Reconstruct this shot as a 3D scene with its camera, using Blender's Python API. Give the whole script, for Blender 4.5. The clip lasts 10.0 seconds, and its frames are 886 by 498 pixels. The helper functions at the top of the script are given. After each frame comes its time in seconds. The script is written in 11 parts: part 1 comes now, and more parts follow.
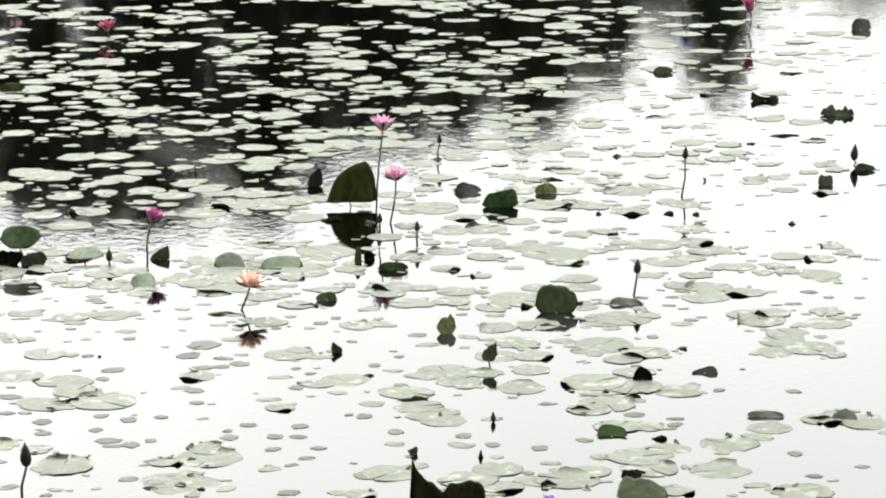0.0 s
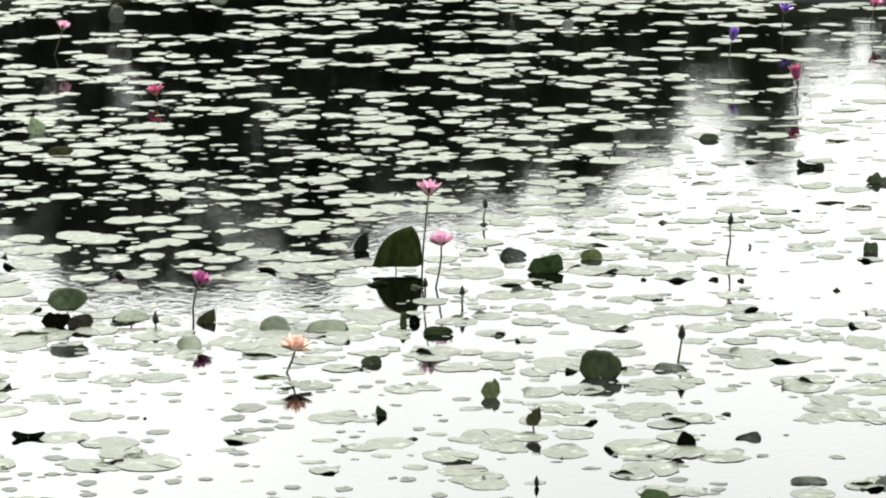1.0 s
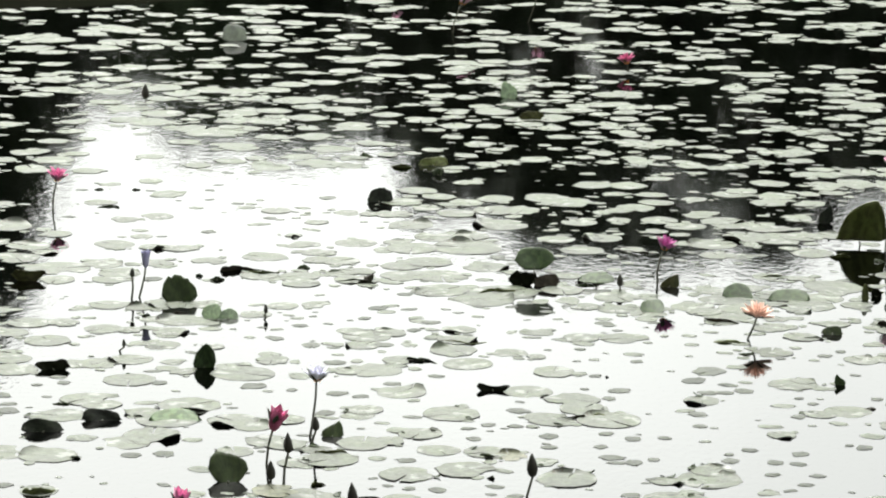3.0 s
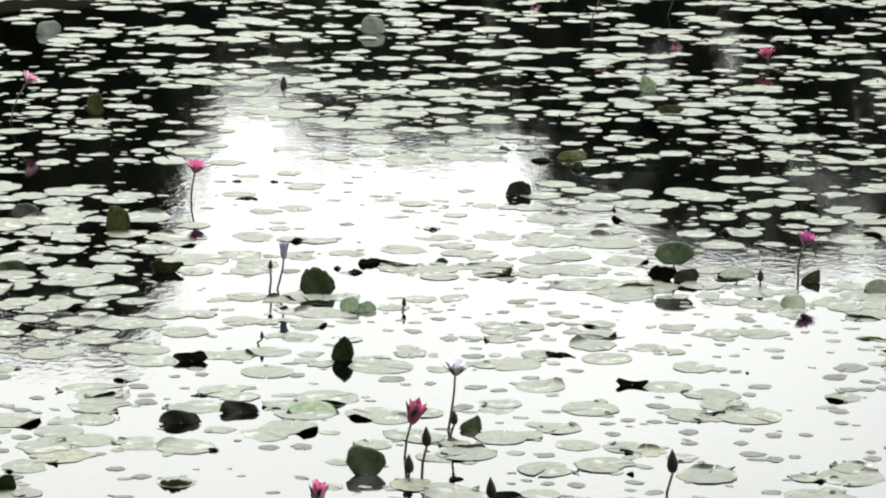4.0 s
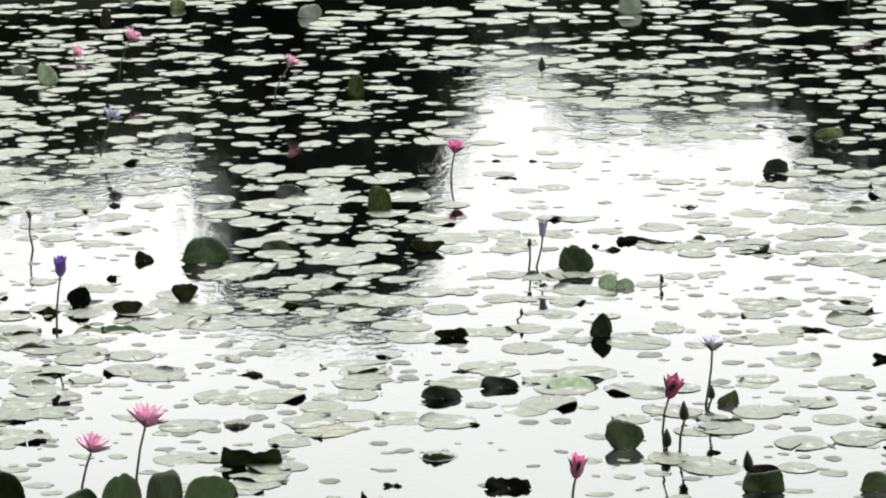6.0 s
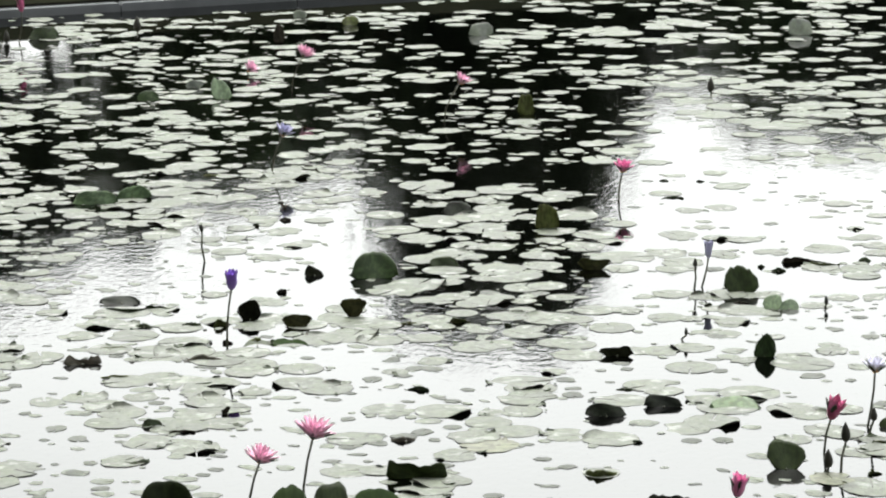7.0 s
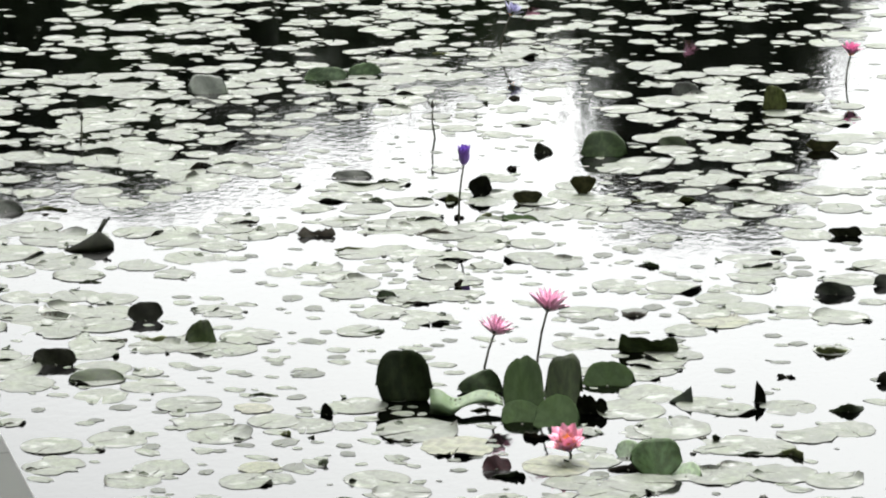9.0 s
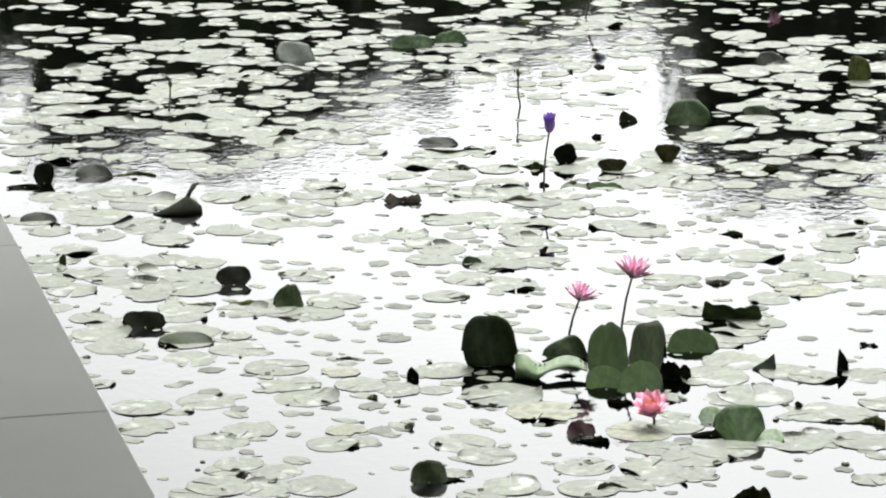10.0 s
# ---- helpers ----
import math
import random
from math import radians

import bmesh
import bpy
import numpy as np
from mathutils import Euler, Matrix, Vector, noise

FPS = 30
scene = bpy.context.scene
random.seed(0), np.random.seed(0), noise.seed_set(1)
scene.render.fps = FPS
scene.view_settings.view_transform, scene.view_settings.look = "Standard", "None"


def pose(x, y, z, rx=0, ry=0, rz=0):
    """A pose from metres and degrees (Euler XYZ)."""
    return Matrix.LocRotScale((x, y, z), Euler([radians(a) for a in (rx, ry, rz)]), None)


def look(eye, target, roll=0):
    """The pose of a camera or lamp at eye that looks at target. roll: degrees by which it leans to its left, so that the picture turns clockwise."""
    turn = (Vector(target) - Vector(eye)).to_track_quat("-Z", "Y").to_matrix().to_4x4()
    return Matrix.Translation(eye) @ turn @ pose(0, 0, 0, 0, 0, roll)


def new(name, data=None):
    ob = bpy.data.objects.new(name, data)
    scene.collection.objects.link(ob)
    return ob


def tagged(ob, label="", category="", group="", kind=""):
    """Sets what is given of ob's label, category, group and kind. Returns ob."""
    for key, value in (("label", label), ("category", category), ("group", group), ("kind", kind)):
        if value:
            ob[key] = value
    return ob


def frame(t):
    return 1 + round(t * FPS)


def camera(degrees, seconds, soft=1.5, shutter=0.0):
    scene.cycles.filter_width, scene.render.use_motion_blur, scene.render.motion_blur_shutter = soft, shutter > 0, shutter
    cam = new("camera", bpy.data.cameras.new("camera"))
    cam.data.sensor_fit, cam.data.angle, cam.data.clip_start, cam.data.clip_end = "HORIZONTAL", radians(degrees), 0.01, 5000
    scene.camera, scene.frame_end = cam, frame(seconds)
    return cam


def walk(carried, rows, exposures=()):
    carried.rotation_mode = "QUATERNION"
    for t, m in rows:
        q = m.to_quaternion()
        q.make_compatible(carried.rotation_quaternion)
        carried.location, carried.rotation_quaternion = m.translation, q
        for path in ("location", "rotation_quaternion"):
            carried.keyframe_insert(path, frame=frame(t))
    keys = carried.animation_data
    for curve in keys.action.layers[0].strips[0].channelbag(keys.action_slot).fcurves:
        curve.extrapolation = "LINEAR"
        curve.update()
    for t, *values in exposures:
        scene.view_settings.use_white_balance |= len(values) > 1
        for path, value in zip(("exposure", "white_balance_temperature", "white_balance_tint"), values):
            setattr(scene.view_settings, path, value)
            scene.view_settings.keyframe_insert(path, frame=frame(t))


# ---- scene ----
from functools import lru_cache

# camera and walk
cam = camera(14.41, 10.0, soft=2.1)
ROWS = [
    (0.0, -0.000, 0.000, 2.800, -0.000, -11.962, -0.277),
    (0.5, 0.015, 0.002, 2.796, -0.411, -11.348, -0.253),
    (1.0, 0.010, -0.041, 2.798, -0.794, -10.860, -0.115),
    (1.5, -0.003, -0.055, 2.814, -1.376, -10.541, 0.032),
    (2.0, 0.048, -0.120, 2.830, -3.053, -10.700, 0.180),
    (2.5, 0.073, -0.191, 2.796, -5.790, -11.063, 0.507),
    (3.0, -0.002, -0.247, 2.790, -8.413, -11.263, 0.731),
    (3.2, -0.023, -0.266, 2.793, -9.046, -11.352, 0.963),
    (4.3, -0.031, -0.169, 2.759, -11.360, -11.326, 0.516),
    (4.5, -0.002, -0.182, 2.752, -11.950, -11.300, 0.557),
    (5.0, 0.003, -0.249, 2.764, -12.984, -11.357, 0.428),
    (5.5, 0.018, -0.295, 2.781, -13.839, -11.599, 0.162),
    (5.7, 0.013, -0.317, 2.788, -14.303, -11.677, -0.115),
    (6.8, 0.043, -0.448, 2.826, -17.121, -11.520, -0.742),
    (7.0, 0.057, -0.476, 2.833, -17.800, -11.425, -0.351),
    (7.5, 0.055, -0.531, 2.837, -18.986, -11.516, -0.204),
    (8.0, 0.017, -0.543, 2.833, -20.466, -11.546, -0.332),
    (8.5, -0.004, -0.554, 2.829, -20.693, -12.171, -0.262),
    (9.0, 0.016, -0.628, 2.822, -21.260, -13.253, -0.255),
    (9.5, 0.030, -0.672, 2.845, -21.940, -13.606, -0.284),
    (10.0, 0.037, -0.728, 2.841, -22.612, -13.771, -0.157),
]
walk(cam, [(t, pose(x, y, z, 90 + pitch, 0, -yaw) @ pose(0, 0, 0, 0, 0, roll)) for t, x, y, z, yaw, pitch, roll in ROWS],
     exposures=[(0.0, 2.2, 6580, 4), (1.5, 2.17, 6580, 4), (3.0, 2.01, 6570, 4), (4.5, 1.96, 6560, 4), (5.5, 1.94, 6540, 4), (7.5, 1.96, 6450, 6), (9.0, 2.08, 6430, 7), (10.0, 2.16, 6430, 7)])

# overcast daylight
SUN_UP, SUN_ROUND = radians(52), radians(-20)
world = bpy.data.worlds.new("overcast_sky")
scene.world = world
world.use_nodes = True
wt = world.node_tree
wt.nodes.clear()
sky = wt.nodes.new("ShaderNodeTexSky")
sky.sky_type, sky.sun_disc = "NISHITA", False
sky.sun_elevation, sky.sun_rotation = SUN_UP, SUN_ROUND
sky.air_density, sky.dust_density, sky.ozone_density = 1.0, 6.0, 1.0
grey = wt.nodes.new("ShaderNodeHueSaturation")
grey.inputs["Saturation"].default_value = 0.12
cloud = wt.nodes.new("ShaderNodeTexNoise")
cloud.inputs["Scale"].default_value, cloud.inputs["Detail"].default_value = 2.2, 5.0
ramp = wt.nodes.new("ShaderNodeMapRange")
ramp.inputs["From Min"].default_value, ramp.inputs["From Max"].default_value = 0.3, 0.7
ramp.inputs["To Min"].default_value, ramp.inputs["To Max"].default_value = 0.82, 1.16
# the cloud cover is thinner towards the east
heading = wt.nodes.new("ShaderNodeTexCoord")
split = wt.nodes.new("ShaderNodeSeparateXYZ")
thin = wt.nodes.new("ShaderNodeMapRange")
thin.inputs["From Min"].default_value, thin.inputs["From Max"].default_value = -0.45, 0.2
thin.inputs["To Min"].default_value, thin.inputs["To Max"].default_value = 0.86, 1.2
both = wt.nodes.new("ShaderNodeMath")
both.operation = "MULTIPLY"
wt.links.new(heading.outputs["Generated"], split.inputs[0])
wt.links.new(heading.outputs["Generated"], cloud.inputs["Vector"])
wt.links.new(split.outputs[0], thin.inputs["Value"])
wt.links.new(thin.outputs[0], both.inputs[0])
wt.links.new(ramp.outputs[0], both.inputs[1])
mixer = wt.nodes.new("ShaderNodeVectorMath")
mixer.operation = "MULTIPLY"
back = wt.nodes.new("ShaderNodeBackground")
back.inputs["Strength"].default_value = 0.12
wout = wt.nodes.new("ShaderNodeOutputWorld")
wt.links.new(sky.outputs[0], grey.inputs["Color"])
wt.links.new(cloud.outputs[0], ramp.inputs["Value"])
wt.links.new(grey.outputs[0], mixer.inputs[0])
wt.links.new(both.outputs[0], mixer.inputs[1])
wt.links.new(mixer.outputs[0], back.inputs["Color"])
wt.links.new(back.outputs[0], wout.inputs["Surface"])
lamp = bpy.data.lights.new("sun", "SUN")
lamp.energy, lamp.angle, lamp.color = 1.4, radians(25), (1.0, 0.97, 0.92)
sun = new("sun", lamp)
sun.matrix_world = look((0, 0, 0), (-math.sin(SUN_ROUND) * math.cos(SUN_UP), -math.cos(SUN_ROUND) * math.cos(SUN_UP), -math.sin(SUN_UP)))


# materials
def shader(name, rough=0.5, spec=0.5):
    m = bpy.data.materials.new(name)
    m.use_nodes = True
    t = m.node_tree
    p = t.nodes["Principled BSDF"]
    p.inputs["Roughness"].default_value = rough
    p.inputs["Specular IOR Level"].default_value = spec
    return m, t, p


def noise_node(t, scale, detail=4.0, coords=None, rough=0.55):
    n = t.nodes.new("ShaderNodeTexNoise")
    n.inputs["Scale"].default_value, n.inputs["Detail"].default_value, n.inputs["Roughness"].default_value = scale, detail, rough
    if coords is not None:
        t.links.new(coords, n.inputs["Vector"])
    return n.outputs["Fac"]


def colours(t, fac, *stops):
    r = t.nodes.new("ShaderNodeValToRGB")
    while len(r.color_ramp.elements) < len(stops):
        r.color_ramp.elements.new(0.5)
    for e, (at, c) in zip(r.color_ramp.elements, stops):
        e.position, e.color = at, (*c, 1)
    t.links.new(fac, r.inputs[0])
    return r.outputs[0]


def blend(t, fac, a, b, kind="MIX"):
    n = t.nodes.new("ShaderNodeMix")
    n.data_type, n.blend_type = "RGBA", kind
    for sock, val in ((n.inputs[0], fac), (n.inputs[6], a), (n.inputs[7], b)):
        if isinstance(val, (int, float)):
            sock.default_value = val
        elif isinstance(val, tuple):
            sock.default_value = (*val, 1)
        else:
            t.links.new(val, sock)
    return n.outputs[2]


def calc(t, op, a, b=0.0):
    n = t.nodes.new("ShaderNodeMath")
    n.operation = op
    for sock, val in zip(n.inputs, (a, b)):
        if isinstance(val, (int, float)):
            sock.default_value = val
        else:
            t.links.new(val, sock)
    return n.outputs[0]


def bump(t, p, height, strength, distance):
    b = t.nodes.new("ShaderNodeBump")
    b.inputs["Strength"].default_value, b.inputs["Distance"].default_value = strength, distance
    t.links.new(height, b.inputs["Height"])
    t.links.new(b.outputs[0], p.inputs["Normal"])


def any_random(t):
    a, b = t.nodes.new("ShaderNodeObjectInfo"), t.nodes.new("ShaderNodeNewGeometry")
    return calc(t, "FRACT", calc(t, "ADD", a.outputs["Random"], b.outputs["Random Per Island"]))


def where(t, kind="Object"):
    return t.nodes.new("ShaderNodeTexCoord").outputs[kind]


def leaf_material(name, dark, light, blotch, rough, spec, wetness=0.0, mottle=1.0, rim=0.0):
    m, t, p = shader(name, rough, spec)
    uv, rnd = where(t, "UV"), any_random(t)
    shift = t.nodes.new("ShaderNodeCombineXYZ")
    t.links.new(calc(t, "MULTIPLY", rnd, 37.0), shift.inputs[2])
    mv = t.nodes.new("ShaderNodeVectorMath")
    t.links.new(uv, mv.inputs[0])
    t.links.new(shift.outputs[0], mv.inputs[1])
    grain, patch = noise_node(t, 9.0, 5.0, mv.outputs[0]), noise_node(t, 1.7, 3.0, mv.outputs[0])
    base = blend(t, rnd, dark, light)
    base = blend(t, calc(t, "MULTIPLY", patch, 0.5), base, light)
    # fresher green on some leaves and in broad patches
    fresh = calc(t, "MULTIPLY", colours(t, noise_node(t, 0.9, 2.0, mv.outputs[0]), (0.45, (0, 0, 0)), (0.62, (1, 1, 1))), 0.36)
    base = blend(t, fresh, base, (light[0] * 0.82, light[1] * 0.98, light[2] * 0.55))
    worn = colours(t, noise_node(t, 3.2, 4.0, mv.outputs[0]), (0.42, (1 - 0.38 * mottle,) * 3), (0.6, (1 + 0.12 * mottle,) * 3))
    base = blend(t, 1.0, base, worn, "MULTIPLY")
    # radial veins
    sep = t.nodes.new("ShaderNodeSeparateXYZ")
    t.links.new(uv, sep.inputs[0])
    ang = calc(t, "ARCTAN2", sep.outputs[1], sep.outputs[0])
    vein = calc(t, "POWER", calc(t, "ABSOLUTE", calc(t, "SINE", calc(t, "MULTIPLY", ang, 9.0))), 14.0)
    base = blend(t, calc(t, "MULTIPLY", vein, 0.14), base, tuple(0.5 * c for c in dark))
    spots = colours(t, grain, (0.66 - 0.06 * mottle, (0, 0, 0)), (0.76 - 0.06 * mottle, (1, 1, 1)))
    spot_amount = calc(t, "MULTIPLY", spots, calc(t, "ADD", calc(t, "MULTIPLY", rnd, 0.6), 0.15))
    base = blend(t, spot_amount, base, blotch)
    # a thin dark margin
    radius = t.nodes.new("ShaderNodeVectorMath")
    radius.operation = "LENGTH"
    t.links.new(uv, radius.inputs[0])
    margin = colours(t, radius.outputs["Value"], (0.93, (0, 0, 0)), (0.985, (1, 1, 1)))
    base = blend(t, calc(t, "MULTIPLY", margin, rim), base, tuple(0.3 * c for c in dark))
    t.links.new(base, p.inputs["Base Color"])
    # wet patches shine
    wet = colours(t, noise_node(t, 1.3, 3.0, mv.outputs[0]), (0.56, (0, 0, 0)), (0.66, (1, 1, 1)))
    wet = calc(t, "MULTIPLY", wet, wetness)
    dry = calc(t, "ADD", calc(t, "MULTIPLY", grain, 0.25), rough - 0.12)
    t.links.new(calc(t, "SUBTRACT", dry, calc(t, "MULTIPLY", wet, dry)), p.inputs["Roughness"])
    t.links.new(calc(t, "ADD", calc(t, "MULTIPLY", wet, 0.3), spec), p.inputs["Specular IOR Level"])
    bump(t, p, calc(t, "SUBTRACT", calc(t, "MULTIPLY", patch, 1.5), calc(t, "MULTIPLY", vein, 0.1)), 0.35, 0.004)
    return m


def petal_material(name, tip, heart):
    m, t, p = shader(name, 0.45, 0.3)
    uv = where(t, "UV")
    sep = t.nodes.new("ShaderNodeSeparateXYZ")
    t.links.new(uv, sep.inputs[0])
    streak = noise_node(t, 14.0, 3.0, uv)
    base = blend(t, calc(t, "POWER", sep.outputs[1], 0.8), heart, tip)
    base = blend(t, calc(t, "MULTIPLY", streak, 0.35), base, tuple(0.6 * c for c in tip))
    t.links.new(base, p.inputs["Base Color"])
    p.inputs["Subsurface Weight"].default_value = 0.0
    p.inputs["Sheen Weight"].default_value = 0.1
    return m


def plain(name, a, b, scale, rough=0.6, spec=0.4, relief=0.2, depth=0.003):
    m, t, p = shader(name, rough, spec)
    co = where(t)
    big, small = noise_node(t, scale * 0.2, 3.0, co), noise_node(t, scale, 5.0, co)
    fac = calc(t, "ADD", calc(t, "MULTIPLY", big, 0.6), calc(t, "MULTIPLY", small, 0.4))
    t.links.new(colours(t, fac, (0.32, a), (0.68, b)), p.inputs["Base Color"])
    bump(t, p, small, relief, depth)
    return m


PAD_TOP = leaf_material("lily_pad_top", (0.052, 0.0585, 0.0445), (0.072, 0.080, 0.0615), (0.02, 0.02, 0.012), 0.5, 0.09, 0.22, 0.35, 0.6)
PAD_NEAR = leaf_material("weathered_pad_top", (0.0455, 0.0502, 0.039), (0.0685, 0.0742, 0.0585), (0.026, 0.024, 0.011), 0.5, 0.1, 0.35, 0.7, 0.6)
PAD_UNDER = leaf_material("lily_pad_underside", (0.02, 0.017, 0.012), (0.035, 0.03, 0.02), (0.02, 0.012, 0.008), 0.6, 0.1)
LEAF_BACK = leaf_material("dark_green_leaf_back", (0.011, 0.018, 0.006), (0.024, 0.034, 0.012), (0.032, 0.03, 0.01), 0.6, 0.12)
LEAF_TOP = leaf_material("raised_leaf_green", (0.030, 0.059, 0.021), (0.052, 0.086, 0.034), (0.06, 0.07, 0.02), 0.6, 0.1)
PAD_OLD = leaf_material("yellowing_pad_top", (0.065, 0.07, 0.04), (0.085, 0.085, 0.058), (0.05, 0.04, 0.02), 0.55, 0.12)
PAD_SUNK = leaf_material("drab_young_pad", (0.02, 0.023, 0.019), (0.052, 0.056, 0.047), (0.03, 0.03, 0.02), 0.55, 0.08, 0.0, 0.6)
LEAF_MOSS = leaf_material("moss_green_leaf", (0.018, 0.031, 0.011), (0.032, 0.05, 0.019), (0.04, 0.04, 0.014), 0.55, 0.1)
LEAF_IVY = leaf_material("glossy_dark_leaf", (0.0105, 0.017, 0.0045), (0.021, 0.031, 0.009), (0.03, 0.03, 0.009), 0.55, 0.06)
LEAF_JADE = leaf_material("matt_jade_leaf", (0.0175, 0.026, 0.0125), (0.025, 0.0355, 0.018), (0.02, 0.022, 0.012), 0.7, 0.0, 0.0, 0.5)
LEAF_GREY = leaf_material("faded_grey_leaf", (0.044, 0.052, 0.042), (0.066, 0.074, 0.06), (0.05, 0.05, 0.035), 0.55, 0.1, 0.0, 0.5)
LEAF_BRONZE = leaf_material("olive_brown_leaf", (0.016, 0.0165, 0.0065), (0.03, 0.03, 0.011), (0.02, 0.018, 0.006), 0.6, 0.04)
LEAF_PALE = leaf_material("pale_raised_leaf", (0.05, 0.078, 0.04), (0.078, 0.11, 0.06), (0.1, 0.1, 0.045), 0.6, 0.1)
LEAF_SLATE = leaf_material("slate_arched_leaf", (0.010, 0.0115, 0.0085), (0.019, 0.022, 0.016), (0.02, 0.02, 0.012), 0.6, 0.06)
# dark leaf colour, lowered further to carry the shade of the undersides
LEAF_DARK_SHADED = leaf_material("blackish_shaded_leaf", (0.003, 0.0035, 0.002), (0.007, 0.008, 0.004), (0.008, 0.008, 0.004), 0.65, 0.02)
LEAF_OLIVE = leaf_material("olive_raised_leaf", (0.042, 0.05, 0.016), (0.07, 0.078, 0.025), (0.06, 0.05, 0.015), 0.6, 0.1)
MAROON = leaf_material("maroon_wilted_leaf", (0.025, 0.006, 0.008), (0.05, 0.012, 0.014), (0.02, 0.01, 0.01), 0.5, 0.3)
SEPAL_DARK = plain("dark_bud_sepal", (0.012, 0.013, 0.008), (0.035, 0.03, 0.018), 60)
STALK = plain("lily_stalk", (0.025, 0.028, 0.014), (0.05, 0.045, 0.022), 60)
SEPAL = plain("green_sepal", (0.014, 0.02, 0.009), (0.034, 0.04, 0.018), 50)
STAMEN = plain("golden_stamen", (0.8, 0.27, 0.03), (0.88, 0.42, 0.05), 80)
PETALS = {
    "pink": petal_material("pink_petal", (0.82, 0.42, 0.58), (0.86, 0.6, 0.72)),
    "hotpink": petal_material("hot_pink_petal", (0.70, 0.17, 0.37), (0.78, 0.34, 0.5)),
    "rosy": petal_material("rosy_petal", (0.84, 0.36, 0.5), (0.88, 0.56, 0.62)),
    "red": petal_material("crimson_petal", (0.47, 0.08, 0.2), (0.62, 0.18, 0.3)),
    "peach": petal_material("peach_petal", (0.9, 0.62, 0.52), (0.9, 0.64, 0.5)),
    "white": petal_material("pale_lilac_petal", (0.68, 0.67, 0.8), (0.82, 0.82, 0.86)),
    "violet": petal_material("violet_petal", (0.21, 0.09, 0.5), (0.36, 0.22, 0.62)),
    "lilac": petal_material("lilac_petal", (0.33, 0.32, 0.5), (0.45, 0.43, 0.58)),
    "magenta": petal_material("magenta_petal", (0.40, 0.07, 0.26), (0.55, 0.16, 0.4)),
}


def water_material():
    m, t, p = shader("pond_water", 0.031, 0.5)
    p.inputs["IOR"].default_value = 1.33
    co = where(t)
    murk = noise_node(t, 0.5, 4.0, co)
    t.links.new(colours(t, murk, (0.3, (0.00015, 0.0002, 0.00015)), (0.7, (0.0004, 0.0005, 0.00035))), p.inputs["Base Color"])
    mp = t.nodes.new("ShaderNodeMapping")
    mp.inputs["Scale"].default_value = (1.3, 0.9, 1.0)
    t.links.new(co, mp.inputs[0])
    # breaths of wind ruffle the surface in patches
    gusts = t.nodes.new("ShaderNodeMapping")
    gusts.inputs["Scale"].default_value = (0.45, 1.0, 1.0)
    t.links.new(co, gusts.inputs[0])
    calm = colours(t, noise_node(t, 0.7, 3.0, gusts.outputs[0]), (0.36, (0.3, 0.3, 0.3)), (0.62, (1.7, 1.7, 1.7)))
    fine, broad = noise_node(t, 21.0, 2.5, mp.outputs[0]), noise_node(t, 3.2, 2.0, mp.outputs[0])
    h = calc(t, "ADD", calc(t, "MULTIPLY", fine, calc(t, "MULTIPLY", calm, 0.24)), calc(t, "MULTIPLY", broad, 0.3))
    bump(t, p, h, 0.26, 0.006)
    return m


WATER = water_material()
CONCRETE = plain("weathered_concrete", (0.096, 0.099, 0.101), (0.158, 0.162, 0.166), 7, 0.85, 0.05, 0.15, 0.002)
PAVING = plain("pale_grey_paving", (0.285, 0.289, 0.258), (0.335, 0.34, 0.306), 3, 0.75, 0.3, 0.1, 0.001)
# near-black colour in place of the shadow gap between kerb and bank
GAP_SHADE = plain("painted_gap_shade", (0.006, 0.006, 0.005), (0.014, 0.013, 0.01), 5, 0.9, 0.05)
LAWN = plain("worn_grass_ground", (0.03, 0.035, 0.02), (0.055, 0.055, 0.035), 3, 0.9, 0.05)
BARK = plain("tree_bark", (0.02, 0.017, 0.013), (0.05, 0.042, 0.032), 12, 0.9, 0.2, 0.6, 0.02)


def foliage_material():
    m, t, p = shader("tree_foliage", 0.7, 0.15)
    info = t.nodes.new("ShaderNodeObjectInfo")
    leafy = colours(t, noise_node(t, 0.8, 5.0, where(t)), (0.32, (0.007, 0.011, 0.0055)), (0.68, (0.020, 0.027, 0.012)))
    pale = blend(t, 1.0, leafy, (2.6, 2.7, 2.6), "MULTIPLY")
    t.links.new(blend(t, calc(t, "POWER", info.outputs["Random"], 2.0), leafy, pale), p.inputs["Base Color"])
    return m


FOLIAGE = foliage_material()
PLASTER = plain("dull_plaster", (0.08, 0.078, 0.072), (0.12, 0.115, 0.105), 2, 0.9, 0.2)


# mesh helpers
def mesh_object(name, verts, faces, mats, slots=None, uvs=None, smooth=True, parent=None):
    me = bpy.data.meshes.new(name)
    me.from_pydata([tuple(v) for v in verts], [], [tuple(f) for f in faces])
    for m in mats:
        me.materials.append(m)
    if slots is not None:
        me.polygons.foreach_set("material_index", np.asarray(slots, dtype=np.int32))
    if uvs is not None:
        layer = me.uv_layers.new(name="UVMap")
        loop = np.empty(len(me.loops), dtype=np.int32)
        me.loops.foreach_get("vertex_index", loop)
        layer.data.foreach_set("uv", np.asarray(uvs, dtype=np.float32)[loop].ravel())
    me.polygons.foreach_set("use_smooth", [smooth] * len(me.polygons))
    me.update()
    ob = new(name, me)
    if parent is not None:
        ob.parent = parent
    return ob


def part(name, data, parent, label=""):
    ob = new(name, data)
    ob.parent = parent
    return tagged(ob, label) if label else ob


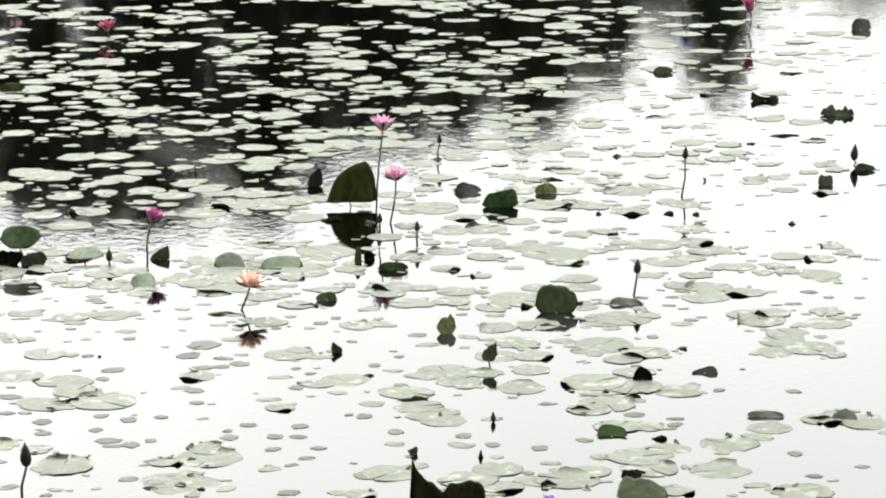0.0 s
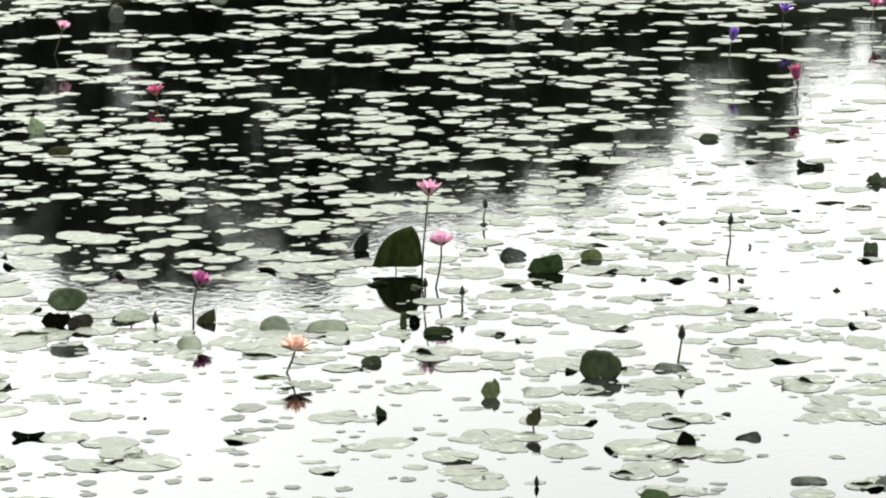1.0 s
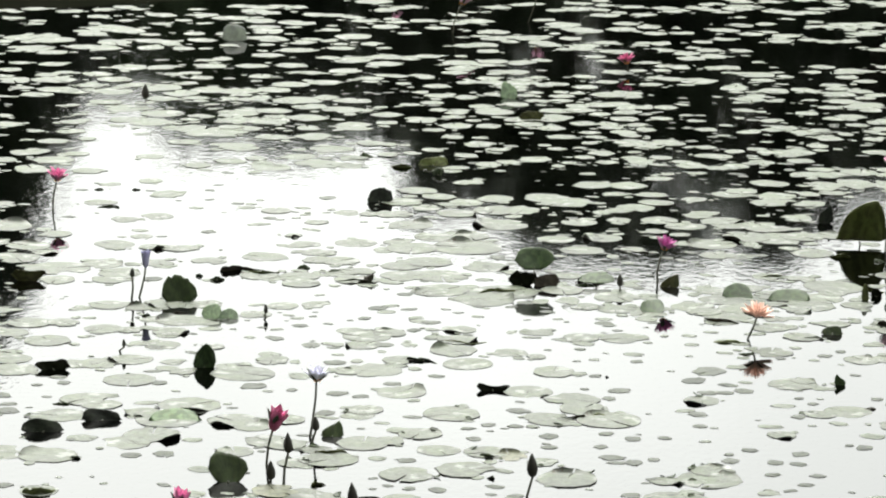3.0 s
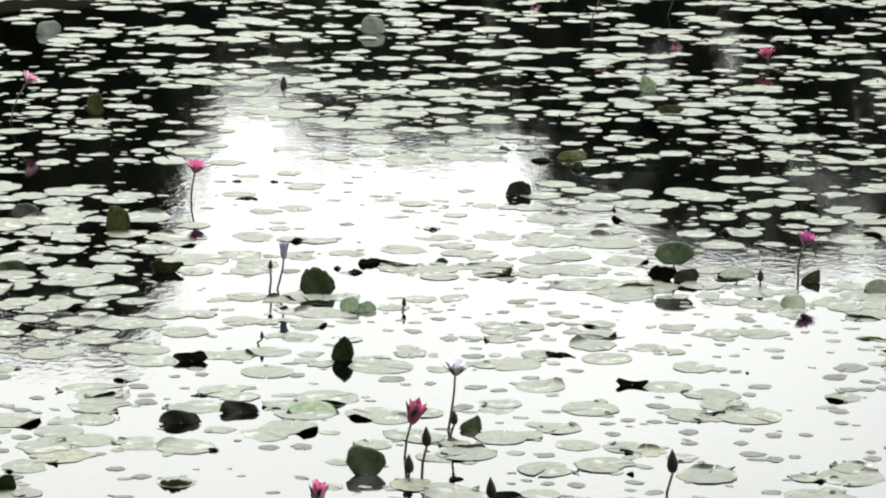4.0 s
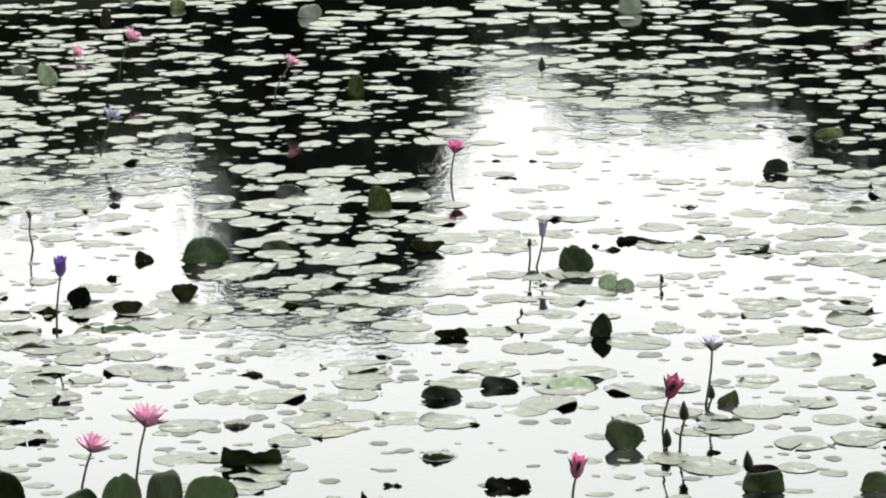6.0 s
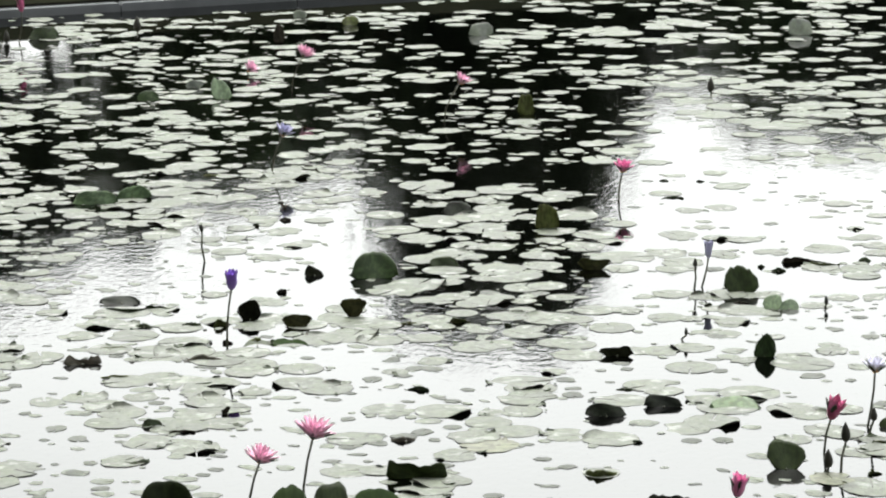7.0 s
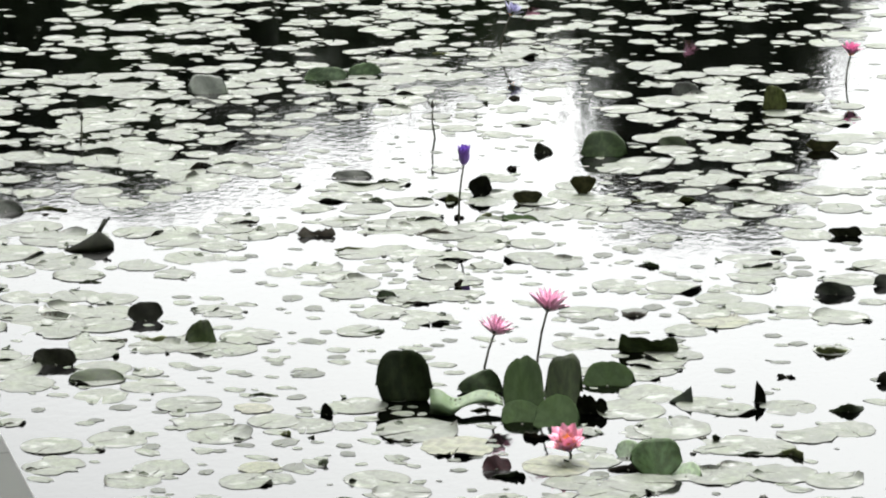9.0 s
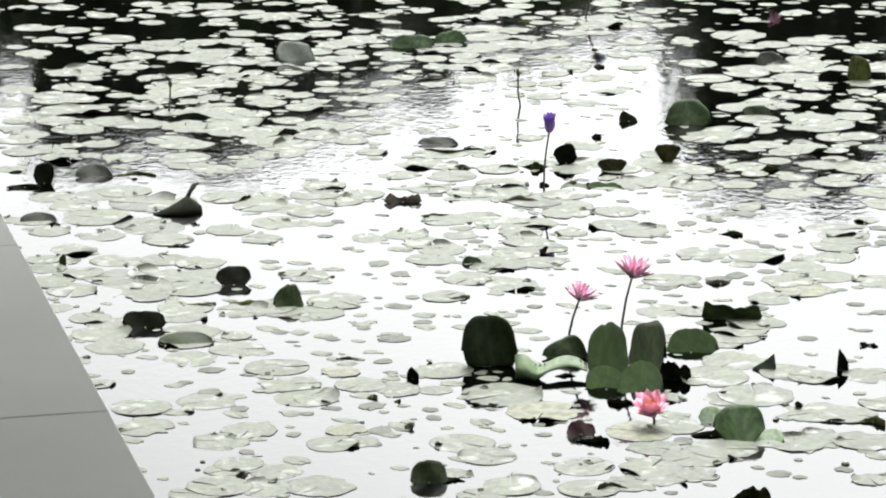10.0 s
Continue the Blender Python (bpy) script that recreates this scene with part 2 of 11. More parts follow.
def disc(seed, seg=30, notch=0.30, wave=0.03, ragged=0.03, thick=0.025, bends=(), torn=0, scallop=0.025):
    """A round, notched leaf of radius 1 with a top, an underside and a rim. bends: (direction, start, angle, radius of the curl)."""
    rng = random.Random(seed)
    k1, k2, p1, p2 = rng.choice((2, 3)), rng.choice((4, 5, 7)), rng.uniform(0, 6.28), rng.uniform(0, 6.28)
    rings = (0.16, 0.5, 0.82, 1.0)
    rag = [rng.uniform(-ragged, ragged) for _ in range(seg + 1)]
    for _ in range(torn):
        at, wide, deep = rng.randrange(2, seg - 2), rng.randrange(1, 4), rng.uniform(0.12, 0.35)
        for i in range(max(1, at - wide), min(seg, at + wide)):
            rag[i] -= deep * (1 - abs(i - at) / (wide + 1))
    if notch == 0:
        rag[seg] = rag[0]
        k1, k2 = 2, 5
    cols = [notch / 2 + i / seg * (2 * math.pi - notch) for i in range(seg + 1)]
    pts, uv = [(0.02, 0.0, 0.0)], [(0.0, 0.0)]
    for q in rings:
        for i, a in enumerate(cols):
            a2 = math.pi + (a - math.pi) * (1 - 0.012 * (1 - q)) if notch and q < 0.9 else a
            rim = q * (1 + (rag[i] + scallop * math.sin(k2 * a + p2)) * q)
            z = wave * q * q * (math.sin(k1 * a + p1) * 0.6 + math.sin(k2 * a + p2) * 0.4)
            pts.append((rim * math.cos(a2), rim * math.sin(a2), z))
            uv.append((rim * math.cos(a2), rim * math.sin(a2)))
    n = len(pts)
    out = []
    for layer in (0, 1):
        for x, y, z in pts:
            z -= layer * thick
            for way, start, ang, rad in bends:
                c, s = math.cos(way), math.sin(way)
                u, v = x * c + y * s, -x * s + y * c
                if u > start:
                    f = min((u - start) / rad, ang)
                    rest = (u - start) - f * rad
                    nu = start + math.sin(f) * (rad - z) + math.cos(f) * rest
                    z = rad - math.cos(f) * (rad - z) + math.sin(f) * rest
                    x, y = nu * c - v * s, nu * s + v * c
            out.append((x, y, z))
    m = seg + 1
    faces, slots = [], []
    for i in range(seg):
        faces.append((0, 1 + i, 2 + i))
        for r in range(3):
            a = 1 + r * m + i
            faces.append((a, a + m, a + m + 1, a + 1))
    slots += [0] * len(faces) + [1] * len(faces)
    faces += [tuple(n + j for j in reversed(f)) for f in faces]
    edge = [0] + [1 + r * m for r in range(4)] + [1 + 3 * m + i for i in range(1, m)] + [1 + r * m + seg for r in (2, 1, 0)]
    if notch == 0:
        edge = [1 + 3 * m + i for i in range(m)]
    # the rim has vertices of its own, so that it meets the top in a crisp edge
    k = len(edge)
    first = len(out)
    out += [out[e] for e in edge] + [out[n + e] for e in edge]
    uv2 = uv + uv + [uv[e] for e in edge] * 2
    for i in range(k if notch else k - 1):
        j = (i + 1) % k
        faces.append((first + i, first + k + i, first + k + j, first + j))
        slots.append(1)
    return out, faces, slots, uv2


# large structure
POND = [(-16.26, 12.4), (-9.26, 18.6), (-2.26, 24.75), (-1.3, 25.42), (-0.35, 25.38), (0.6, 24.76), (1.9, 23.9), (9.32, 19.02), (9.5, 6), (9.0, -8), (6.4, -8.05),
        (1.0, -0.72), (-2.34, 3.81), (-4.3, 6.46), (-16, 5.2)]


def offset_ring(ring, d):
    n, res = len(ring), []
    for i in range(n):
        a, b, c = Vector(ring[i - 1]), Vector(ring[i]), Vector(ring[(i + 1) % n])
        e1, e2 = (b - a).normalized(), (c - b).normalized()
        n1, n2 = Vector((-e1.y, e1.x)), Vector((-e2.y, e2.x))
        k = (n1 + n2) / max(0.3, 1 + n1.dot(n2))
        res.append(b + k * d)
    return res


def water_surface():
    ring = offset_ring(POND, 0.02)
    verts = [(p.x, p.y, 0.0) for p in ring]
    tagged(mesh_object("water", verts, [tuple(reversed(range(len(verts))))], [WATER], smooth=False),
           "still dark pond water mirroring trees and white sky", "water", kind="structure")


def ground_sheet():
    """A near-black strip painted for the shadow gap behind the kerb, a low steep grassy bank over it, then level ground
    to the horizon.
    """
    verts, faces, slots = [], [], []
    n = len(POND)
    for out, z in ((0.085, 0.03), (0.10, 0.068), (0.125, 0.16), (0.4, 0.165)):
        for p in offset_ring(POND, out):
            verts.append((p.x, p.y, z))
    for p in offset_ring(POND, 0.4):
        d = (p - Vector((-3, 9))).normalized()
        verts.append((d.x * 2500, d.y * 2500, 0.17))
    for r in range(4):
        for i in range(n):
            j = (i + 1) % n
            faces.append((r * n + i, r * n + n + i, r * n + n + j, r * n + j))
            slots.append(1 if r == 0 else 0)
    tagged(mesh_object("ground", verts, faces, [LAWN, GAP_SHADE], slots, smooth=False), "worn grassy ground round the concrete pond", "ground", kind="structure")


def kerb_run():
    root = tagged(new("pond_kerb"), "low weathered concrete kerb along the pond's far bank", "kerb", kind="structure")
    inner, outer = offset_ring(POND, 0.0), offset_ring(POND, 0.09)
    for i in list(range(0, 8)):
        a0, a1, b0, b1 = inner[i], inner[i + 1], outer[i], outer[i + 1]
        count = max(1, round((a1 - a0).length / 1.2))
        for k in range(count):
            s, e = k / count, (k + 1) / count - 0.008 / (a1 - a0).length
            top = 0.052
            pts = []
            for z in (-0.25, top - 0.012, top):
                g = 0.012 if z == top else 0.0
                for p0, p1, f in ((a0, a1, s), (a0, a1, e), (b0, b1, e), (b0, b1, s)):
                    pts.append((p0.lerp(p1, f), z, g))
            mid = (a0 + a1 + b0 + b1) / 4
            verts = []
            for j, (p, z, g) in enumerate(pts):
                q = Vector(((pts[0][0].x + pts[2][0].x) / 2, (pts[0][0].y + pts[2][0].y) / 2))
                d = (q - p).normalized() * g
                verts.append((p.x + d.x, p.y + d.y, z))
            faces = [(8, 9, 10, 11)]
            for r in (0, 4):
                for j in range(4):
                    faces.append((r + j, r + (j + 1) % 4, r + 4 + (j + 1) % 4, r + 4 + j))
            mesh_object("kerb_stone", verts, faces, [CONCRETE], None, smooth=False, parent=root)


def terrace():
    """The raised paved terrace on which the camera stands, with its retaining wall down to the water."""
    root = tagged(new("terrace"), "pale grey paved concrete terrace above the pond", "terrace", kind="structure")
    edge0, along = Vector((-2.33, 3.817)), Vector((-1.13, 1.53)).normalized()
    inward = Vector((-along.y, along.x))
    wall = []
    for s in (-16, 3.2):
        for d in (0.03, 0.4):
            p = edge0 + along * s + inward * d
            wall += [(p.x, p.y, -0.4), (p.x, p.y, 1.115)]
    mesh_object("retaining_wall", wall, [(0, 1, 5, 4), (2, 6, 7, 3), (1, 3, 7, 5), (0, 2, 3, 1), (4, 5, 7, 6)], [CONCRETE], smooth=False, parent=root)
    base = []
    for s, d in ((-16, 0.4), (3.2, 0.4), (3.2, 7.0), (-16, 7.0)):
        p = edge0 + along * s + inward * d
        base.append((p.x, p.y, 1.112))
    low = [(x, y, 0.0) for x, y, z in base]
    mesh_object("fill", base + low, [(0, 1, 2, 3), (0, 4, 5, 1), (1, 5, 6, 2), (2, 6, 7, 3), (3, 7, 4, 0)], [CONCRETE], smooth=False, parent=root)
    w, l = 1.2, 1.2
    joint = 0.485
    for i in range(-13, 3):
        for j in range(6):
            verts = []
            for z, g in ((1.12, 0.001), (1.198, 0.001), (1.2, 0.0035)):
                for s, d in ((0, 0), (1, 0), (1, 1), (0, 1)):
                    ss = joint + (i + s) * l + (g if s == 0 else -g)
                    dd = (j + d) * w + (g if d == 0 else -g)
                    p = edge0 + along * ss + inward * dd
                    verts.append((p.x, p.y, z))
            faces = [(8, 9, 10, 11)]
            for r in (0, 4):
                for k in range(4):
                    faces.append((r + k, r + (k + 1) % 4, r + 4 + (k + 1) % 4, r + 4 + k))
            mesh_object("paving_slab", verts, faces, [PAVING], smooth=False, parent=root)


def unseen_shade_roof():
    """An unseen plain roof added over the terrace, to put the paving and the near side in shade."""
    edge0, along = Vector((-2.33, 3.817)), Vector((-1.13, 1.53)).normalized()
    inward = Vector((-along.y, along.x))
    verts = []
    for z in (4.0, 4.2):
        for s, d in ((-16, -2.2), (5.0, -2.2), (5.0, 7.5), (-16, 7.5)):
            p = edge0 + along * s + inward * d
            verts.append((p.x, p.y, z))
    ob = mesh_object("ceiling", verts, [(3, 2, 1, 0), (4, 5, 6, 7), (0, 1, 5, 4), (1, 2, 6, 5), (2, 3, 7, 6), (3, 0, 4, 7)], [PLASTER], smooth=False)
    tagged(ob, "unseen plain roof slab added over the terrace for shade", "ceiling", kind="structure")
    # unseen tall wall, added to hold back sky light behind the terrace
    back = []
    for z in (0.1, 14.0):
        for s, d in ((-18, 7.0), (7.0, 7.0), (7.0, 7.2), (-18, 7.2)):
            p = edge0 + along * s + inward * d
            back.append((p.x, p.y, z))
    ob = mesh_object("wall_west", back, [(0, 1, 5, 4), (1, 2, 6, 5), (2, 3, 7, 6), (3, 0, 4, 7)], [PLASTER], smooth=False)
    tagged(ob, "unseen plain plastered wall added behind the terrace to block sky light", "wall", kind="structure")


def unseen_rear_wall():
    # another unseen wall, its height chosen to cut sky light from the south
    verts = [(x, y, z) for z in (0.1, 14) for x, y in ((-8, -15.0), (26, -15.0), (26, -15.4), (-8, -15.4))]
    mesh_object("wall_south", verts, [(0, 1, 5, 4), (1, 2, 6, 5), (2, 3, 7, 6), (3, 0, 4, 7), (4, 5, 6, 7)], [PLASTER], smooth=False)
    tagged(bpy.data.objects["wall_south"], "unseen plain plastered wall closing the place, added to block sky light", "wall", kind="structure")


water_surface()
ground_sheet()
kerb_run()
terrace()
unseen_shade_roof()
unseen_rear_wall()


# trees of the far bank
def tube(points, radii, seg=7):
    verts, faces = [], []
    for k, (p, r) in enumerate(zip(points, radii)):
        p = Vector(p)
        d = (Vector(points[min(k + 1, len(points) - 1)]) - Vector(points[max(k - 1, 0)])).normalized()
        u = d.orthogonal().normalized()
        v = d.cross(u)
        for i in range(seg):
            a = 2 * math.pi * i / seg
            verts.append(p + u * (r * math.cos(a)) + v * (r * math.sin(a)))
    for k in range(len(points) - 1):
        for i in range(seg):
            j = (i + 1) % seg
            faces.append((k * seg + i, k * seg + j, k * seg + seg + j, k * seg + seg + i))
    faces.append(tuple(reversed(range(seg))))
    faces.append(tuple((len(points) - 1) * seg + i for i in range(seg)))
    return verts, faces


def tree(azimuth, dist, top, radius, low, seed, many=5600):
    rng = random.Random(seed)
    x, y = dist * math.sin(radians(azimuth)), dist * math.cos(radians(azimuth))
    root = tagged(new("tree"), "dark leafy tree standing behind the far bank", "tree", group="trees behind the pond")
    root.location = (x, y, 0.17)
    verts, faces = [], []

    def add(points, radii):
        v, f = tube(points, radii)
        n = len(verts)
        verts.extend(v)
        faces.extend(tuple(n + i for i in q) for q in f)
    bend = rng.uniform(-0.3, 0.3)
    h = top * 0.8
    add([(0, 0, -0.1), (bend * 0.2, 0, h * 0.3), (bend, 0.1, h * 0.65), (bend * 0.6, 0, h)], [0.2, 0.15, 0.1, 0.03])
    mid = (top + low) / 2
    for k in range(9):
        a, z0 = rng.uniform(0, 6.28), rng.uniform(max(1.0, low * 0.8), h * 0.9)
        q = radius * rng.uniform(0.5, 0.8)
        add([(bend * z0 / h, 0, z0), (q * 0.5 * math.cos(a), q * 0.5 * math.sin(a), z0 + 0.5), (q * math.cos(a), q * math.sin(a), z0 + 1.2)], [0.07, 0.05, 0.015])
    mesh_object("trunk", verts, faces, [BARK], parent=root)
    # crown of many small leaves gathered in clumps
    clumps = []
    if top > 11.5:
        many = 5200
    for k in range(70):
        a, u, q = rng.uniform(0, 6.28), rng.uniform(-1, 1), rng.uniform(0.35, 0.95)
        w = math.sqrt(max(0, 1 - u * u))
        clumps.append((q * w * math.cos(a) * radius, q * w * math.sin(a) * radius, mid - 0.25 + u * ((top - low) / 2 - 0.45), rng.uniform(0.5, 0.95)))
    cv, cf = [], []
    for k in range(many):
        cx, cy, cz, cr = clumps[k % len(clumps)]
        big = k % 4 == 0 and top < 11.5
        p = Vector((cx, cy, cz)) + Vector((rng.gauss(0, 0.4), rng.gauss(0, 0.4), rng.gauss(0, 0.4))) * cr * (0.6 if big else 1.0)
        if p.z < low or rng.random() < 0.7 * max(0.0, (p.z - top + 1.2) / 1.2):
            continue
        s = rng.uniform(0.3, 0.55) if big else rng.uniform(0.1, 0.2)
        d = Vector((rng.gauss(0, 1), rng.gauss(0, 1), rng.gauss(0, 0.7))).normalized()
        e = d.orthogonal().normalized()
        g = d.cross(e)
        n = len(cv)
        cv += [p - d * s, p + e * s * 0.45, p + d * s, p - e * s * 0.45 + g * s * 0.15]
        cf.append((n, n + 1, n + 2, n + 3))
    mesh_object("crown", cv, cf, [FOLIAGE], smooth=False, parent=root)


TREES = {
    # azimuth: (top, crown radius, underside)
    -30.2: (9.2, 0.7, 1.5), -28.9: (11.1, 0.8, 1.5), -27.7: (10.9, 0.9, 1.5), -26.7: (10.8, 0.6, 1.5), -25.6: (10.6, 1.0, 6.1), -24.6: (10.3, 0.8, 6.3), -23.2: (9.7, 1.0, 1.5), -21.6: (9.2, 1.3, 1.5),
    -20.1: (8.9, 0.8, 1.5), -19.0: (9.0, 0.7, 1.5), -18.0: (11.4, 0.8, 1.5), -17.2: (12.1, 1.1, 1.5), -16.2: (11.3, 0.9, 1.5), -15.1: (8.1, 0.8, 1.5), -13.6: (7.2, 0.7, 1.5),
    -12.5: (7.9, 0.6, 1.5), -11.3: (8.1, 0.8, 1.5), -10.0: (8.0, 1.0, 1.5), -8.4: (8.9, 1.2, 1.5), -6.6: (10.1, 1.4, 1.5),
}
MORE_TREES = {
    -4.6: (10.3, 1.4, 1.5), -2.9: (9.7, 1.0, 1.5), -1.3: (8.6, 1.0, 1.5), 0.2: (8.6, 0.9, 1.5), 1.5: (8.2, 0.8, 1.5), 2.6: (7.7, 0.6, 1.5), 3.65: (6.5, 0.45, 1.5), 4.5: (7.4, 0.42, 1.5),
    5.3: (6.0, 0.6, 1.5), 6.6: (6.2, 0.9, 1.5), 8.6: (7.5, 1.3, 1.5),
}
TREES.update(MORE_TREES)
THIN = (-24.6, -23.2, -20.1, -19.0, -13.6, -12.5, -10.0, -8.4, 0.2, 1.5, 2.6, 3.65, 4.5, 5.3, 6.6)
places = sorted(TREES)
for n, az in enumerate(places):
    top, rad, low = TREES[az]
    tree(az, 60 + (n % 3) * 1.2, top, rad * 1.25, low, 100 + n, 2300 if az in THIN else 5600)
    if n + 1 < len(places) and not (az in THIN and places[n + 1] in THIN):
        # a second row closes the gaps
        other = TREES[places[n + 1]]
        lower = min(top, other[0]) * 0.96
        tree((az + places[n + 1]) / 2, 67, (lower + 2.8) * 67 / 60 - 2.8, 1.6, max(low, other[2]) * (1.16 if max(low, other[2]) > 3 else 1.0), 300 + n, 4600)
# a low tree in the gap of the western group
tree(-25.0, 62, 5.5, 1.6, 1.5, 77, 2600)


# lily pads
PAD_LABELS = ("round pale green lily pad floating on the pond", "grey-green lily pad with a slit, lying flat on the water",
              "waxy pale green lily pad with a dark thin rim")


@lru_cache(None)
def pad_data(kind, old):
    rng = random.Random(kind * 7 + old)
    bends, torn, ragged, scallop = (), kind % 2, rng.uniform(0.012, 0.035), rng.uniform(0.006, 0.025)
    if kind % 6 == 3:
        bends = ((rng.uniform(0, 6.28), rng.uniform(0.55, 0.75), rng.uniform(0.5, 1.3), 0.25),)
    elif kind % 6 == 0:
        bends = ((rng.uniform(0, 6.28), rng.uniform(0.78, 0.88), rng.uniform(1.2, 2.4), 0.1),)
    if kind % 3 == 1 or old:
        torn, ragged = rng.randrange(1, 4), rng.uniform(0.03, 0.065)
    v, f, s, u = disc(kind + 50 * old, seg=38, notch=rng.choice((0.02, 0.03, 0.06, 0.1, 0.16)), wave=rng.uniform(0.002, 0.012), ragged=ragged, thick=0.014, bends=bends, torn=torn, scallop=scallop)
    ob = mesh_object("lily_pad", v, f, [PAD_OLD if old else PAD_NEAR, PAD_UNDER], s, u)
    data = ob.data
    bpy.data.objects.remove(ob)
    return data


COUNT = {"n": 0}


BITS = {"verts": [], "faces": [], "slots": [], "uvs": [], "n": 0}
FLAKE_KINDS = [disc(950 + k, seg=10, notch=0.1, wave=0.06, ragged=0.2, thick=0.12, bends=((k * 1.3, 0.1, 0.6 + 0.2 * (k % 4), 0.4),), torn=2) for k in range(7)]
BIT_KINDS = [disc(900 + k, seg=16, notch=0.05 + 0.1 * (k % 3), wave=0.01, ragged=0.07, thick=0.07, torn=1 + k % 3, scallop=0.04) for k in range(9)]


def fragment(x, y, r, turn, z):
    k = BITS["n"] = BITS["n"] + 1
    v, f, s, u = BIT_KINDS[k % 9]
    a, n = radians(turn), len(BITS["verts"])
    c, d = math.cos(a) * r, math.sin(a) * r
    BITS["verts"] += [(x + c * p[0] - d * p[1] * 0.8, y + d * p[0] + c * p[1] * 0.8, z + p[2] * r) for p in v]
    BITS["faces"] += [tuple(n + i for i in q) for q in f]
    BITS["slots"] += s
    BITS["uvs"] += u


def flake(x, y, r, turn):
    """A dark crumb of rotten leaf with one side curled up."""
    k = BITS["n"] = BITS["n"] + 1
    v, f, s, u = FLAKE_KINDS[k % 7]
    a, n = radians(turn), len(BITS["verts"])
    c, d = math.cos(a) * r, math.sin(a) * r
    BITS["verts"] += [(x + c * p[0] - d * p[1] * 0.6, y + d * p[0] + c * p[1] * 0.6, 0.004 + p[2] * r) for p in v]
    BITS["faces"] += [tuple(n + i for i in q) for q in f]
    BITS["slots"] += [2] * len(f)
    BITS["uvs"] += u


def lily_pad(x, y, r, turn, old=False):
    k = COUNT["n"] = COUNT["n"] + 1
    rng = random.Random(k)
    ob = new("lily_pad", pad_data(k % 24, old))
    ob.location, ob.rotation_euler, ob.scale = (x, y, 0.0007 + (k * 3 % 7) * 0.0003), (rng.gauss(0, 0.007), rng.gauss(0, 0.007), radians(turn)), (r, r * (0.92 + 0.1 * (k % 5) / 4), r)
    for _ in range(rng.choice((0, 0, 1, 1, 2))):
        a, q = rng.uniform(0, 6.28), r * rng.uniform(0.95, 1.4)
        fragment(x + q * math.cos(a), y + q * math.sin(a), r * rng.uniform(0.12, 0.36), rng.uniform(0, 360), 0.0008 + rng.random() * 0.0012)
    for _ in range(rng.choice((0, 0, 1, 1, 2))):
        a, q = rng.uniform(0, 6.28), r * rng.uniform(0.7, 1.1)
        flake(x + q * math.cos(a), y + q * math.sin(a), rng.uniform(0.007, 0.022), rng.uniform(0, 360))
    tagged(ob, "yellowing, spotted lily pad with a ragged edge" if old else PAD_LABELS[k % 3], "lily pad", group="lily pads on the pond")


FAR = {"verts": [], "faces": [], "slots": [], "uvs": [], "n": 0}
FAR_KINDS = [disc(300 + k, seg=18, notch=0.02 + 0.015 * k, wave=0.004 + 0.0008 * k, ragged=0.09, thick=0.045, torn=1 + k % 4, scallop=0.06) for k in range(8)]


def mid_kind(k):
    rng = random.Random(700 + k)
    bends = ((rng.uniform(0, 6.28), rng.uniform(0.7, 0.88), rng.uniform(0.7, 2.4), 0.12),) if k % 4 == 1 else ()
    return disc(700 + k, seg=32, notch=0.02 + 0.02 * (k % 7), wave=0.004 + 0.0008 * (k % 9), ragged=0.012 + 0.006 * (k % 9), thick=0.016, bends=bends, torn=k % 4, scallop=0.006 + 0.004 * (k % 6))


MID_KINDS = [mid_kind(k) for k in range(22)]


def far_pad(x, y, r, turn):
    k = FAR["n"] = FAR["n"] + 1
    v, f, s, u = FAR_KINDS[k % 8] if y > 14.5 else MID_KINDS[k % 22]
    r *= (0.93 if y > 14.5 else 1.0) * (0.94, 1.08, 0.78, 1.0, 0.88, 1.12, 0.82)[k % 7]
    a, squeeze = radians(turn), 0.88 + 0.12 * (k % 5) / 4
    c, d = math.cos(a), math.sin(a)
    n, z = len(FAR["verts"]), 0.0008 + (k * 3 % 7) * (0.0005 if y > 14.5 else 0.0003)
    FAR["verts"] += [(x + r * (c * p[0] - d * p[1] * squeeze), y + r * (d * p[0] + c * p[1] * squeeze), z + p[2] * r) for p in v]
    FAR["faces"] += [tuple(n + i for i in q) for q in f]
    FAR["slots"] += s if y > 14.5 else [2 if q == 0 else q for q in s]
    FAR["uvs"] += u
    rng = random.Random(k)
    for _ in range(rng.choice((1, 1, 2, 3, 4))):
        a, q = rng.uniform(0, 6.28), r * rng.uniform(0.8, 1.6)
        fragment(x + q * 1.3 * math.cos(a), y + q * math.sin(a), r * rng.uniform(0.1, 0.45), rng.uniform(0, 360), 0.0008 + rng.random() * 0.0012)


def far_pads_done():
    tagged(mesh_object("lily_pad_fragments", BITS["verts"], BITS["faces"], [PAD_TOP, PAD_UNDER, LEAF_BACK], BITS["slots"], BITS["uvs"]),
           "torn pale pieces of lily pad and young pads among the larger ones", "lily pads", kind="stuff")
    tagged(mesh_object("far_lily_pads", FAR["verts"], FAR["faces"], [PAD_TOP, PAD_UNDER, PAD_NEAR], FAR["slots"], FAR["uvs"]),
           "many round pale lily pads crowding the far water", "lily pads", kind="stuff")


@lru_cache(None)
def small_data(kind):
    v, f, s, u = disc(500 + kind, seg=14, notch=0.15, wave=0.01, ragged=0.16, thick=0.03)
    ob = mesh_object("small_lily_pad", v, f, [PAD_SUNK, PAD_UNDER], s, u)
    data = ob.data
    bpy.data.objects.remove(ob)
    return data


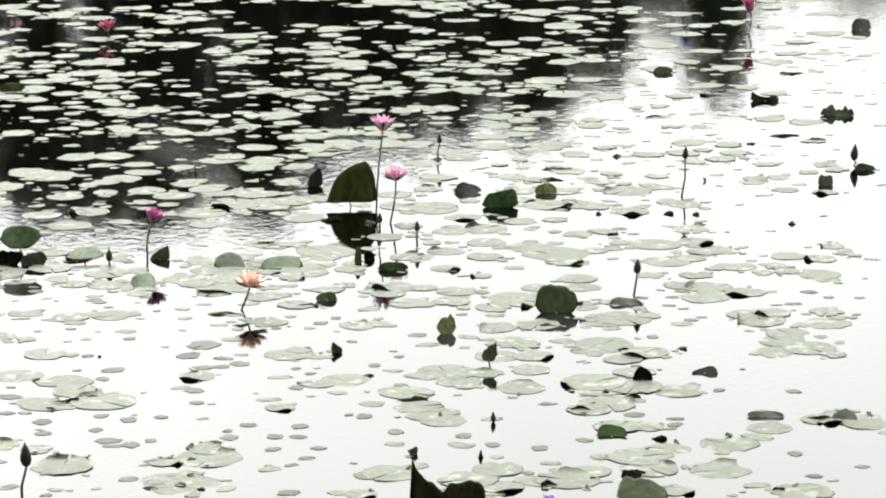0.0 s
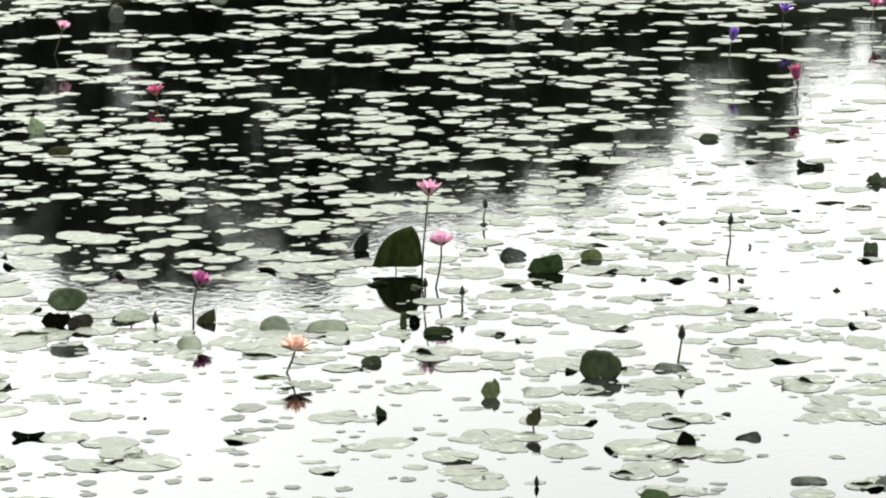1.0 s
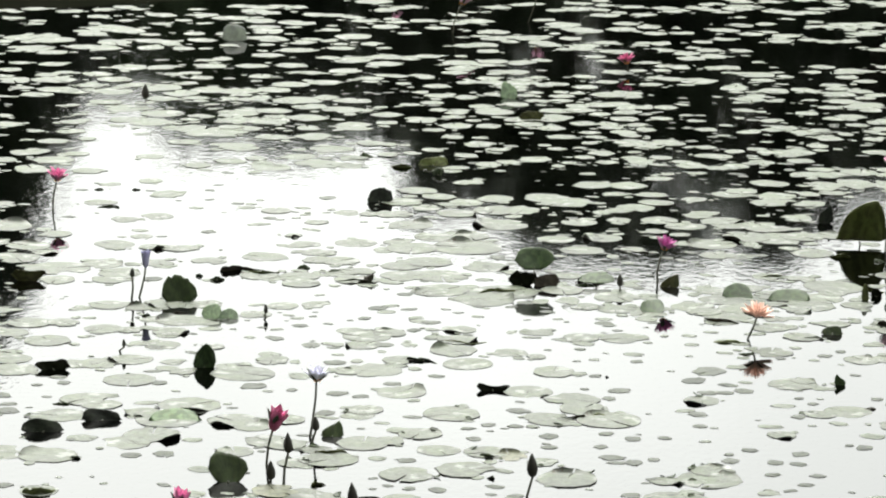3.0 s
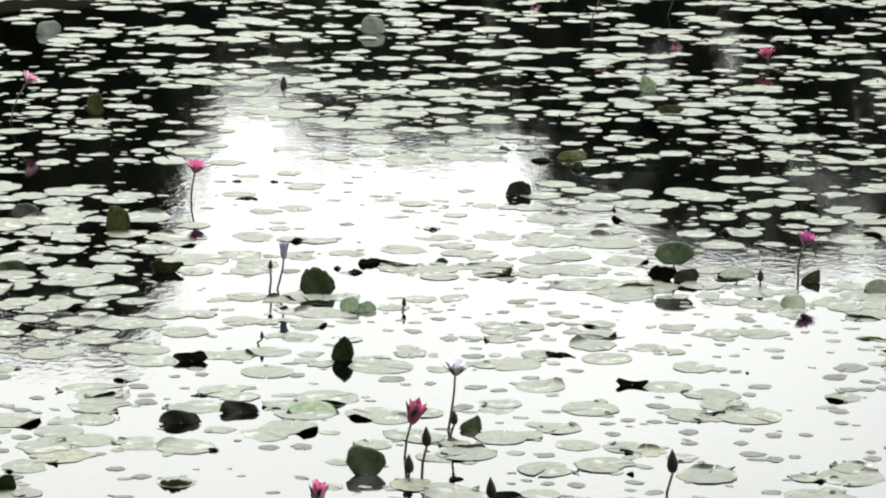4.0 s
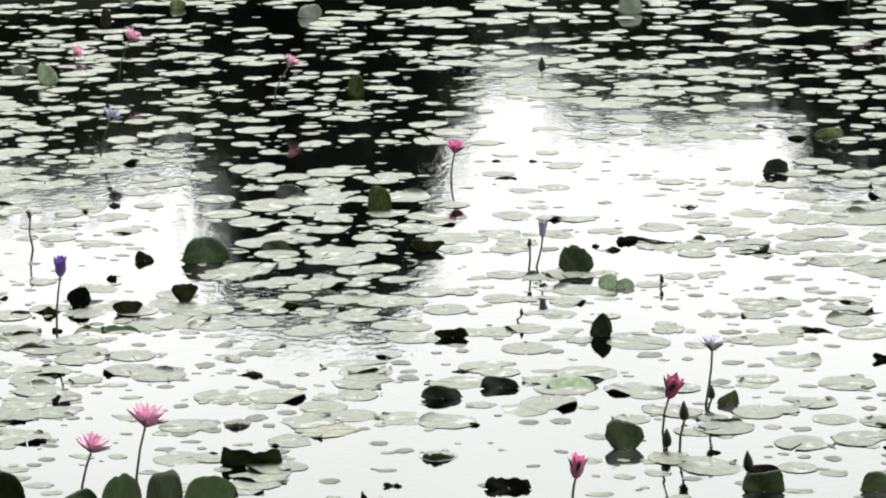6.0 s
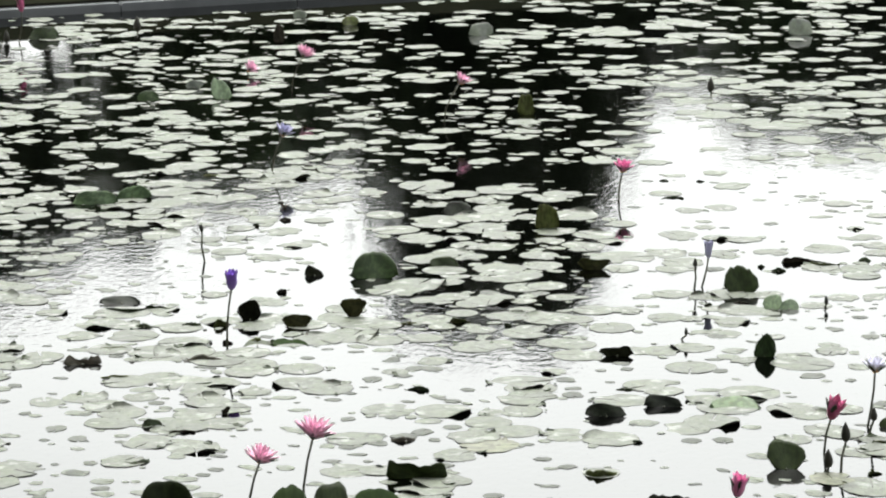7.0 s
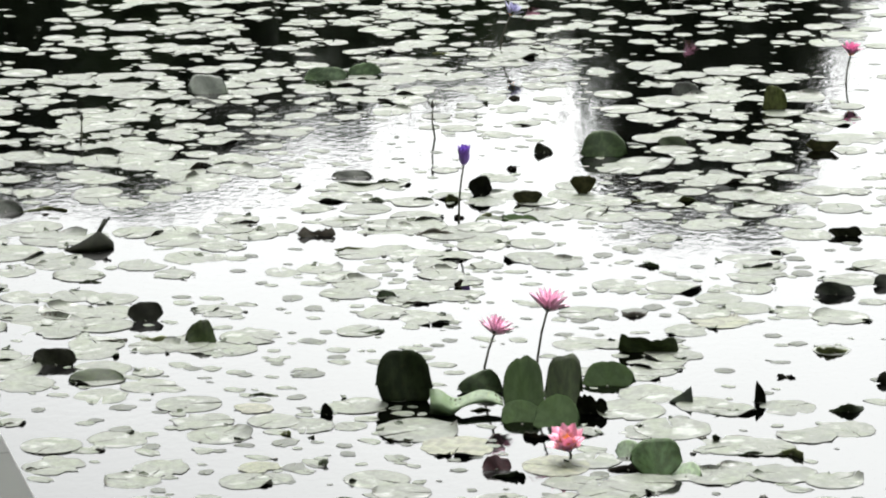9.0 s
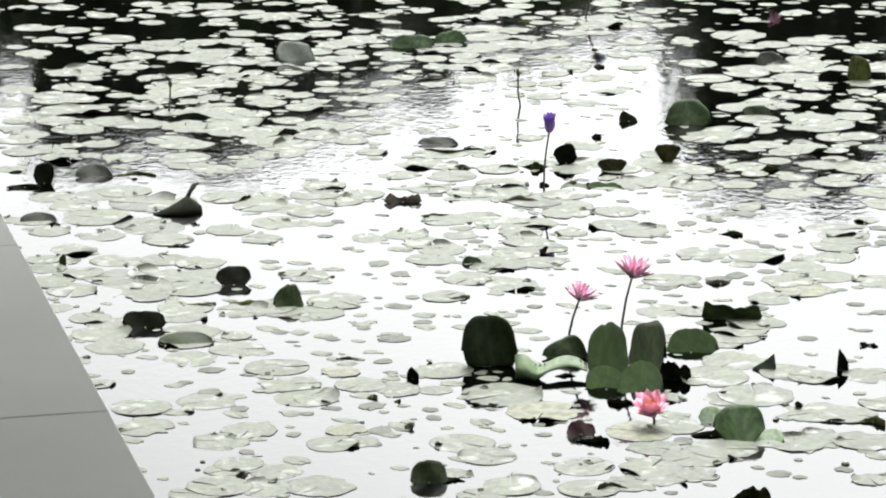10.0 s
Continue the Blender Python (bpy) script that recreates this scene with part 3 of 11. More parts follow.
def small_pad(x, y, r, turn):
    k = COUNT["n"] = COUNT["n"] + 1
    ob = new("small_lily_pad", small_data(k % 6))
    ob.location, ob.rotation_euler, ob.scale = (x, y, 0.0015), (0, 0, radians(turn)), (r, r * 0.8, r)
    tagged(ob, "small drab young lily pad lying in the water", "lily pad", group="small young pads")


# raised and folded leaves
LEAF_TONES = {
    "green": (LEAF_TOP, PAD_UNDER, "green lily leaf tilted up from the water"), "moss": (LEAF_MOSS, LEAF_BACK, "dull moss-green lily leaf standing on edge in the water"),
    "ivy": (LEAF_IVY, LEAF_BACK, "dark olive-green lily leaf tilted up from the water"), "pale": (LEAF_PALE, PAD_UNDER, "pale grey-green lily leaf raised among the pads"), "grey": (LEAF_GREY, PAD_UNDER, "faded grey lily leaf turned up out of the water"),
    "olive": (LEAF_OLIVE, LEAF_OLIVE, "olive lily leaf standing upright in the water"), "bronze": (LEAF_BRONZE, LEAF_BACK, "large olive-brown lily leaf arching over the water"),
    "deep": (LEAF_BACK, PAD_UNDER, "deep green lily leaf standing on edge in the water"), "black": (LEAF_DARK_SHADED, LEAF_BACK, "blackish curled lily leaf in the water, its shade put into the colour"),
    "slate": (LEAF_SLATE, LEAF_BACK, "dull slate-grey lily leaf arched out of the water"), "brown": (PAD_UNDER, LEAF_BACK, "withered brown lily leaf curled on the water"),
    "jade": (LEAF_JADE, LEAF_BACK, "matt grey-green lily leaf spread low over the water"),
    "maroon": (MAROON, MAROON, "dark maroon wilted lily leaf curled on a pad"),
}


def bent_leaf(x, y, w, h, face, tone, peak=0.0, point=2.2, box=2.0, base=0.6, belly=0.3, jag=0.04, bow=0.06, lean=0.9, dip=0.0, lift=0.0):
    """A leaf turned up on its edge. peak: where it is highest, -1 to 1; point and box: how pointed or square its outline is;
    base: its breadth at the foot; belly: how high it is broadest; jag: how torn the rim is; dip: how deep it sags between its ends; lift: its foot's height."""
    k = COUNT["n"] = COUNT["n"] + 1
    rng = random.Random(k)
    front, rear, label = LEAF_TONES[tone]
    root = tagged(new("raised_lily_leaf"), label, "lily leaf", group="leaves standing in the pond")
    root.location, root.rotation_euler = (x, y, 0.0), (0, 0, radians(face))
    cols = 22
    tear = [rng.uniform(-1.0, 0.5) * jag for _ in range(cols // 2 + 1)]
    swing, curl = rng.uniform(-0.16, 0.16), rng.choice((-1, 1)) * rng.uniform(0.6, 1.1)

    def at(u, v):
        s = (u - peak) / (1 - peak if u > peak else 1 + peak)
        rise = max(0.0, 1 - abs(s) ** point) ** (1 / box) * (1 - dip * (1 - u * u))
        i = (u + 1) / 2 * (cols // 2)
        j = min(int(i), cols // 2 - 1)
        rise *= 1 + tear[j] * (1 - i + j) + tear[j + 1] * (i - j) + 0.3 * jag * math.sin((5 + k % 4) * u + k)
        rise *= 1 + 0.05 * math.sin(2.4 * u + 1.7 * k)
        rise = belly * (1 - dip * (1 - u * u)) + (1 - belly) * rise
        under = belly * max(0.0, (abs(u) - base) / (1 - base)) ** 1.6
        foot = lift if lift else -0.008 * (1 - u * u)
        z = foot + h * (under + (rise - under) * v)
        across = (u + swing * v * v) * w / 2
        back = lean * h * (under + (rise - under) * v) + bow * w * (u * u - 0.3) * curl * (0.4 + 0.6 * v) + 0.02 * w * math.sin(4 * u + 3 * v + k)
        return across, back, z

    sheet(9, cols, at, 0.003, "blade", [front, rear], root)
    sv, sf = tube([(0.01, 0.03, -0.18), (0.012, 0.02, -0.06), (0.0, 0.004, 0.004 + lift * 1.04)], [0.004, 0.004, 0.003], 6)
    mesh_object("stalk", sv, sf, [STALK], parent=root)


def sheet(rows, cols, at, thick, name, mats, parent):
    """A thin bent leaf: at(u, v) gives its points for u in -1..1 and v in 0..1."""
    verts, uvs, faces, slots = [], [], [], []
    for layer in (0, 1):
        for j in range(rows + 1):
            for i in range(cols + 1):
                u, v = -1 + 2 * i / cols, j / rows
                p = at(u, v)
                verts.append((p[0], p[1] + layer * thick, p[2]))
                uvs.append((u, v - 0.2))
    m, n = cols + 1, (rows + 1) * (cols + 1)
    for j in range(rows):
        for i in range(cols):
            q = (j * m + i, j * m + i + 1, j * m + m + i + 1, j * m + m + i)
            faces += [q, tuple(n + k for k in reversed(q))]
            slots += [0, 1]
    rim = list(range(m)) + [j * m + cols for j in range(1, rows + 1)] + [rows * m + i for i in range(cols - 1, -1, -1)] + [j * m for j in range(rows - 1, 0, -1)]
    for k, e in enumerate(rim):
        g = rim[(k + 1) % len(rim)]
        faces.append((g, e, n + e, n + g))
        slots.append(0)
    return mesh_object(name, verts, faces, mats, slots, uvs, parent=parent)


def folded_leaf(x, y, w, h, face):
    k = COUNT["n"] = COUNT["n"] + 1
    rng = random.Random(k)
    root = tagged(new("curled_lily_leaf"), "dark curled lily leaf half sunk in the water", "lily leaf")
    root.location, root.rotation_euler = (x, y, 0.0), (0, 0, radians(face))
    jag = [rng.uniform(-0.3, 0.12) for _ in range(14)]
    peak, lean, cup = rng.uniform(-0.6, 0.6), rng.uniform(-0.7, 0.7), rng.uniform(-0.3, 0.3)
    style = 0 if h < 0.45 * w else 1 if k % 5 else 2
    tall = h * 1.12

    def at(u, v):
        i = round((u + 1) * 6)
        edge = max(0.12, (1 - abs(u - peak) / (1 + abs(peak))) ** 0.6 * (1 + jag[i]))
        if style == 0:
            across = u * w / 2 * (1 - 0.12 * v)
        elif style == 1:
            across = u * w / 2 * (0.42 + 0.58 * v ** 0.7)
            edge = 0.75 + 0.3 * jag[i] + 0.2 * math.cos(2.5 * (u - peak))
        else:
            across = (u * (1 - 0.55 * v) + 0.4 * peak * v) * w / 2
        z = -0.006 + (tall * edge + 0.006) * v
        return across, lean * tall * v * v + cup * w * u * u + 0.05 * w * math.sin(5 * u + k), z

    sheet(4, 12, at, 0.003, "blade", [(LEAF_OLIVE, LEAF_BACK, PAD_UNDER, LEAF_BACK)[k % 4], LEAF_BACK], root)
    sv, sf = tube([(0, 0.03, -0.18), (0.01, 0.02, -0.06), (0, 0.0, 0.004)], [0.004, 0.004, 0.003], 6)
    mesh_object("stalk", sv, sf, [STALK], parent=root)


def hooked_leaf(x, y, face):
    """A large dark leaf bent down over the water, its stalk sticking up past the fold."""
    COUNT["n"] += 1
    root = tagged(new("raised_lily_leaf"), "black drooping lily leaf with its stalk sticking up", "lily leaf")
    root.location, root.rotation_euler = (x, y, 0.0), (0, 0, radians(face))

    def at(u, v):
        top = 0.004 + 0.062 * (max(0.0, u + 1) / 1.4) ** 1.1 if u < 0.4 else 0.066 - 0.045 * (u - 0.4) ** 1.4 / 0.5
        low = -0.01 if u < 0.3 else -0.01 + 0.012 * (u - 0.3)
        z = low + (top - low) * v
        return 0.088 * u, 0.03 * u * u - 0.045 * v * (1 - v) + 1.0 * max(0.0, z), 0.83 * z

    sheet(5, 14, at, 0.003, "blade", [LEAF_DARK_SHADED, LEAF_BACK], root)
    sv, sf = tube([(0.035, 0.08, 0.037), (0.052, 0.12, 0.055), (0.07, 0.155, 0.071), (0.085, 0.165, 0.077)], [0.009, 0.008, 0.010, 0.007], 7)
    mesh_object("stalk", sv, sf, [LEAF_DARK_SHADED], parent=root)


def draped_leaf(x, y, w, h, face):
    """A pale leaf buckled over its neighbours, one lobe raised and the other hanging clear of the water."""
    COUNT["n"] += 1
    root = tagged(new("raised_lily_leaf"), "pale buckled lily leaf draped over its neighbours", "lily leaf")
    root.location, root.rotation_euler = (x, y, 0.0), (0, 0, radians(face))

    def at(u, v):
        top = 0.62 + 0.38 * math.exp(-((u + 0.75) / 0.3) ** 2) + 0.1 * math.sin(4 * u) - 0.45 * max(0.0, u - 0.75)
        low = -0.1 if u < -0.45 else min(0.3, -0.1 + (u + 0.45) * 1.1)
        return u * w / 2, 0.03 * math.sin(3 * u) - 0.05 * math.sin(math.pi * v) + 0.04 * v, h * (low + (top - low) * v)

    sheet(6, 16, at, 0.003, "blade", [LEAF_PALE, PAD_UNDER], root)
    sv, sf = tube([(-0.03, 0.02, -0.18), (-0.03, 0.01, -0.05), (-0.04, 0.0, h * 0.5)], [0.004, 0.004, 0.003], 6)
    mesh_object("stalk", sv, sf, [STALK], parent=root)


# flowers
@lru_cache(None)
def petal_data(colour, broad):
    verts, faces, uvs = [], [], []
    rows = 6
    for i in range(rows + 1):
        t = i / rows
        half = broad * math.sin(math.pi * (0.08 + 0.92 * t) ** 0.85) ** 0.8 + (0.004 if i == rows else 0.0)
        for s in (-1, 0, 1):
            verts.append((s * half, t, 0.10 * abs(s) * math.sin(math.pi * t) + 0.10 * t * t - (0.012 if s == 0 else 0.0)))
            uvs.append((0.5 + s * 0.5, t))
    n = len(verts)
    verts += [(a, b, c - 0.012) for a, b, c in verts]
    uvs += uvs
    for i in range(rows):
        for s in range(2):
            a = i * 3 + s
            faces.append((a, a + 1, a + 4, a + 3))
            faces.append((n + a, n + a + 3, n + a + 4, n + a + 1))
        for s in (0, 2):
            a = i * 3 + s
            faces.append((a, a + 3, n + a + 3, n + a) if s == 0 else (a, n + a, n + a + 3, a + 3))
    ob = mesh_object("petal", verts, faces, [SEPAL if colour == "sepal" else PETALS[colour]], None, uvs)
    data = ob.data
    bpy.data.objects.remove(ob)
    return data


@lru_cache(None)
def stamen_data():
    rng = random.Random(3)
    verts, faces = [], []
    for k in range(40):
        a, q = rng.uniform(0, 6.28), rng.uniform(0.02, 0.16)
        top = 0.34 - q * 0.6 + rng.uniform(-0.03, 0.03)
        x, y = q * math.cos(a), q * math.sin(a)
        v, f = tube([(x * 0.7, y * 0.7, 0.02), (x * 1.25, y * 1.25, top * 0.6), (x, y, top)], [0.014, 0.016, 0.008], 4)
        n = len(verts)
        verts += v
        faces += [tuple(n + i for i in q2) for q2 in f]
    ob = mesh_object("stamens", verts, faces, [STAMEN])
    data = ob.data
    bpy.data.objects.remove(ob)
    return data


FLOWERS = {
    # rings of (petals, upward angle, length), petal breadth, reach of the outer ring
    "star": (((12, 30, 1.0), (11, 48, 1.0), (9, 66, 0.95)), 0.11, 0.72),
    "cup": (((8, 42, 1.0), (7, 60, 0.95), (5, 76, 0.85)), 0.17, 0.64),
    "tulip": (((6, 66, 1.0), (6, 74, 0.95), (4, 82, 0.85)), 0.26, 0.46),
    "closed": (((6, 76, 1.0), (5, 82, 0.95)), 0.2, 0.32),
    "puff": (((15, 14, 1.0), (14, 36, 1.0), (12, 58, 0.95), (7, 78, 0.85)), 0.12, 0.76),
    "rose": (((9, 30, 0.95), (9, 50, 1.0), (7, 62, 0.85)), 0.3, 0.78),
}
FLOWER_WORDS = {"pink": "soft pink", "hotpink": "bright pink", "rosy": "rosy pink", "red": "crimson", "peach": "peach orange", "white": "pale lilac-white", "violet": "deep violet", "lilac": "pale lilac", "magenta": "deep magenta", "sepal": "withered olive"}
SHAPE_WORDS = {"star": "water lily with spread narrow petals on a thin stalk", "cup": "half-open water lily on a thin stalk", "tulip": "water lily opening like a tulip on its stalk",
               "closed": "closed water lily standing on a thin stalk", "puff": "full, many-petalled water lily on a leaning stalk",
               "rose": "open water lily with a golden heart resting on pads"}


def flower(x, y, head, size, shape, colour):
    k = COUNT["n"] = COUNT["n"] + 1
    rng = random.Random(k)
    root = tagged(new("water_lily"), FLOWER_WORDS[colour] + " " + SHAPE_WORDS[shape], "water lily", group="water lilies in bloom")
    root.location = (x, y, 0.0)
    rings, broad, reach = FLOWERS[shape]
    length = size / 2 / reach
    top = Vector(head) - Vector((0, 0, length * (0.35 if shape in ("star", "rose") else 0.5)))
    side = Vector((rng.uniform(-0.01, 0.01), 0, 0))
    pts = [Vector((0, 0, -0.12)), Vector((0, 0, 0.0)), top * 0.35 - Vector((top.x, top.y, 0)) * 0.12 + side, top * 0.7 - Vector((top.x, top.y, 0)) * 0.08 + side, top]
    sv, sf = tube(pts, [0.0042, 0.0042, 0.004, 0.0036, 0.0036], 7)
    mesh_object("stem", sv, sf, [STALK], parent=root)
    axis = (pts[4] - pts[3]).normalized()
    if shape == "rose":
        axis = Vector((0.12, -0.42, 0.85)).normalized()
    axis = (axis + Vector((rng.uniform(-0.12, 0.12), rng.uniform(-0.2, 0.0), 0.1))).normalized()
    frame_m = Matrix.Translation(top) @ axis.to_track_quat("Z", "Y").to_matrix().to_4x4()

    def place(name, data, spin, up, lng):
        ob = part(name, data, root)
        ob.matrix_basis = frame_m @ Matrix.Rotation(spin, 4, "Z") @ Matrix.Translation((0, length * 0.04, 0)) @ Matrix.Rotation(up, 4, "X") @ Matrix.Diagonal((lng, lng, lng, 1))
        return ob
    for r, (n, up, lng) in enumerate(rings):
        for i in range(n):
            place("petal", petal_data(colour, broad), 2 * math.pi * (i + 0.5 * r) / n + rng.uniform(-0.12, 0.12), radians(up + rng.uniform(-7, 7)), length * lng * rng.uniform(0.92, 1.05))
    for i in range(4):
        place("sepal", petal_data("sepal", 0.16), math.pi / 2 * i + 0.4, radians(rings[0][1] - 6 + rng.uniform(-5, 5)), length * 0.9)
    if shape in ("closed", "tulip"):
        return
    heart = part("stamens", stamen_data(), root, "golden stamens")
    wide, high = (2.1, 2.0) if shape == "rose" else (1.5, 1.3)
    heart.matrix_basis = frame_m @ Matrix.Diagonal((length * wide, length * wide, length * high, 1))


def lathe(profile, seg=10):
    verts, faces = [], []
    for r, z in profile:
        for i in range(seg):
            a = 2 * math.pi * i / seg
            q = r * (1 + 0.06 * math.cos(4 * a))
            verts.append((q * math.cos(a), q * math.sin(a), z))
    for k in range(len(profile) - 1):
        for i in range(seg):
            j = (i + 1) % seg
            faces.append((k * seg + i, k * seg + j, k * seg + seg + j, k * seg + seg + i))
    faces.append(tuple(reversed(range(seg))))
    faces.append(tuple((len(profile) - 1) * seg + i for i in range(seg)))
    return verts, faces


def bud(x, y, head, length):
    k = COUNT["n"] = COUNT["n"] + 1
    rng = random.Random(k)
    root = tagged(new("lily_bud"), "closed dark pointed water lily bud on a thin stalk", "flower bud", group="lily buds")
    root.location = (x, y, 0.0)
    tip = Vector(head)
    foot = tip - Vector((0, 0, length))
    side = Vector((rng.uniform(-0.012, 0.012), 0, 0))
    pts = [Vector((0, 0, -0.12)), Vector((0, 0, 0)), foot * 0.5 + side, foot]
    sv, sf = tube(pts, [0.0045, 0.0045, 0.004, 0.0036], 7)
    mesh_object("stem", sv, sf, [STALK], parent=root)
    fat = length * 0.24
    v, f = lathe([(fat * 0.25, 0), (fat * 0.75, length * 0.1), (fat, length * 0.3), (fat * 0.85, length * 0.55), (fat * 0.45, length * 0.8), (fat * 0.06, length)])
    body = mesh_object("bud_head", v, f, [SEPAL_DARK], parent=root)
    axis = (Vector((side.x * 2 + head[0] * 0.3, -0.02, 0.3))).normalized()
    body.matrix_basis = Matrix.Translation(foot) @ axis.to_track_quat("Z", "Y").to_matrix().to_4x4()


def pod(x, y, r):
    k = COUNT["n"] = COUNT["n"] + 1
    v, f = lathe([(r * 0.2, -r * 0.6), (r * 0.8, -r * 0.3), (r, r * 0.2), (r * 0.75, r * 0.75), (r * 0.3, r * 1.0), (r * 0.1, r * 1.15)], 9)
    ob = mesh_object("seed_pod", v, f, [SEPAL_DARK])
    ob.location, ob.rotation_euler, ob.scale = (x, y, 0.0), (0.2, 0.1 * (k % 3), k), (1, 1, 0.6)
    tagged(ob, "small dark round seed pod afloat among the pads", "seed pod", group="seed pods")


# scraps of leaf and half-sunk young pads, too many to count
def floating_scraps():
    rng = random.Random(21)
    kinds = [disc(700 + k, seg=10, notch=0.2, wave=0.02, ragged=0.2, thick=0.03) for k in range(5)]
    verts, faces, slots, uvs = [], [], [], []
    for k in range(620):
        cx, cy = 0, 7.5 + 11.0 * rng.random() ** 1.15
        cx = cy * math.tan(radians(rng.uniform(-31, 7)))
        for _ in range(rng.randrange(2, 8)):
            x, y, r = cx + rng.gauss(0, 0.22), cy + rng.gauss(0, 0.3), rng.uniform(0.008, 0.034) * (1.4 if k % 2 else 1.0)
            if (x + 2.34) * 1.53 + (y - 3.81) * 1.13 < 0.6:
                continue
            v, f, s, u = kinds[rng.randrange(5)]
            a, long = rng.uniform(-0.5, 0.5), rng.uniform(0.5, 0.9)
            c, d, n = math.cos(a), math.sin(a), len(verts)
            verts += [(x + r * (c * p[0] - d * p[1] * long), y + r * (d * p[0] + c * p[1] * long), 0.0011 + p[2] * r) for p in v]
            faces += [tuple(n + i for i in q) for q in f]
            slots += [2 if q == 0 and k % 2 else q for q in s]
            uvs += u
    tagged(mesh_object("floating_scraps", verts, faces, [PAD_SUNK, PAD_UNDER, PAD_TOP], slots, uvs), "small drab leaf scraps and half-sunk young pads afloat", "leaf scraps", kind="stuff")


floating_scraps()


# floating pads, the nearest as things of their own
lily_pad(-3.98, 7.21, 0.075, 193)
lily_pad(-3.95, 7.29, 0.090, 178)
lily_pad(-3.83, 7.32, 0.072, 260)
lily_pad(-3.70, 7.39, 0.092, 255)
lily_pad(-4.00, 7.43, 0.061, 242)
lily_pad(-3.27, 7.47, 0.067, 165)
lily_pad(-3.87, 7.47, 0.076, 349)
lily_pad(-3.99, 7.49, 0.069, 122)
lily_pad(-3.23, 7.58, 0.081, 111)
lily_pad(-3.42, 7.63, 0.046, 41)
lily_pad(-3.03, 7.64, 0.083, 22)
lily_pad(-4.13, 7.66, 0.083, 188)
lily_pad(-4.39, 7.70, 0.086, 234)
lily_pad(-2.95, 7.73, 0.076, 170)
lily_pad(-3.83, 7.76, 0.079, 74)
lily_pad(-4.10, 7.78, 0.083, 276)
lily_pad(-3.77, 7.81, 0.055, 153)
lily_pad(-3.39, 7.81, 0.081, 21)
lily_pad(-2.86, 7.82, 0.084, 4)
lily_pad(-3.11, 7.82, 0.086, 65)
lily_pad(-3.08, 7.84, 0.046, 13)
lily_pad(-2.80, 7.87, 0.061, 134)
lily_pad(-4.49, 7.88, 0.089, 268)
lily_pad(-2.94, 7.88, 0.084, 86)
lily_pad(-3.85, 7.89, 0.060, 60, True)
lily_pad(-3.50, 7.90, 0.093, 349)
lily_pad(-2.36, 8.00, 0.053, 309)
lily_pad(-4.34, 8.01, 0.090, 228)
lily_pad(-2.86, 8.02, 0.093, 237)
lily_pad(-4.71, 8.05, 0.046, 265)
lily_pad(-2.99, 8.06, 0.074, 356)
lily_pad(-2.81, 8.12, 0.094, 18)
lily_pad(-4.09, 8.15, 0.097, 79)
lily_pad(-3.08, 8.19, 0.095, 186, True)
lily_pad(-4.91, 8.24, 0.060, 324)
lily_pad(-2.64, 8.25, 0.086, 96)
lily_pad(-4.19, 8.26, 0.087, 29)
lily_pad(-2.74, 8.26, 0.087, 341)
lily_pad(-3.40, 8.27, 0.105, 279, True)
lily_pad(-4.16, 8.28, 0.050, 320)
lily_pad(-3.00, 8.28, 0.080, 99)
lily_pad(-2.60, 8.31, 0.086, 309)
lily_pad(-3.89, 8.32, 0.079, 289)
lily_pad(-4.00, 8.33, 0.075, 256)
lily_pad(-2.32, 8.33, 0.085, 58)
lily_pad(-2.47, 8.34, 0.094, 192)
lily_pad(-3.77, 8.36, 0.050, 151)
lily_pad(-3.57, 8.39, 0.123, 233)
lily_pad(-4.59, 8.40, 0.085, 290)
lily_pad(-4.31, 8.41, 0.100, 30)
lily_pad(-4.11, 8.43, 0.059, 189, True)
lily_pad(-4.87, 8.44, 0.093, 348)
lily_pad(-5.08, 8.45, 0.052, 329)
lily_pad(-3.12, 8.54, 0.053, 190)
lily_pad(-4.51, 8.55, 0.086, 23)
lily_pad(-2.68, 8.56, 0.105, 229)
lily_pad(-4.98, 8.56, 0.097, 72)
lily_pad(-2.59, 8.57, 0.089, 358)
lily_pad(-3.84, 8.57, 0.093, 152)
lily_pad(-4.69, 8.57, 0.089, 234)
lily_pad(-2.96, 8.60, 0.074, 93)
lily_pad(-2.89, 8.66, 0.115, 116)
lily_pad(-5.00, 8.67, 0.080, 92)
lily_pad(-4.73, 8.68, 0.088, 263)
lily_pad(-4.58, 8.69, 0.052, 119)
lily_pad(-5.10, 8.71, 0.071, 141)
lily_pad(-2.51, 8.73, 0.089, 183)
lily_pad(-5.26, 8.78, 0.054, 203)
lily_pad(-3.07, 8.80, 0.109, 218)
lily_pad(-2.42, 8.83, 0.089, 315)
lily_pad(-4.85, 8.84, 0.089, 240)
lily_pad(-2.79, 8.91, 0.075, 186)
lily_pad(-2.87, 8.93, 0.092, 313)
lily_pad(-4.88, 8.94, 0.090, 135)
lily_pad(-4.69, 8.98, 0.090, 194)
lily_pad(-3.06, 8.99, 0.102, 257)
lily_pad(-2.64, 8.99, 0.084, 54)
lily_pad(-5.32, 9.00, 0.087, 288)
lily_pad(-5.06, 9.02, 0.073, 105)
lily_pad(-4.58, 9.02, 0.081, 121)
lily_pad(-4.63, 9.04, 0.090, 107)
lily_pad(-4.47, 9.04, 0.099, 226)
lily_pad(-5.44, 9.07, 0.083, 357)
lily_pad(-5.14, 9.09, 0.129, 74)
lily_pad(-3.33, 9.16, 0.052, 57)
lily_pad(-4.97, 9.16, 0.101, 222)
lily_pad(-3.14, 9.17, 0.052, 56)
lily_pad(-4.46, 9.19, 0.100, 340)
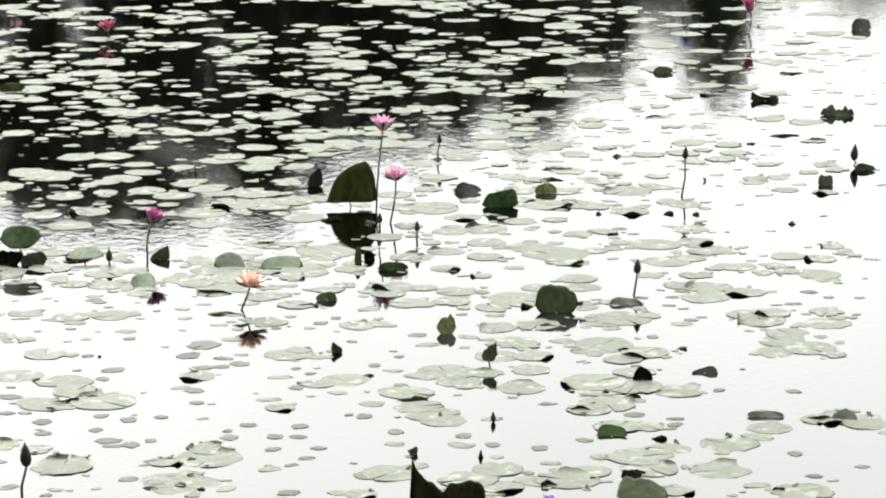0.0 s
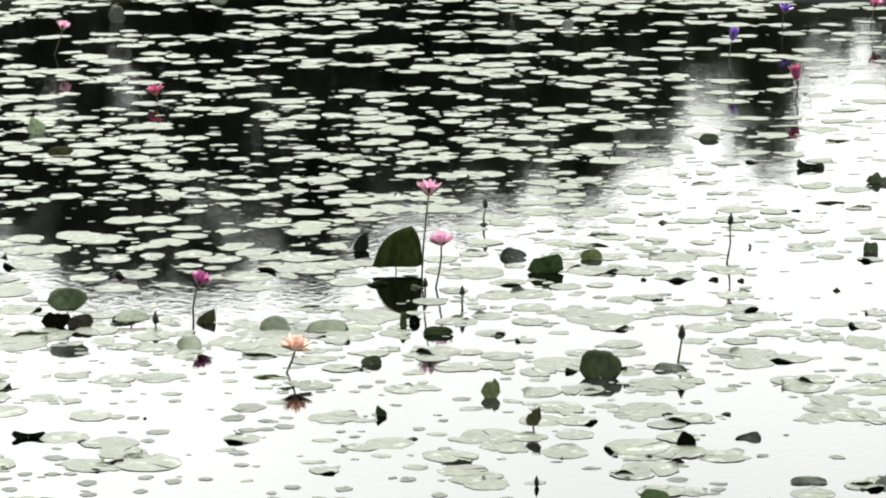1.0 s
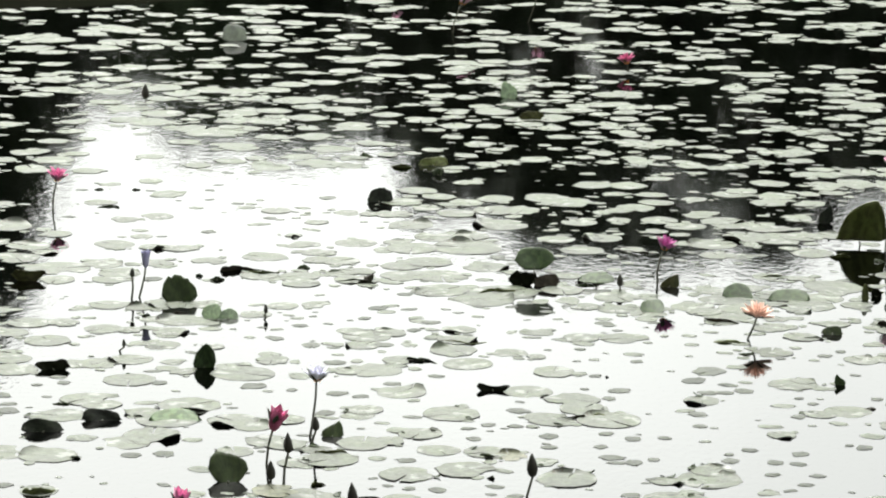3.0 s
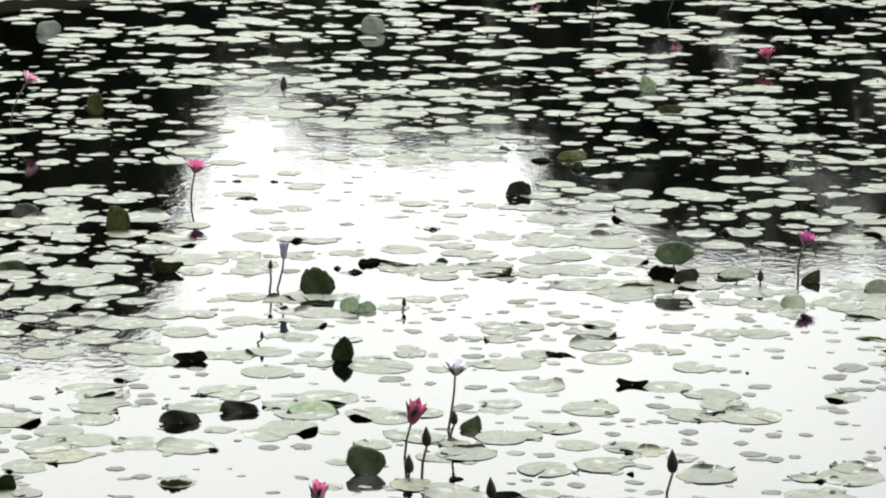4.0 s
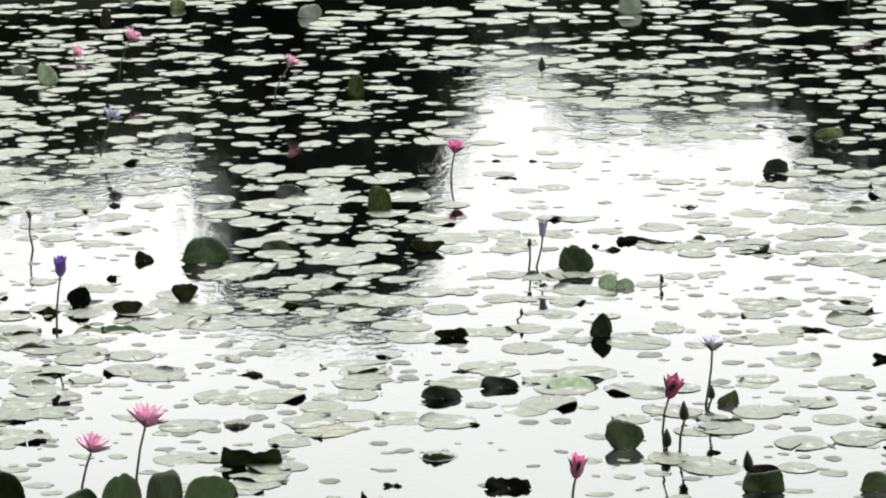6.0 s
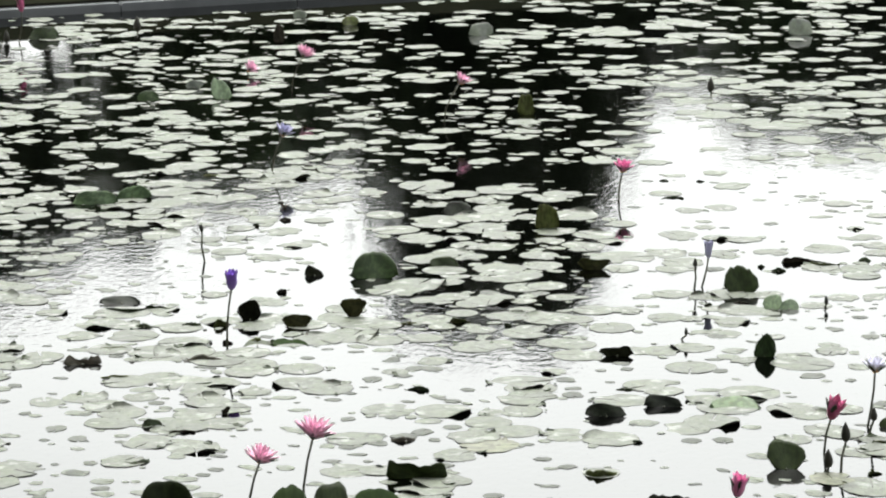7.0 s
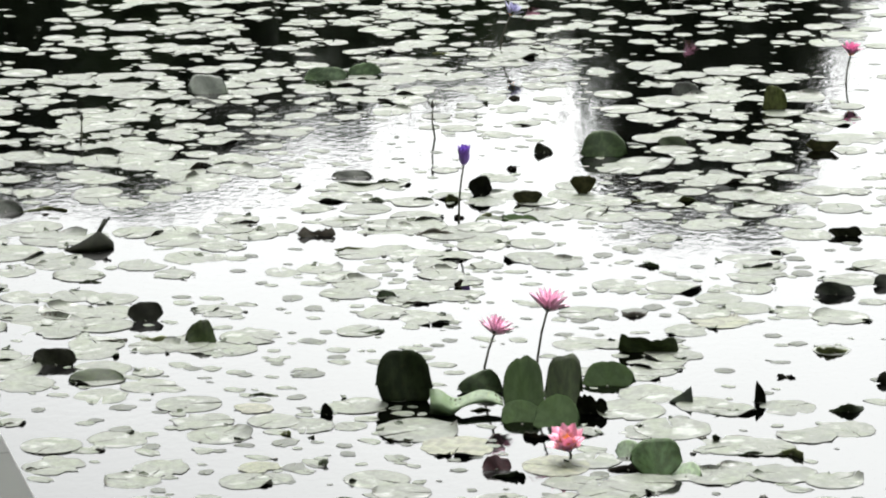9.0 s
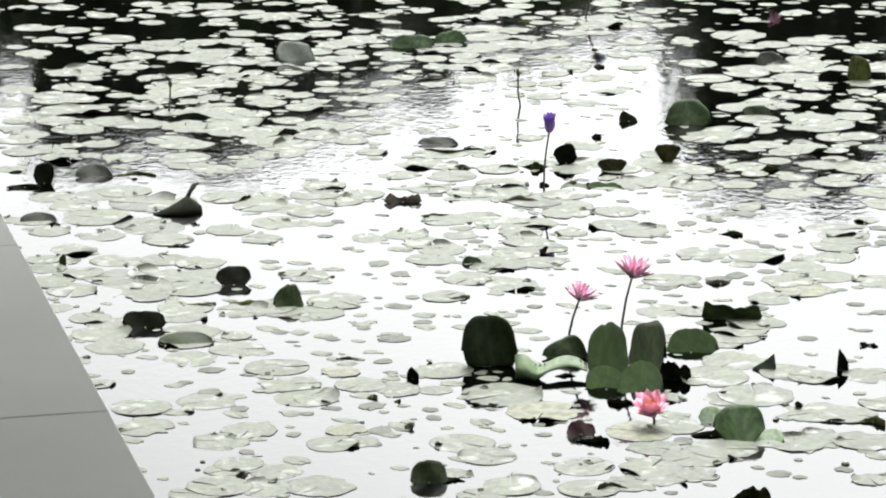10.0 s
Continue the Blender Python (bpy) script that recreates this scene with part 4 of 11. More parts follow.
lily_pad(-5.28, 9.21, 0.103, 203)
lily_pad(-5.40, 9.22, 0.075, 85)
lily_pad(-5.55, 9.23, 0.075, 235)
lily_pad(-3.14, 9.25, 0.078, 35)
lily_pad(-5.15, 9.27, 0.103, 165)
lily_pad(-5.02, 9.32, 0.093, 4)
lily_pad(-5.61, 9.33, 0.067, 299)
lily_pad(-3.16, 9.35, 0.096, 100)
lily_pad(-4.17, 9.38, 0.078, 71)
lily_pad(-5.38, 9.41, 0.086, 4)
lily_pad(-3.15, 9.44, 0.088, 359)
lily_pad(-3.09, 9.45, 0.050, 358)
lily_pad(-4.70, 9.46, 0.084, 340)
lily_pad(-4.75, 9.47, 0.047, 261)
lily_pad(-3.46, 9.47, 0.081, 27)
lily_pad(-5.23, 9.48, 0.081, 136)
lily_pad(-5.58, 9.49, 0.082, 348)
lily_pad(-5.10, 9.49, 0.090, 256)
lily_pad(-3.36, 9.50, 0.063, 12)
lily_pad(-4.02, 9.60, 0.088, 301)
lily_pad(-4.18, 9.62, 0.084, 258)
lily_pad(-2.69, 9.67, 0.064, 100)
lily_pad(-5.79, 9.70, 0.079, 112)
lily_pad(-5.59, 9.71, 0.083, 112)
lily_pad(-1.85, 9.73, 0.093, 107)
lily_pad(-5.35, 9.74, 0.088, 27)
lily_pad(-3.18, 9.75, 0.082, 68)
lily_pad(-1.60, 9.78, 0.063, 321)
lily_pad(-4.18, 9.78, 0.056, 186)
lily_pad(1.04, 9.79, 0.090, 36)
lily_pad(-1.90, 9.79, 0.059, 26)
lily_pad(-0.24, 9.79, 0.049, 150)
lily_pad(-1.99, 9.80, 0.076, 118, True)
lily_pad(-5.99, 9.80, 0.050, 298)
lily_pad(0.68, 9.80, 0.049, 83)
lily_pad(-5.92, 9.81, 0.070, 119)
lily_pad(-4.40, 9.82, 0.086, 183)
lily_pad(-5.50, 9.84, 0.068, 66)
lily_pad(-3.56, 9.85, 0.093, 197)
lily_pad(-4.15, 9.85, 0.085, 257)
lily_pad(0.17, 9.86, 0.066, 325)
lily_pad(-5.05, 9.87, 0.073, 168)
lily_pad(-5.46, 9.88, 0.099, 300)
lily_pad(-3.12, 9.89, 0.092, 21, True)
lily_pad(-0.77, 9.90, 0.108, 191)
lily_pad(-4.04, 9.92, 0.076, 355)
lily_pad(0.36, 9.93, 0.100, 155)
lily_pad(-5.55, 9.93, 0.109, 57)
lily_pad(0.07, 9.94, 0.091, 204)
lily_pad(-5.74, 9.95, 0.130, 189)
lily_pad(-5.21, 9.95, 0.084, 110)
lily_pad(-0.81, 9.95, 0.083, 10)
lily_pad(-4.42, 9.96, 0.087, 136)
lily_pad(-3.20, 9.98, 0.088, 57)
lily_pad(-4.17, 10.00, 0.077, 208)
lily_pad(-0.16, 10.01, 0.084, 231)
lily_pad(-4.72, 10.02, 0.068, 119)
lily_pad(0.43, 10.02, 0.067, 172)
lily_pad(0.82, 10.03, 0.092, 197)
lily_pad(-4.51, 10.03, 0.087, 38)
lily_pad(0.16, 10.05, 0.076, 180)
lily_pad(0.61, 10.05, 0.092, 301)
lily_pad(-1.63, 10.07, 0.091, 259)
lily_pad(-5.90, 10.08, 0.091, 75)
lily_pad(-2.77, 10.08, 0.093, 190)
lily_pad(-2.92, 10.09, 0.084, 5)
lily_pad(-3.09, 10.09, 0.084, 222)
lily_pad(-1.14, 10.11, 0.099, 82)
lily_pad(-4.11, 10.11, 0.087, 30)
lily_pad(-5.11, 10.11, 0.089, 142)
lily_pad(-4.62, 10.12, 0.078, 123)
lily_pad(-1.99, 10.14, 0.061, 36)
lily_pad(-5.04, 10.14, 0.060, 166)
lily_pad(-0.84, 10.15, 0.051, 160)
lily_pad(-1.46, 10.16, 0.095, 25)
lily_pad(-6.04, 10.17, 0.082, 330)
lily_pad(-4.20, 10.18, 0.087, 127)
lily_pad(-4.44, 10.18, 0.064, 234)
lily_pad(-3.21, 10.18, 0.081, 235)
lily_pad(-0.71, 10.19, 0.102, 257)
lily_pad(0.59, 10.19, 0.102, 18)
lily_pad(-1.90, 10.20, 0.097, 231)
lily_pad(-5.68, 10.21, 0.132, 196)
lily_pad(-5.59, 10.22, 0.091, 190)
lily_pad(-3.58, 10.24, 0.091, 354)
lily_pad(-2.21, 10.24, 0.062, 109)
lily_pad(0.68, 10.27, 0.069, 162)
lily_pad(-5.89, 10.27, 0.098, 33)
lily_pad(-3.40, 10.28, 0.095, 15)
lily_pad(-2.57, 10.28, 0.079, 350)
lily_pad(-4.26, 10.29, 0.078, 197)
lily_pad(-0.71, 10.30, 0.069, 56)
lily_pad(-1.24, 10.30, 0.052, 63)
lily_pad(-3.24, 10.31, 0.045, 250)
lily_pad(-1.96, 10.31, 0.053, 278)
lily_pad(-5.07, 10.31, 0.086, 6)
lily_pad(-5.18, 10.32, 0.081, 38)
lily_pad(-5.28, 10.33, 0.101, 247)
lily_pad(0.87, 10.33, 0.091, 144)
lily_pad(-5.84, 10.35, 0.103, 297)
lily_pad(-1.35, 10.35, 0.055, 106, True)
lily_pad(-3.15, 10.35, 0.077, 291)
lily_pad(-2.07, 10.36, 0.071, 308)
lily_pad(-4.10, 10.36, 0.059, 71)
lily_pad(-4.57, 10.37, 0.090, 220)
lily_pad(-1.43, 10.39, 0.071, 215)
lily_pad(-2.51, 10.39, 0.101, 97)
lily_pad(-1.58, 10.39, 0.075, 297)
lily_pad(-2.13, 10.39, 0.076, 142)
lily_pad(-5.45, 10.40, 0.092, 257)
lily_pad(-4.37, 10.41, 0.099, 276)
lily_pad(-1.83, 10.42, 0.089, 93)
lily_pad(-4.26, 10.45, 0.079, 325)
lily_pad(-5.32, 10.46, 0.082, 129)
lily_pad(-4.48, 10.46, 0.080, 57)
lily_pad(-3.88, 10.47, 0.093, 67)
lily_pad(-1.75, 10.47, 0.054, 93)
lily_pad(1.01, 10.51, 0.070, 5)
lily_pad(-4.00, 10.51, 0.089, 299)
lily_pad(-5.05, 10.51, 0.092, 148)
lily_pad(0.63, 10.53, 0.053, 312)
lily_pad(-6.41, 10.53, 0.064, 150)
lily_pad(-3.18, 10.53, 0.104, 33)
lily_pad(0.54, 10.54, 0.079, 59)
lily_pad(-2.22, 10.57, 0.064, 77)
lily_pad(-5.17, 10.57, 0.093, 139)
lily_pad(1.33, 10.57, 0.097, 80)
lily_pad(-1.67, 10.58, 0.074, 254)
lily_pad(-2.87, 10.59, 0.097, 180)
lily_pad(-2.51, 10.60, 0.103, 42)
lily_pad(1.18, 10.61, 0.062, 66)
lily_pad(-0.00, 10.62, 0.078, 183)
lily_pad(-4.22, 10.63, 0.090, 51)
lily_pad(-2.29, 10.63, 0.092, 151)
lily_pad(-5.01, 10.63, 0.082, 119)
lily_pad(-3.21, 10.67, 0.089, 109)
lily_pad(-2.61, 10.68, 0.065, 232)
lily_pad(-2.13, 10.68, 0.066, 319)
lily_pad(1.24, 10.68, 0.053, 83)
lily_pad(-5.20, 10.71, 0.083, 296)
lily_pad(-0.04, 10.71, 0.089, 49)
lily_pad(-4.06, 10.72, 0.085, 297)
lily_pad(-3.27, 10.73, 0.108, 34)
lily_pad(-4.26, 10.73, 0.101, 180)
lily_pad(0.46, 10.75, 0.072, 173)
lily_pad(-4.62, 10.76, 0.091, 264)
lily_pad(-2.77, 10.76, 0.070, 165)
lily_pad(-3.73, 10.77, 0.048, 184)
lily_pad(-6.33, 10.78, 0.086, 324)
lily_pad(-1.91, 10.78, 0.057, 356)
lily_pad(-4.39, 10.78, 0.111, 196)
lily_pad(-0.52, 10.79, 0.050, 137)
lily_pad(-0.08, 10.80, 0.081, 14)
lily_pad(-4.82, 10.81, 0.083, 284)
lily_pad(-2.48, 10.81, 0.105, 47)
lily_pad(-6.52, 10.81, 0.076, 215)
lily_pad(-5.70, 10.81, 0.085, 358)
lily_pad(0.52, 10.82, 0.099, 278)
lily_pad(-2.84, 10.82, 0.085, 238)
lily_pad(-4.65, 10.82, 0.103, 238)
lily_pad(-4.55, 10.84, 0.112, 219)
lily_pad(-1.27, 10.85, 0.092, 342)
lily_pad(-1.90, 10.86, 0.065, 77)
lily_pad(-6.25, 10.86, 0.049, 17)
lily_pad(-5.84, 10.86, 0.096, 302)
lily_pad(-1.61, 10.86, 0.094, 217)
lily_pad(-6.11, 10.86, 0.086, 264)
lily_pad(-6.36, 10.87, 0.049, 275)
lily_pad(-1.31, 10.88, 0.063, 4)
lily_pad(-1.09, 10.88, 0.108, 318)
lily_pad(-6.44, 10.90, 0.087, 115)
lily_pad(-4.33, 10.90, 0.092, 88)
lily_pad(-3.20, 10.92, 0.048, 276)
lily_pad(-5.62, 10.95, 0.075, 271)
lily_pad(-5.89, 10.95, 0.097, 20)
lily_pad(-3.65, 10.97, 0.053, 211)
lily_pad(-0.12, 10.98, 0.093, 327)
lily_pad(-5.02, 10.98, 0.079, 252)
lily_pad(0.76, 10.98, 0.082, 163)
lily_pad(-6.64, 10.99, 0.077, 110)
lily_pad(-6.40, 10.99, 0.049, 225)
lily_pad(-4.61, 10.99, 0.094, 219)
lily_pad(0.51, 11.01, 0.092, 41)
lily_pad(-1.19, 11.02, 0.084, 71)
lily_pad(0.25, 11.03, 0.081, 117)
lily_pad(-4.83, 11.04, 0.095, 354)
lily_pad(0.62, 11.04, 0.101, 254)
lily_pad(-6.31, 11.06, 0.077, 20)
lily_pad(0.07, 11.08, 0.055, 90)
lily_pad(-4.24, 11.09, 0.062, 104)
lily_pad(-6.65, 11.10, 0.078, 199)
lily_pad(-5.64, 11.10, 0.074, 228)
lily_pad(-0.41, 11.10, 0.056, 150)
lily_pad(0.49, 11.10, 0.111, 37)
lily_pad(0.05, 11.12, 0.074, 130)
lily_pad(-2.76, 11.12, 0.089, 280)
lily_pad(-1.82, 11.13, 0.090, 68)
lily_pad(-1.24, 11.14, 0.094, 339)
lily_pad(-0.32, 11.15, 0.082, 148)
lily_pad(-4.16, 11.17, 0.094, 323)
lily_pad(-6.75, 11.17, 0.067, 271)
lily_pad(-5.59, 11.18, 0.098, 175)
lily_pad(-4.91, 11.18, 0.064, 204)
lily_pad(-6.00, 11.18, 0.110, 261)
lily_pad(-3.19, 11.19, 0.088, 183)
lily_pad(-5.02, 11.19, 0.096, 187)
lily_pad(-6.09, 11.21, 0.099, 156)
lily_pad(-4.71, 11.21, 0.085, 95)
lily_pad(-0.81, 11.21, 0.065, 278)
lily_pad(-3.58, 11.21, 0.089, 333)
lily_pad(-1.40, 11.22, 0.083, 266)
lily_pad(-3.94, 11.22, 0.089, 163)

# pads farther out
far_pad(0.14, 11.23, 0.056, 192)
far_pad(0.63, 11.23, 0.093, 25)
far_pad(0.01, 11.25, 0.103, 111)
far_pad(-6.54, 11.26, 0.101, 189)
far_pad(-4.06, 11.26, 0.105, 87)
far_pad(-2.61, 11.27, 0.056, 31)
far_pad(0.07, 11.27, 0.056, 196)
far_pad(0.29, 11.27, 0.061, 85)
far_pad(-6.50, 11.27, 0.112, 354)
far_pad(-3.52, 11.28, 0.080, 163)
far_pad(-3.80, 11.29, 0.089, 202)
far_pad(-2.40, 11.29, 0.102, 347)
far_pad(-5.27, 11.31, 0.076, 225)
far_pad(-4.46, 11.31, 0.085, 216)
far_pad(-3.00, 11.32, 0.059, 302)
far_pad(-5.77, 11.32, 0.086, 313)
far_pad(-5.60, 11.32, 0.097, 84)
far_pad(-6.83, 11.32, 0.068, 334)
far_pad(-2.92, 11.34, 0.069, 227)
far_pad(-3.25, 11.35, 0.104, 168)
far_pad(-4.61, 11.36, 0.085, 231)
far_pad(-3.31, 11.36, 0.072, 206)
far_pad(-6.68, 11.38, 0.113, 245)
far_pad(-2.47, 11.38, 0.049, 120)
far_pad(-4.28, 11.38, 0.095, 242)
far_pad(-5.02, 11.39, 0.097, 205)
far_pad(-2.05, 11.39, 0.058, 161)
far_pad(-6.79, 11.40, 0.091, 299)
far_pad(-5.74, 11.40, 0.088, 147)
far_pad(0.60, 11.41, 0.085, 23)
far_pad(-2.83, 11.42, 0.081, 26)
far_pad(-5.83, 11.43, 0.089, 295)
far_pad(-1.97, 11.43, 0.093, 201)
far_pad(-5.95, 11.43, 0.089, 114)
far_pad(-4.41, 11.44, 0.096, 14)
far_pad(-6.36, 11.45, 0.101, 189)
far_pad(-4.00, 11.46, 0.091, 238)
far_pad(-4.08, 11.46, 0.106, 345)
far_pad(-6.47, 11.46, 0.102, 326)
far_pad(-6.47, 11.46, 0.108, 31)
far_pad(-5.87, 11.47, 0.100, 308)
far_pad(0.18, 11.47, 0.086, 103)
far_pad(0.30, 11.47, 0.067, 270)
far_pad(-5.43, 11.47, 0.088, 248)
far_pad(-6.15, 11.47, 0.107, 118)
far_pad(1.31, 11.47, 0.057, 298)
far_pad(-3.47, 11.48, 0.081, 131)
far_pad(-3.64, 11.48, 0.071, 337)
far_pad(-4.89, 11.48, 0.065, 63)
far_pad(-6.03, 11.49, 0.101, 204)
far_pad(-3.79, 11.49, 0.071, 84)
far_pad(-0.52, 11.51, 0.086, 221)
far_pad(0.68, 11.51, 0.096, 45)
far_pad(-5.50, 11.51, 0.087, 240)
far_pad(-2.34, 11.51, 0.084, 273)
far_pad(1.12, 11.51, 0.077, 273)
far_pad(-5.60, 11.52, 0.089, 273)
far_pad(-6.79, 11.52, 0.092, 214)
far_pad(-4.20, 11.52, 0.096, 52)
far_pad(-1.35, 11.53, 0.092, 90)
far_pad(-5.78, 11.53, 0.099, 241)
far_pad(-3.48, 11.54, 0.081, 71)
far_pad(0.51, 11.55, 0.086, 185)
far_pad(1.24, 11.56, 0.086, 303)
far_pad(-0.49, 11.56, 0.058, 344)
far_pad(-1.66, 11.59, 0.093, 55)
far_pad(-6.77, 11.59, 0.104, 186)
far_pad(-3.85, 11.59, 0.081, 61)
far_pad(-1.90, 11.60, 0.079, 66)
far_pad(-7.02, 11.61, 0.070, 264)
far_pad(-6.69, 11.62, 0.104, 25)
far_pad(0.28, 11.63, 0.077, 133)
far_pad(0.55, 11.63, 0.106, 64)
far_pad(-3.19, 11.65, 0.096, 118)
far_pad(-6.01, 11.65, 0.113, 181)
far_pad(-5.40, 11.66, 0.066, 344)
far_pad(-2.77, 11.66, 0.075, 263)
far_pad(1.16, 11.66, 0.077, 120)
far_pad(-2.59, 11.67, 0.055, 69)
far_pad(0.23, 11.67, 0.092, 203)
far_pad(-4.23, 11.68, 0.097, 148)
far_pad(-5.59, 11.70, 0.067, 250)
far_pad(-6.34, 11.70, 0.086, 91)
far_pad(-4.56, 11.71, 0.087, 169)
far_pad(-5.69, 11.72, 0.079, 19)
far_pad(-5.82, 11.73, 0.091, 143)
far_pad(-3.61, 11.73, 0.082, 20)
far_pad(-3.79, 11.73, 0.072, 94)
far_pad(-3.45, 11.74, 0.092, 240)
far_pad(-1.44, 11.75, 0.049, 294)
far_pad(-6.91, 11.75, 0.093, 179)
far_pad(-3.35, 11.75, 0.061, 155)
far_pad(-6.48, 11.77, 0.092, 156)
far_pad(1.19, 11.78, 0.078, 118)
far_pad(-4.80, 11.78, 0.066, 120)
far_pad(-6.13, 11.79, 0.103, 326)
far_pad(-1.74, 11.79, 0.110, 312)
far_pad(-1.54, 11.79, 0.070, 327)
far_pad(-6.26, 11.79, 0.057, 97)
far_pad(-6.00, 11.80, 0.090, 107)
far_pad(-2.07, 11.81, 0.072, 64)
far_pad(-6.82, 11.82, 0.105, 113)
far_pad(-6.93, 11.84, 0.094, 161)
far_pad(-3.59, 11.85, 0.062, 326)
far_pad(-6.23, 11.86, 0.080, 98)
far_pad(-6.49, 11.88, 0.057, 47)
far_pad(-2.94, 11.88, 0.064, 236)
far_pad(-3.04, 11.88, 0.072, 227)
far_pad(-2.79, 11.88, 0.077, 291)
far_pad(-7.15, 11.89, 0.083, 115)
far_pad(0.19, 11.89, 0.089, 250)
far_pad(-3.80, 11.90, 0.075, 108)
far_pad(-3.97, 11.91, 0.073, 4)
far_pad(-3.33, 11.92, 0.103, 159)
far_pad(-0.30, 11.93, 0.069, 125)
far_pad(0.33, 11.93, 0.099, 258)
far_pad(1.34, 11.93, 0.079, 204)
far_pad(-6.69, 11.94, 0.070, 45)
far_pad(-6.36, 11.94, 0.058, 19)
far_pad(-0.23, 11.95, 0.050, 321)
far_pad(-3.21, 11.95, 0.083, 321)
far_pad(-2.08, 11.95, 0.091, 170)
far_pad(-1.75, 11.96, 0.086, 207)
far_pad(-6.55, 11.97, 0.059, 108)
far_pad(-5.64, 11.97, 0.090, 248)
far_pad(0.57, 11.97, 0.089, 177)
far_pad(1.11, 11.98, 0.089, 91)
far_pad(-0.59, 11.98, 0.060, 8)
far_pad(-0.62, 11.99, 0.075, 91)
far_pad(-3.63, 12.00, 0.063, 244)
far_pad(-3.76, 12.00, 0.095, 279)
far_pad(-3.91, 12.00, 0.085, 331)
far_pad(-5.88, 12.01, 0.091, 78)
far_pad(-6.06, 12.02, 0.080, 331)
far_pad(-6.27, 12.02, 0.058, 33)
far_pad(0.63, 12.02, 0.110, 297)
far_pad(-2.01, 12.02, 0.071, 177)
far_pad(-6.96, 12.03, 0.083, 132)
far_pad(-6.85, 12.03, 0.071, 215)
far_pad(-2.15, 12.03, 0.061, 4)
far_pad(-6.32, 12.03, 0.052, 175)
far_pad(0.73, 12.06, 0.060, 57)
far_pad(-4.16, 12.06, 0.116, 251)
far_pad(1.07, 12.07, 0.080, 258)
far_pad(-2.79, 12.08, 0.093, 17)
far_pad(-1.32, 12.08, 0.091, 249)
far_pad(-2.90, 12.08, 0.062, 227)
far_pad(-6.52, 12.09, 0.105, 91)
far_pad(1.16, 12.09, 0.090, 141)
far_pad(-1.16, 12.11, 0.091, 210)
far_pad(1.36, 12.11, 0.080, 258)
far_pad(-6.42, 12.11, 0.047, 271)
far_pad(-6.13, 12.11, 0.080, 73)
far_pad(-3.51, 12.11, 0.064, 283)
far_pad(-1.77, 12.13, 0.061, 342)
far_pad(-5.88, 12.13, 0.080, 168)
far_pad(-1.49, 12.15, 0.061, 190)
far_pad(-6.63, 12.16, 0.065, 133)
far_pad(-4.11, 12.18, 0.107, 83)
far_pad(0.18, 12.20, 0.091, 113)
far_pad(0.50, 12.20, 0.061, 224)
far_pad(-6.00, 12.22, 0.058, 77)
far_pad(-6.98, 12.22, 0.072, 3)
far_pad(-2.55, 12.23, 0.063, 345)
far_pad(-5.78, 12.23, 0.069, 99)
far_pad(-3.70, 12.24, 0.075, 92)
far_pad(-6.11, 12.24, 0.081, 59)
far_pad(-4.02, 12.26, 0.075, 179)
far_pad(-5.67, 12.26, 0.080, 131)
far_pad(-0.53, 12.26, 0.092, 131)
far_pad(-2.99, 12.27, 0.065, 51)
far_pad(-0.11, 12.27, 0.097, 169)
far_pad(-6.54, 12.27, 0.106, 193)
far_pad(-3.12, 12.28, 0.087, 161)
far_pad(-7.15, 12.29, 0.091, 348)
far_pad(-3.62, 12.29, 0.075, 238)
far_pad(0.03, 12.30, 0.092, 117)
far_pad(-6.41, 12.32, 0.094, 105)
far_pad(-7.42, 12.32, 0.073, 42)
far_pad(0.28, 12.33, 0.112, 319)
far_pad(-2.92, 12.34, 0.106, 299)
far_pad(0.91, 12.34, 0.061, 287)
far_pad(0.95, 12.34, 0.082, 91)
far_pad(-3.89, 12.35, 0.065, 221)
far_pad(-6.75, 12.35, 0.060, 214)
far_pad(-5.94, 12.36, 0.070, 66)
far_pad(-2.77, 12.37, 0.064, 85)
far_pad(-0.66, 12.38, 0.072, 141)
far_pad(-7.09, 12.38, 0.116, 3)
far_pad(-3.81, 12.39, 0.087, 192)
far_pad(-5.83, 12.39, 0.058, 198)
far_pad(-2.48, 12.40, 0.063, 246)
far_pad(-6.63, 12.40, 0.072, 346)
far_pad(-5.78, 12.41, 0.047, 111)
far_pad(-0.62, 12.41, 0.088, 8)
far_pad(-6.49, 12.42, 0.072, 286)
far_pad(1.10, 12.43, 0.072, 183)
far_pad(-0.20, 12.43, 0.082, 20)
far_pad(-6.23, 12.44, 0.083, 91)
far_pad(-3.77, 12.45, 0.108, 265)
far_pad(-2.36, 12.45, 0.053, 72)
far_pad(-4.09, 12.46, 0.109, 358)
far_pad(-0.84, 12.47, 0.072, 252)
far_pad(0.05, 12.47, 0.072, 211)
far_pad(-0.42, 12.50, 0.081, 23)
far_pad(-6.00, 12.50, 0.059, 303)
far_pad(-6.43, 12.51, 0.072, 153)
far_pad(0.51, 12.52, 0.062, 347)
far_pad(-6.33, 12.52, 0.095, 213)
far_pad(-4.86, 12.52, 0.069, 204)
far_pad(0.97, 12.52, 0.083, 19)
far_pad(-0.07, 12.53, 0.067, 178)
far_pad(-6.95, 12.53, 0.092, 146)
far_pad(-3.89, 12.55, 0.120, 262)
far_pad(-0.19, 12.55, 0.085, 146)
far_pad(0.87, 12.55, 0.083, 313)
far_pad(-1.12, 12.57, 0.096, 248)
far_pad(-5.05, 12.58, 0.069, 227)
far_pad(-6.39, 12.59, 0.073, 310)
far_pad(-5.77, 12.60, 0.071, 249)
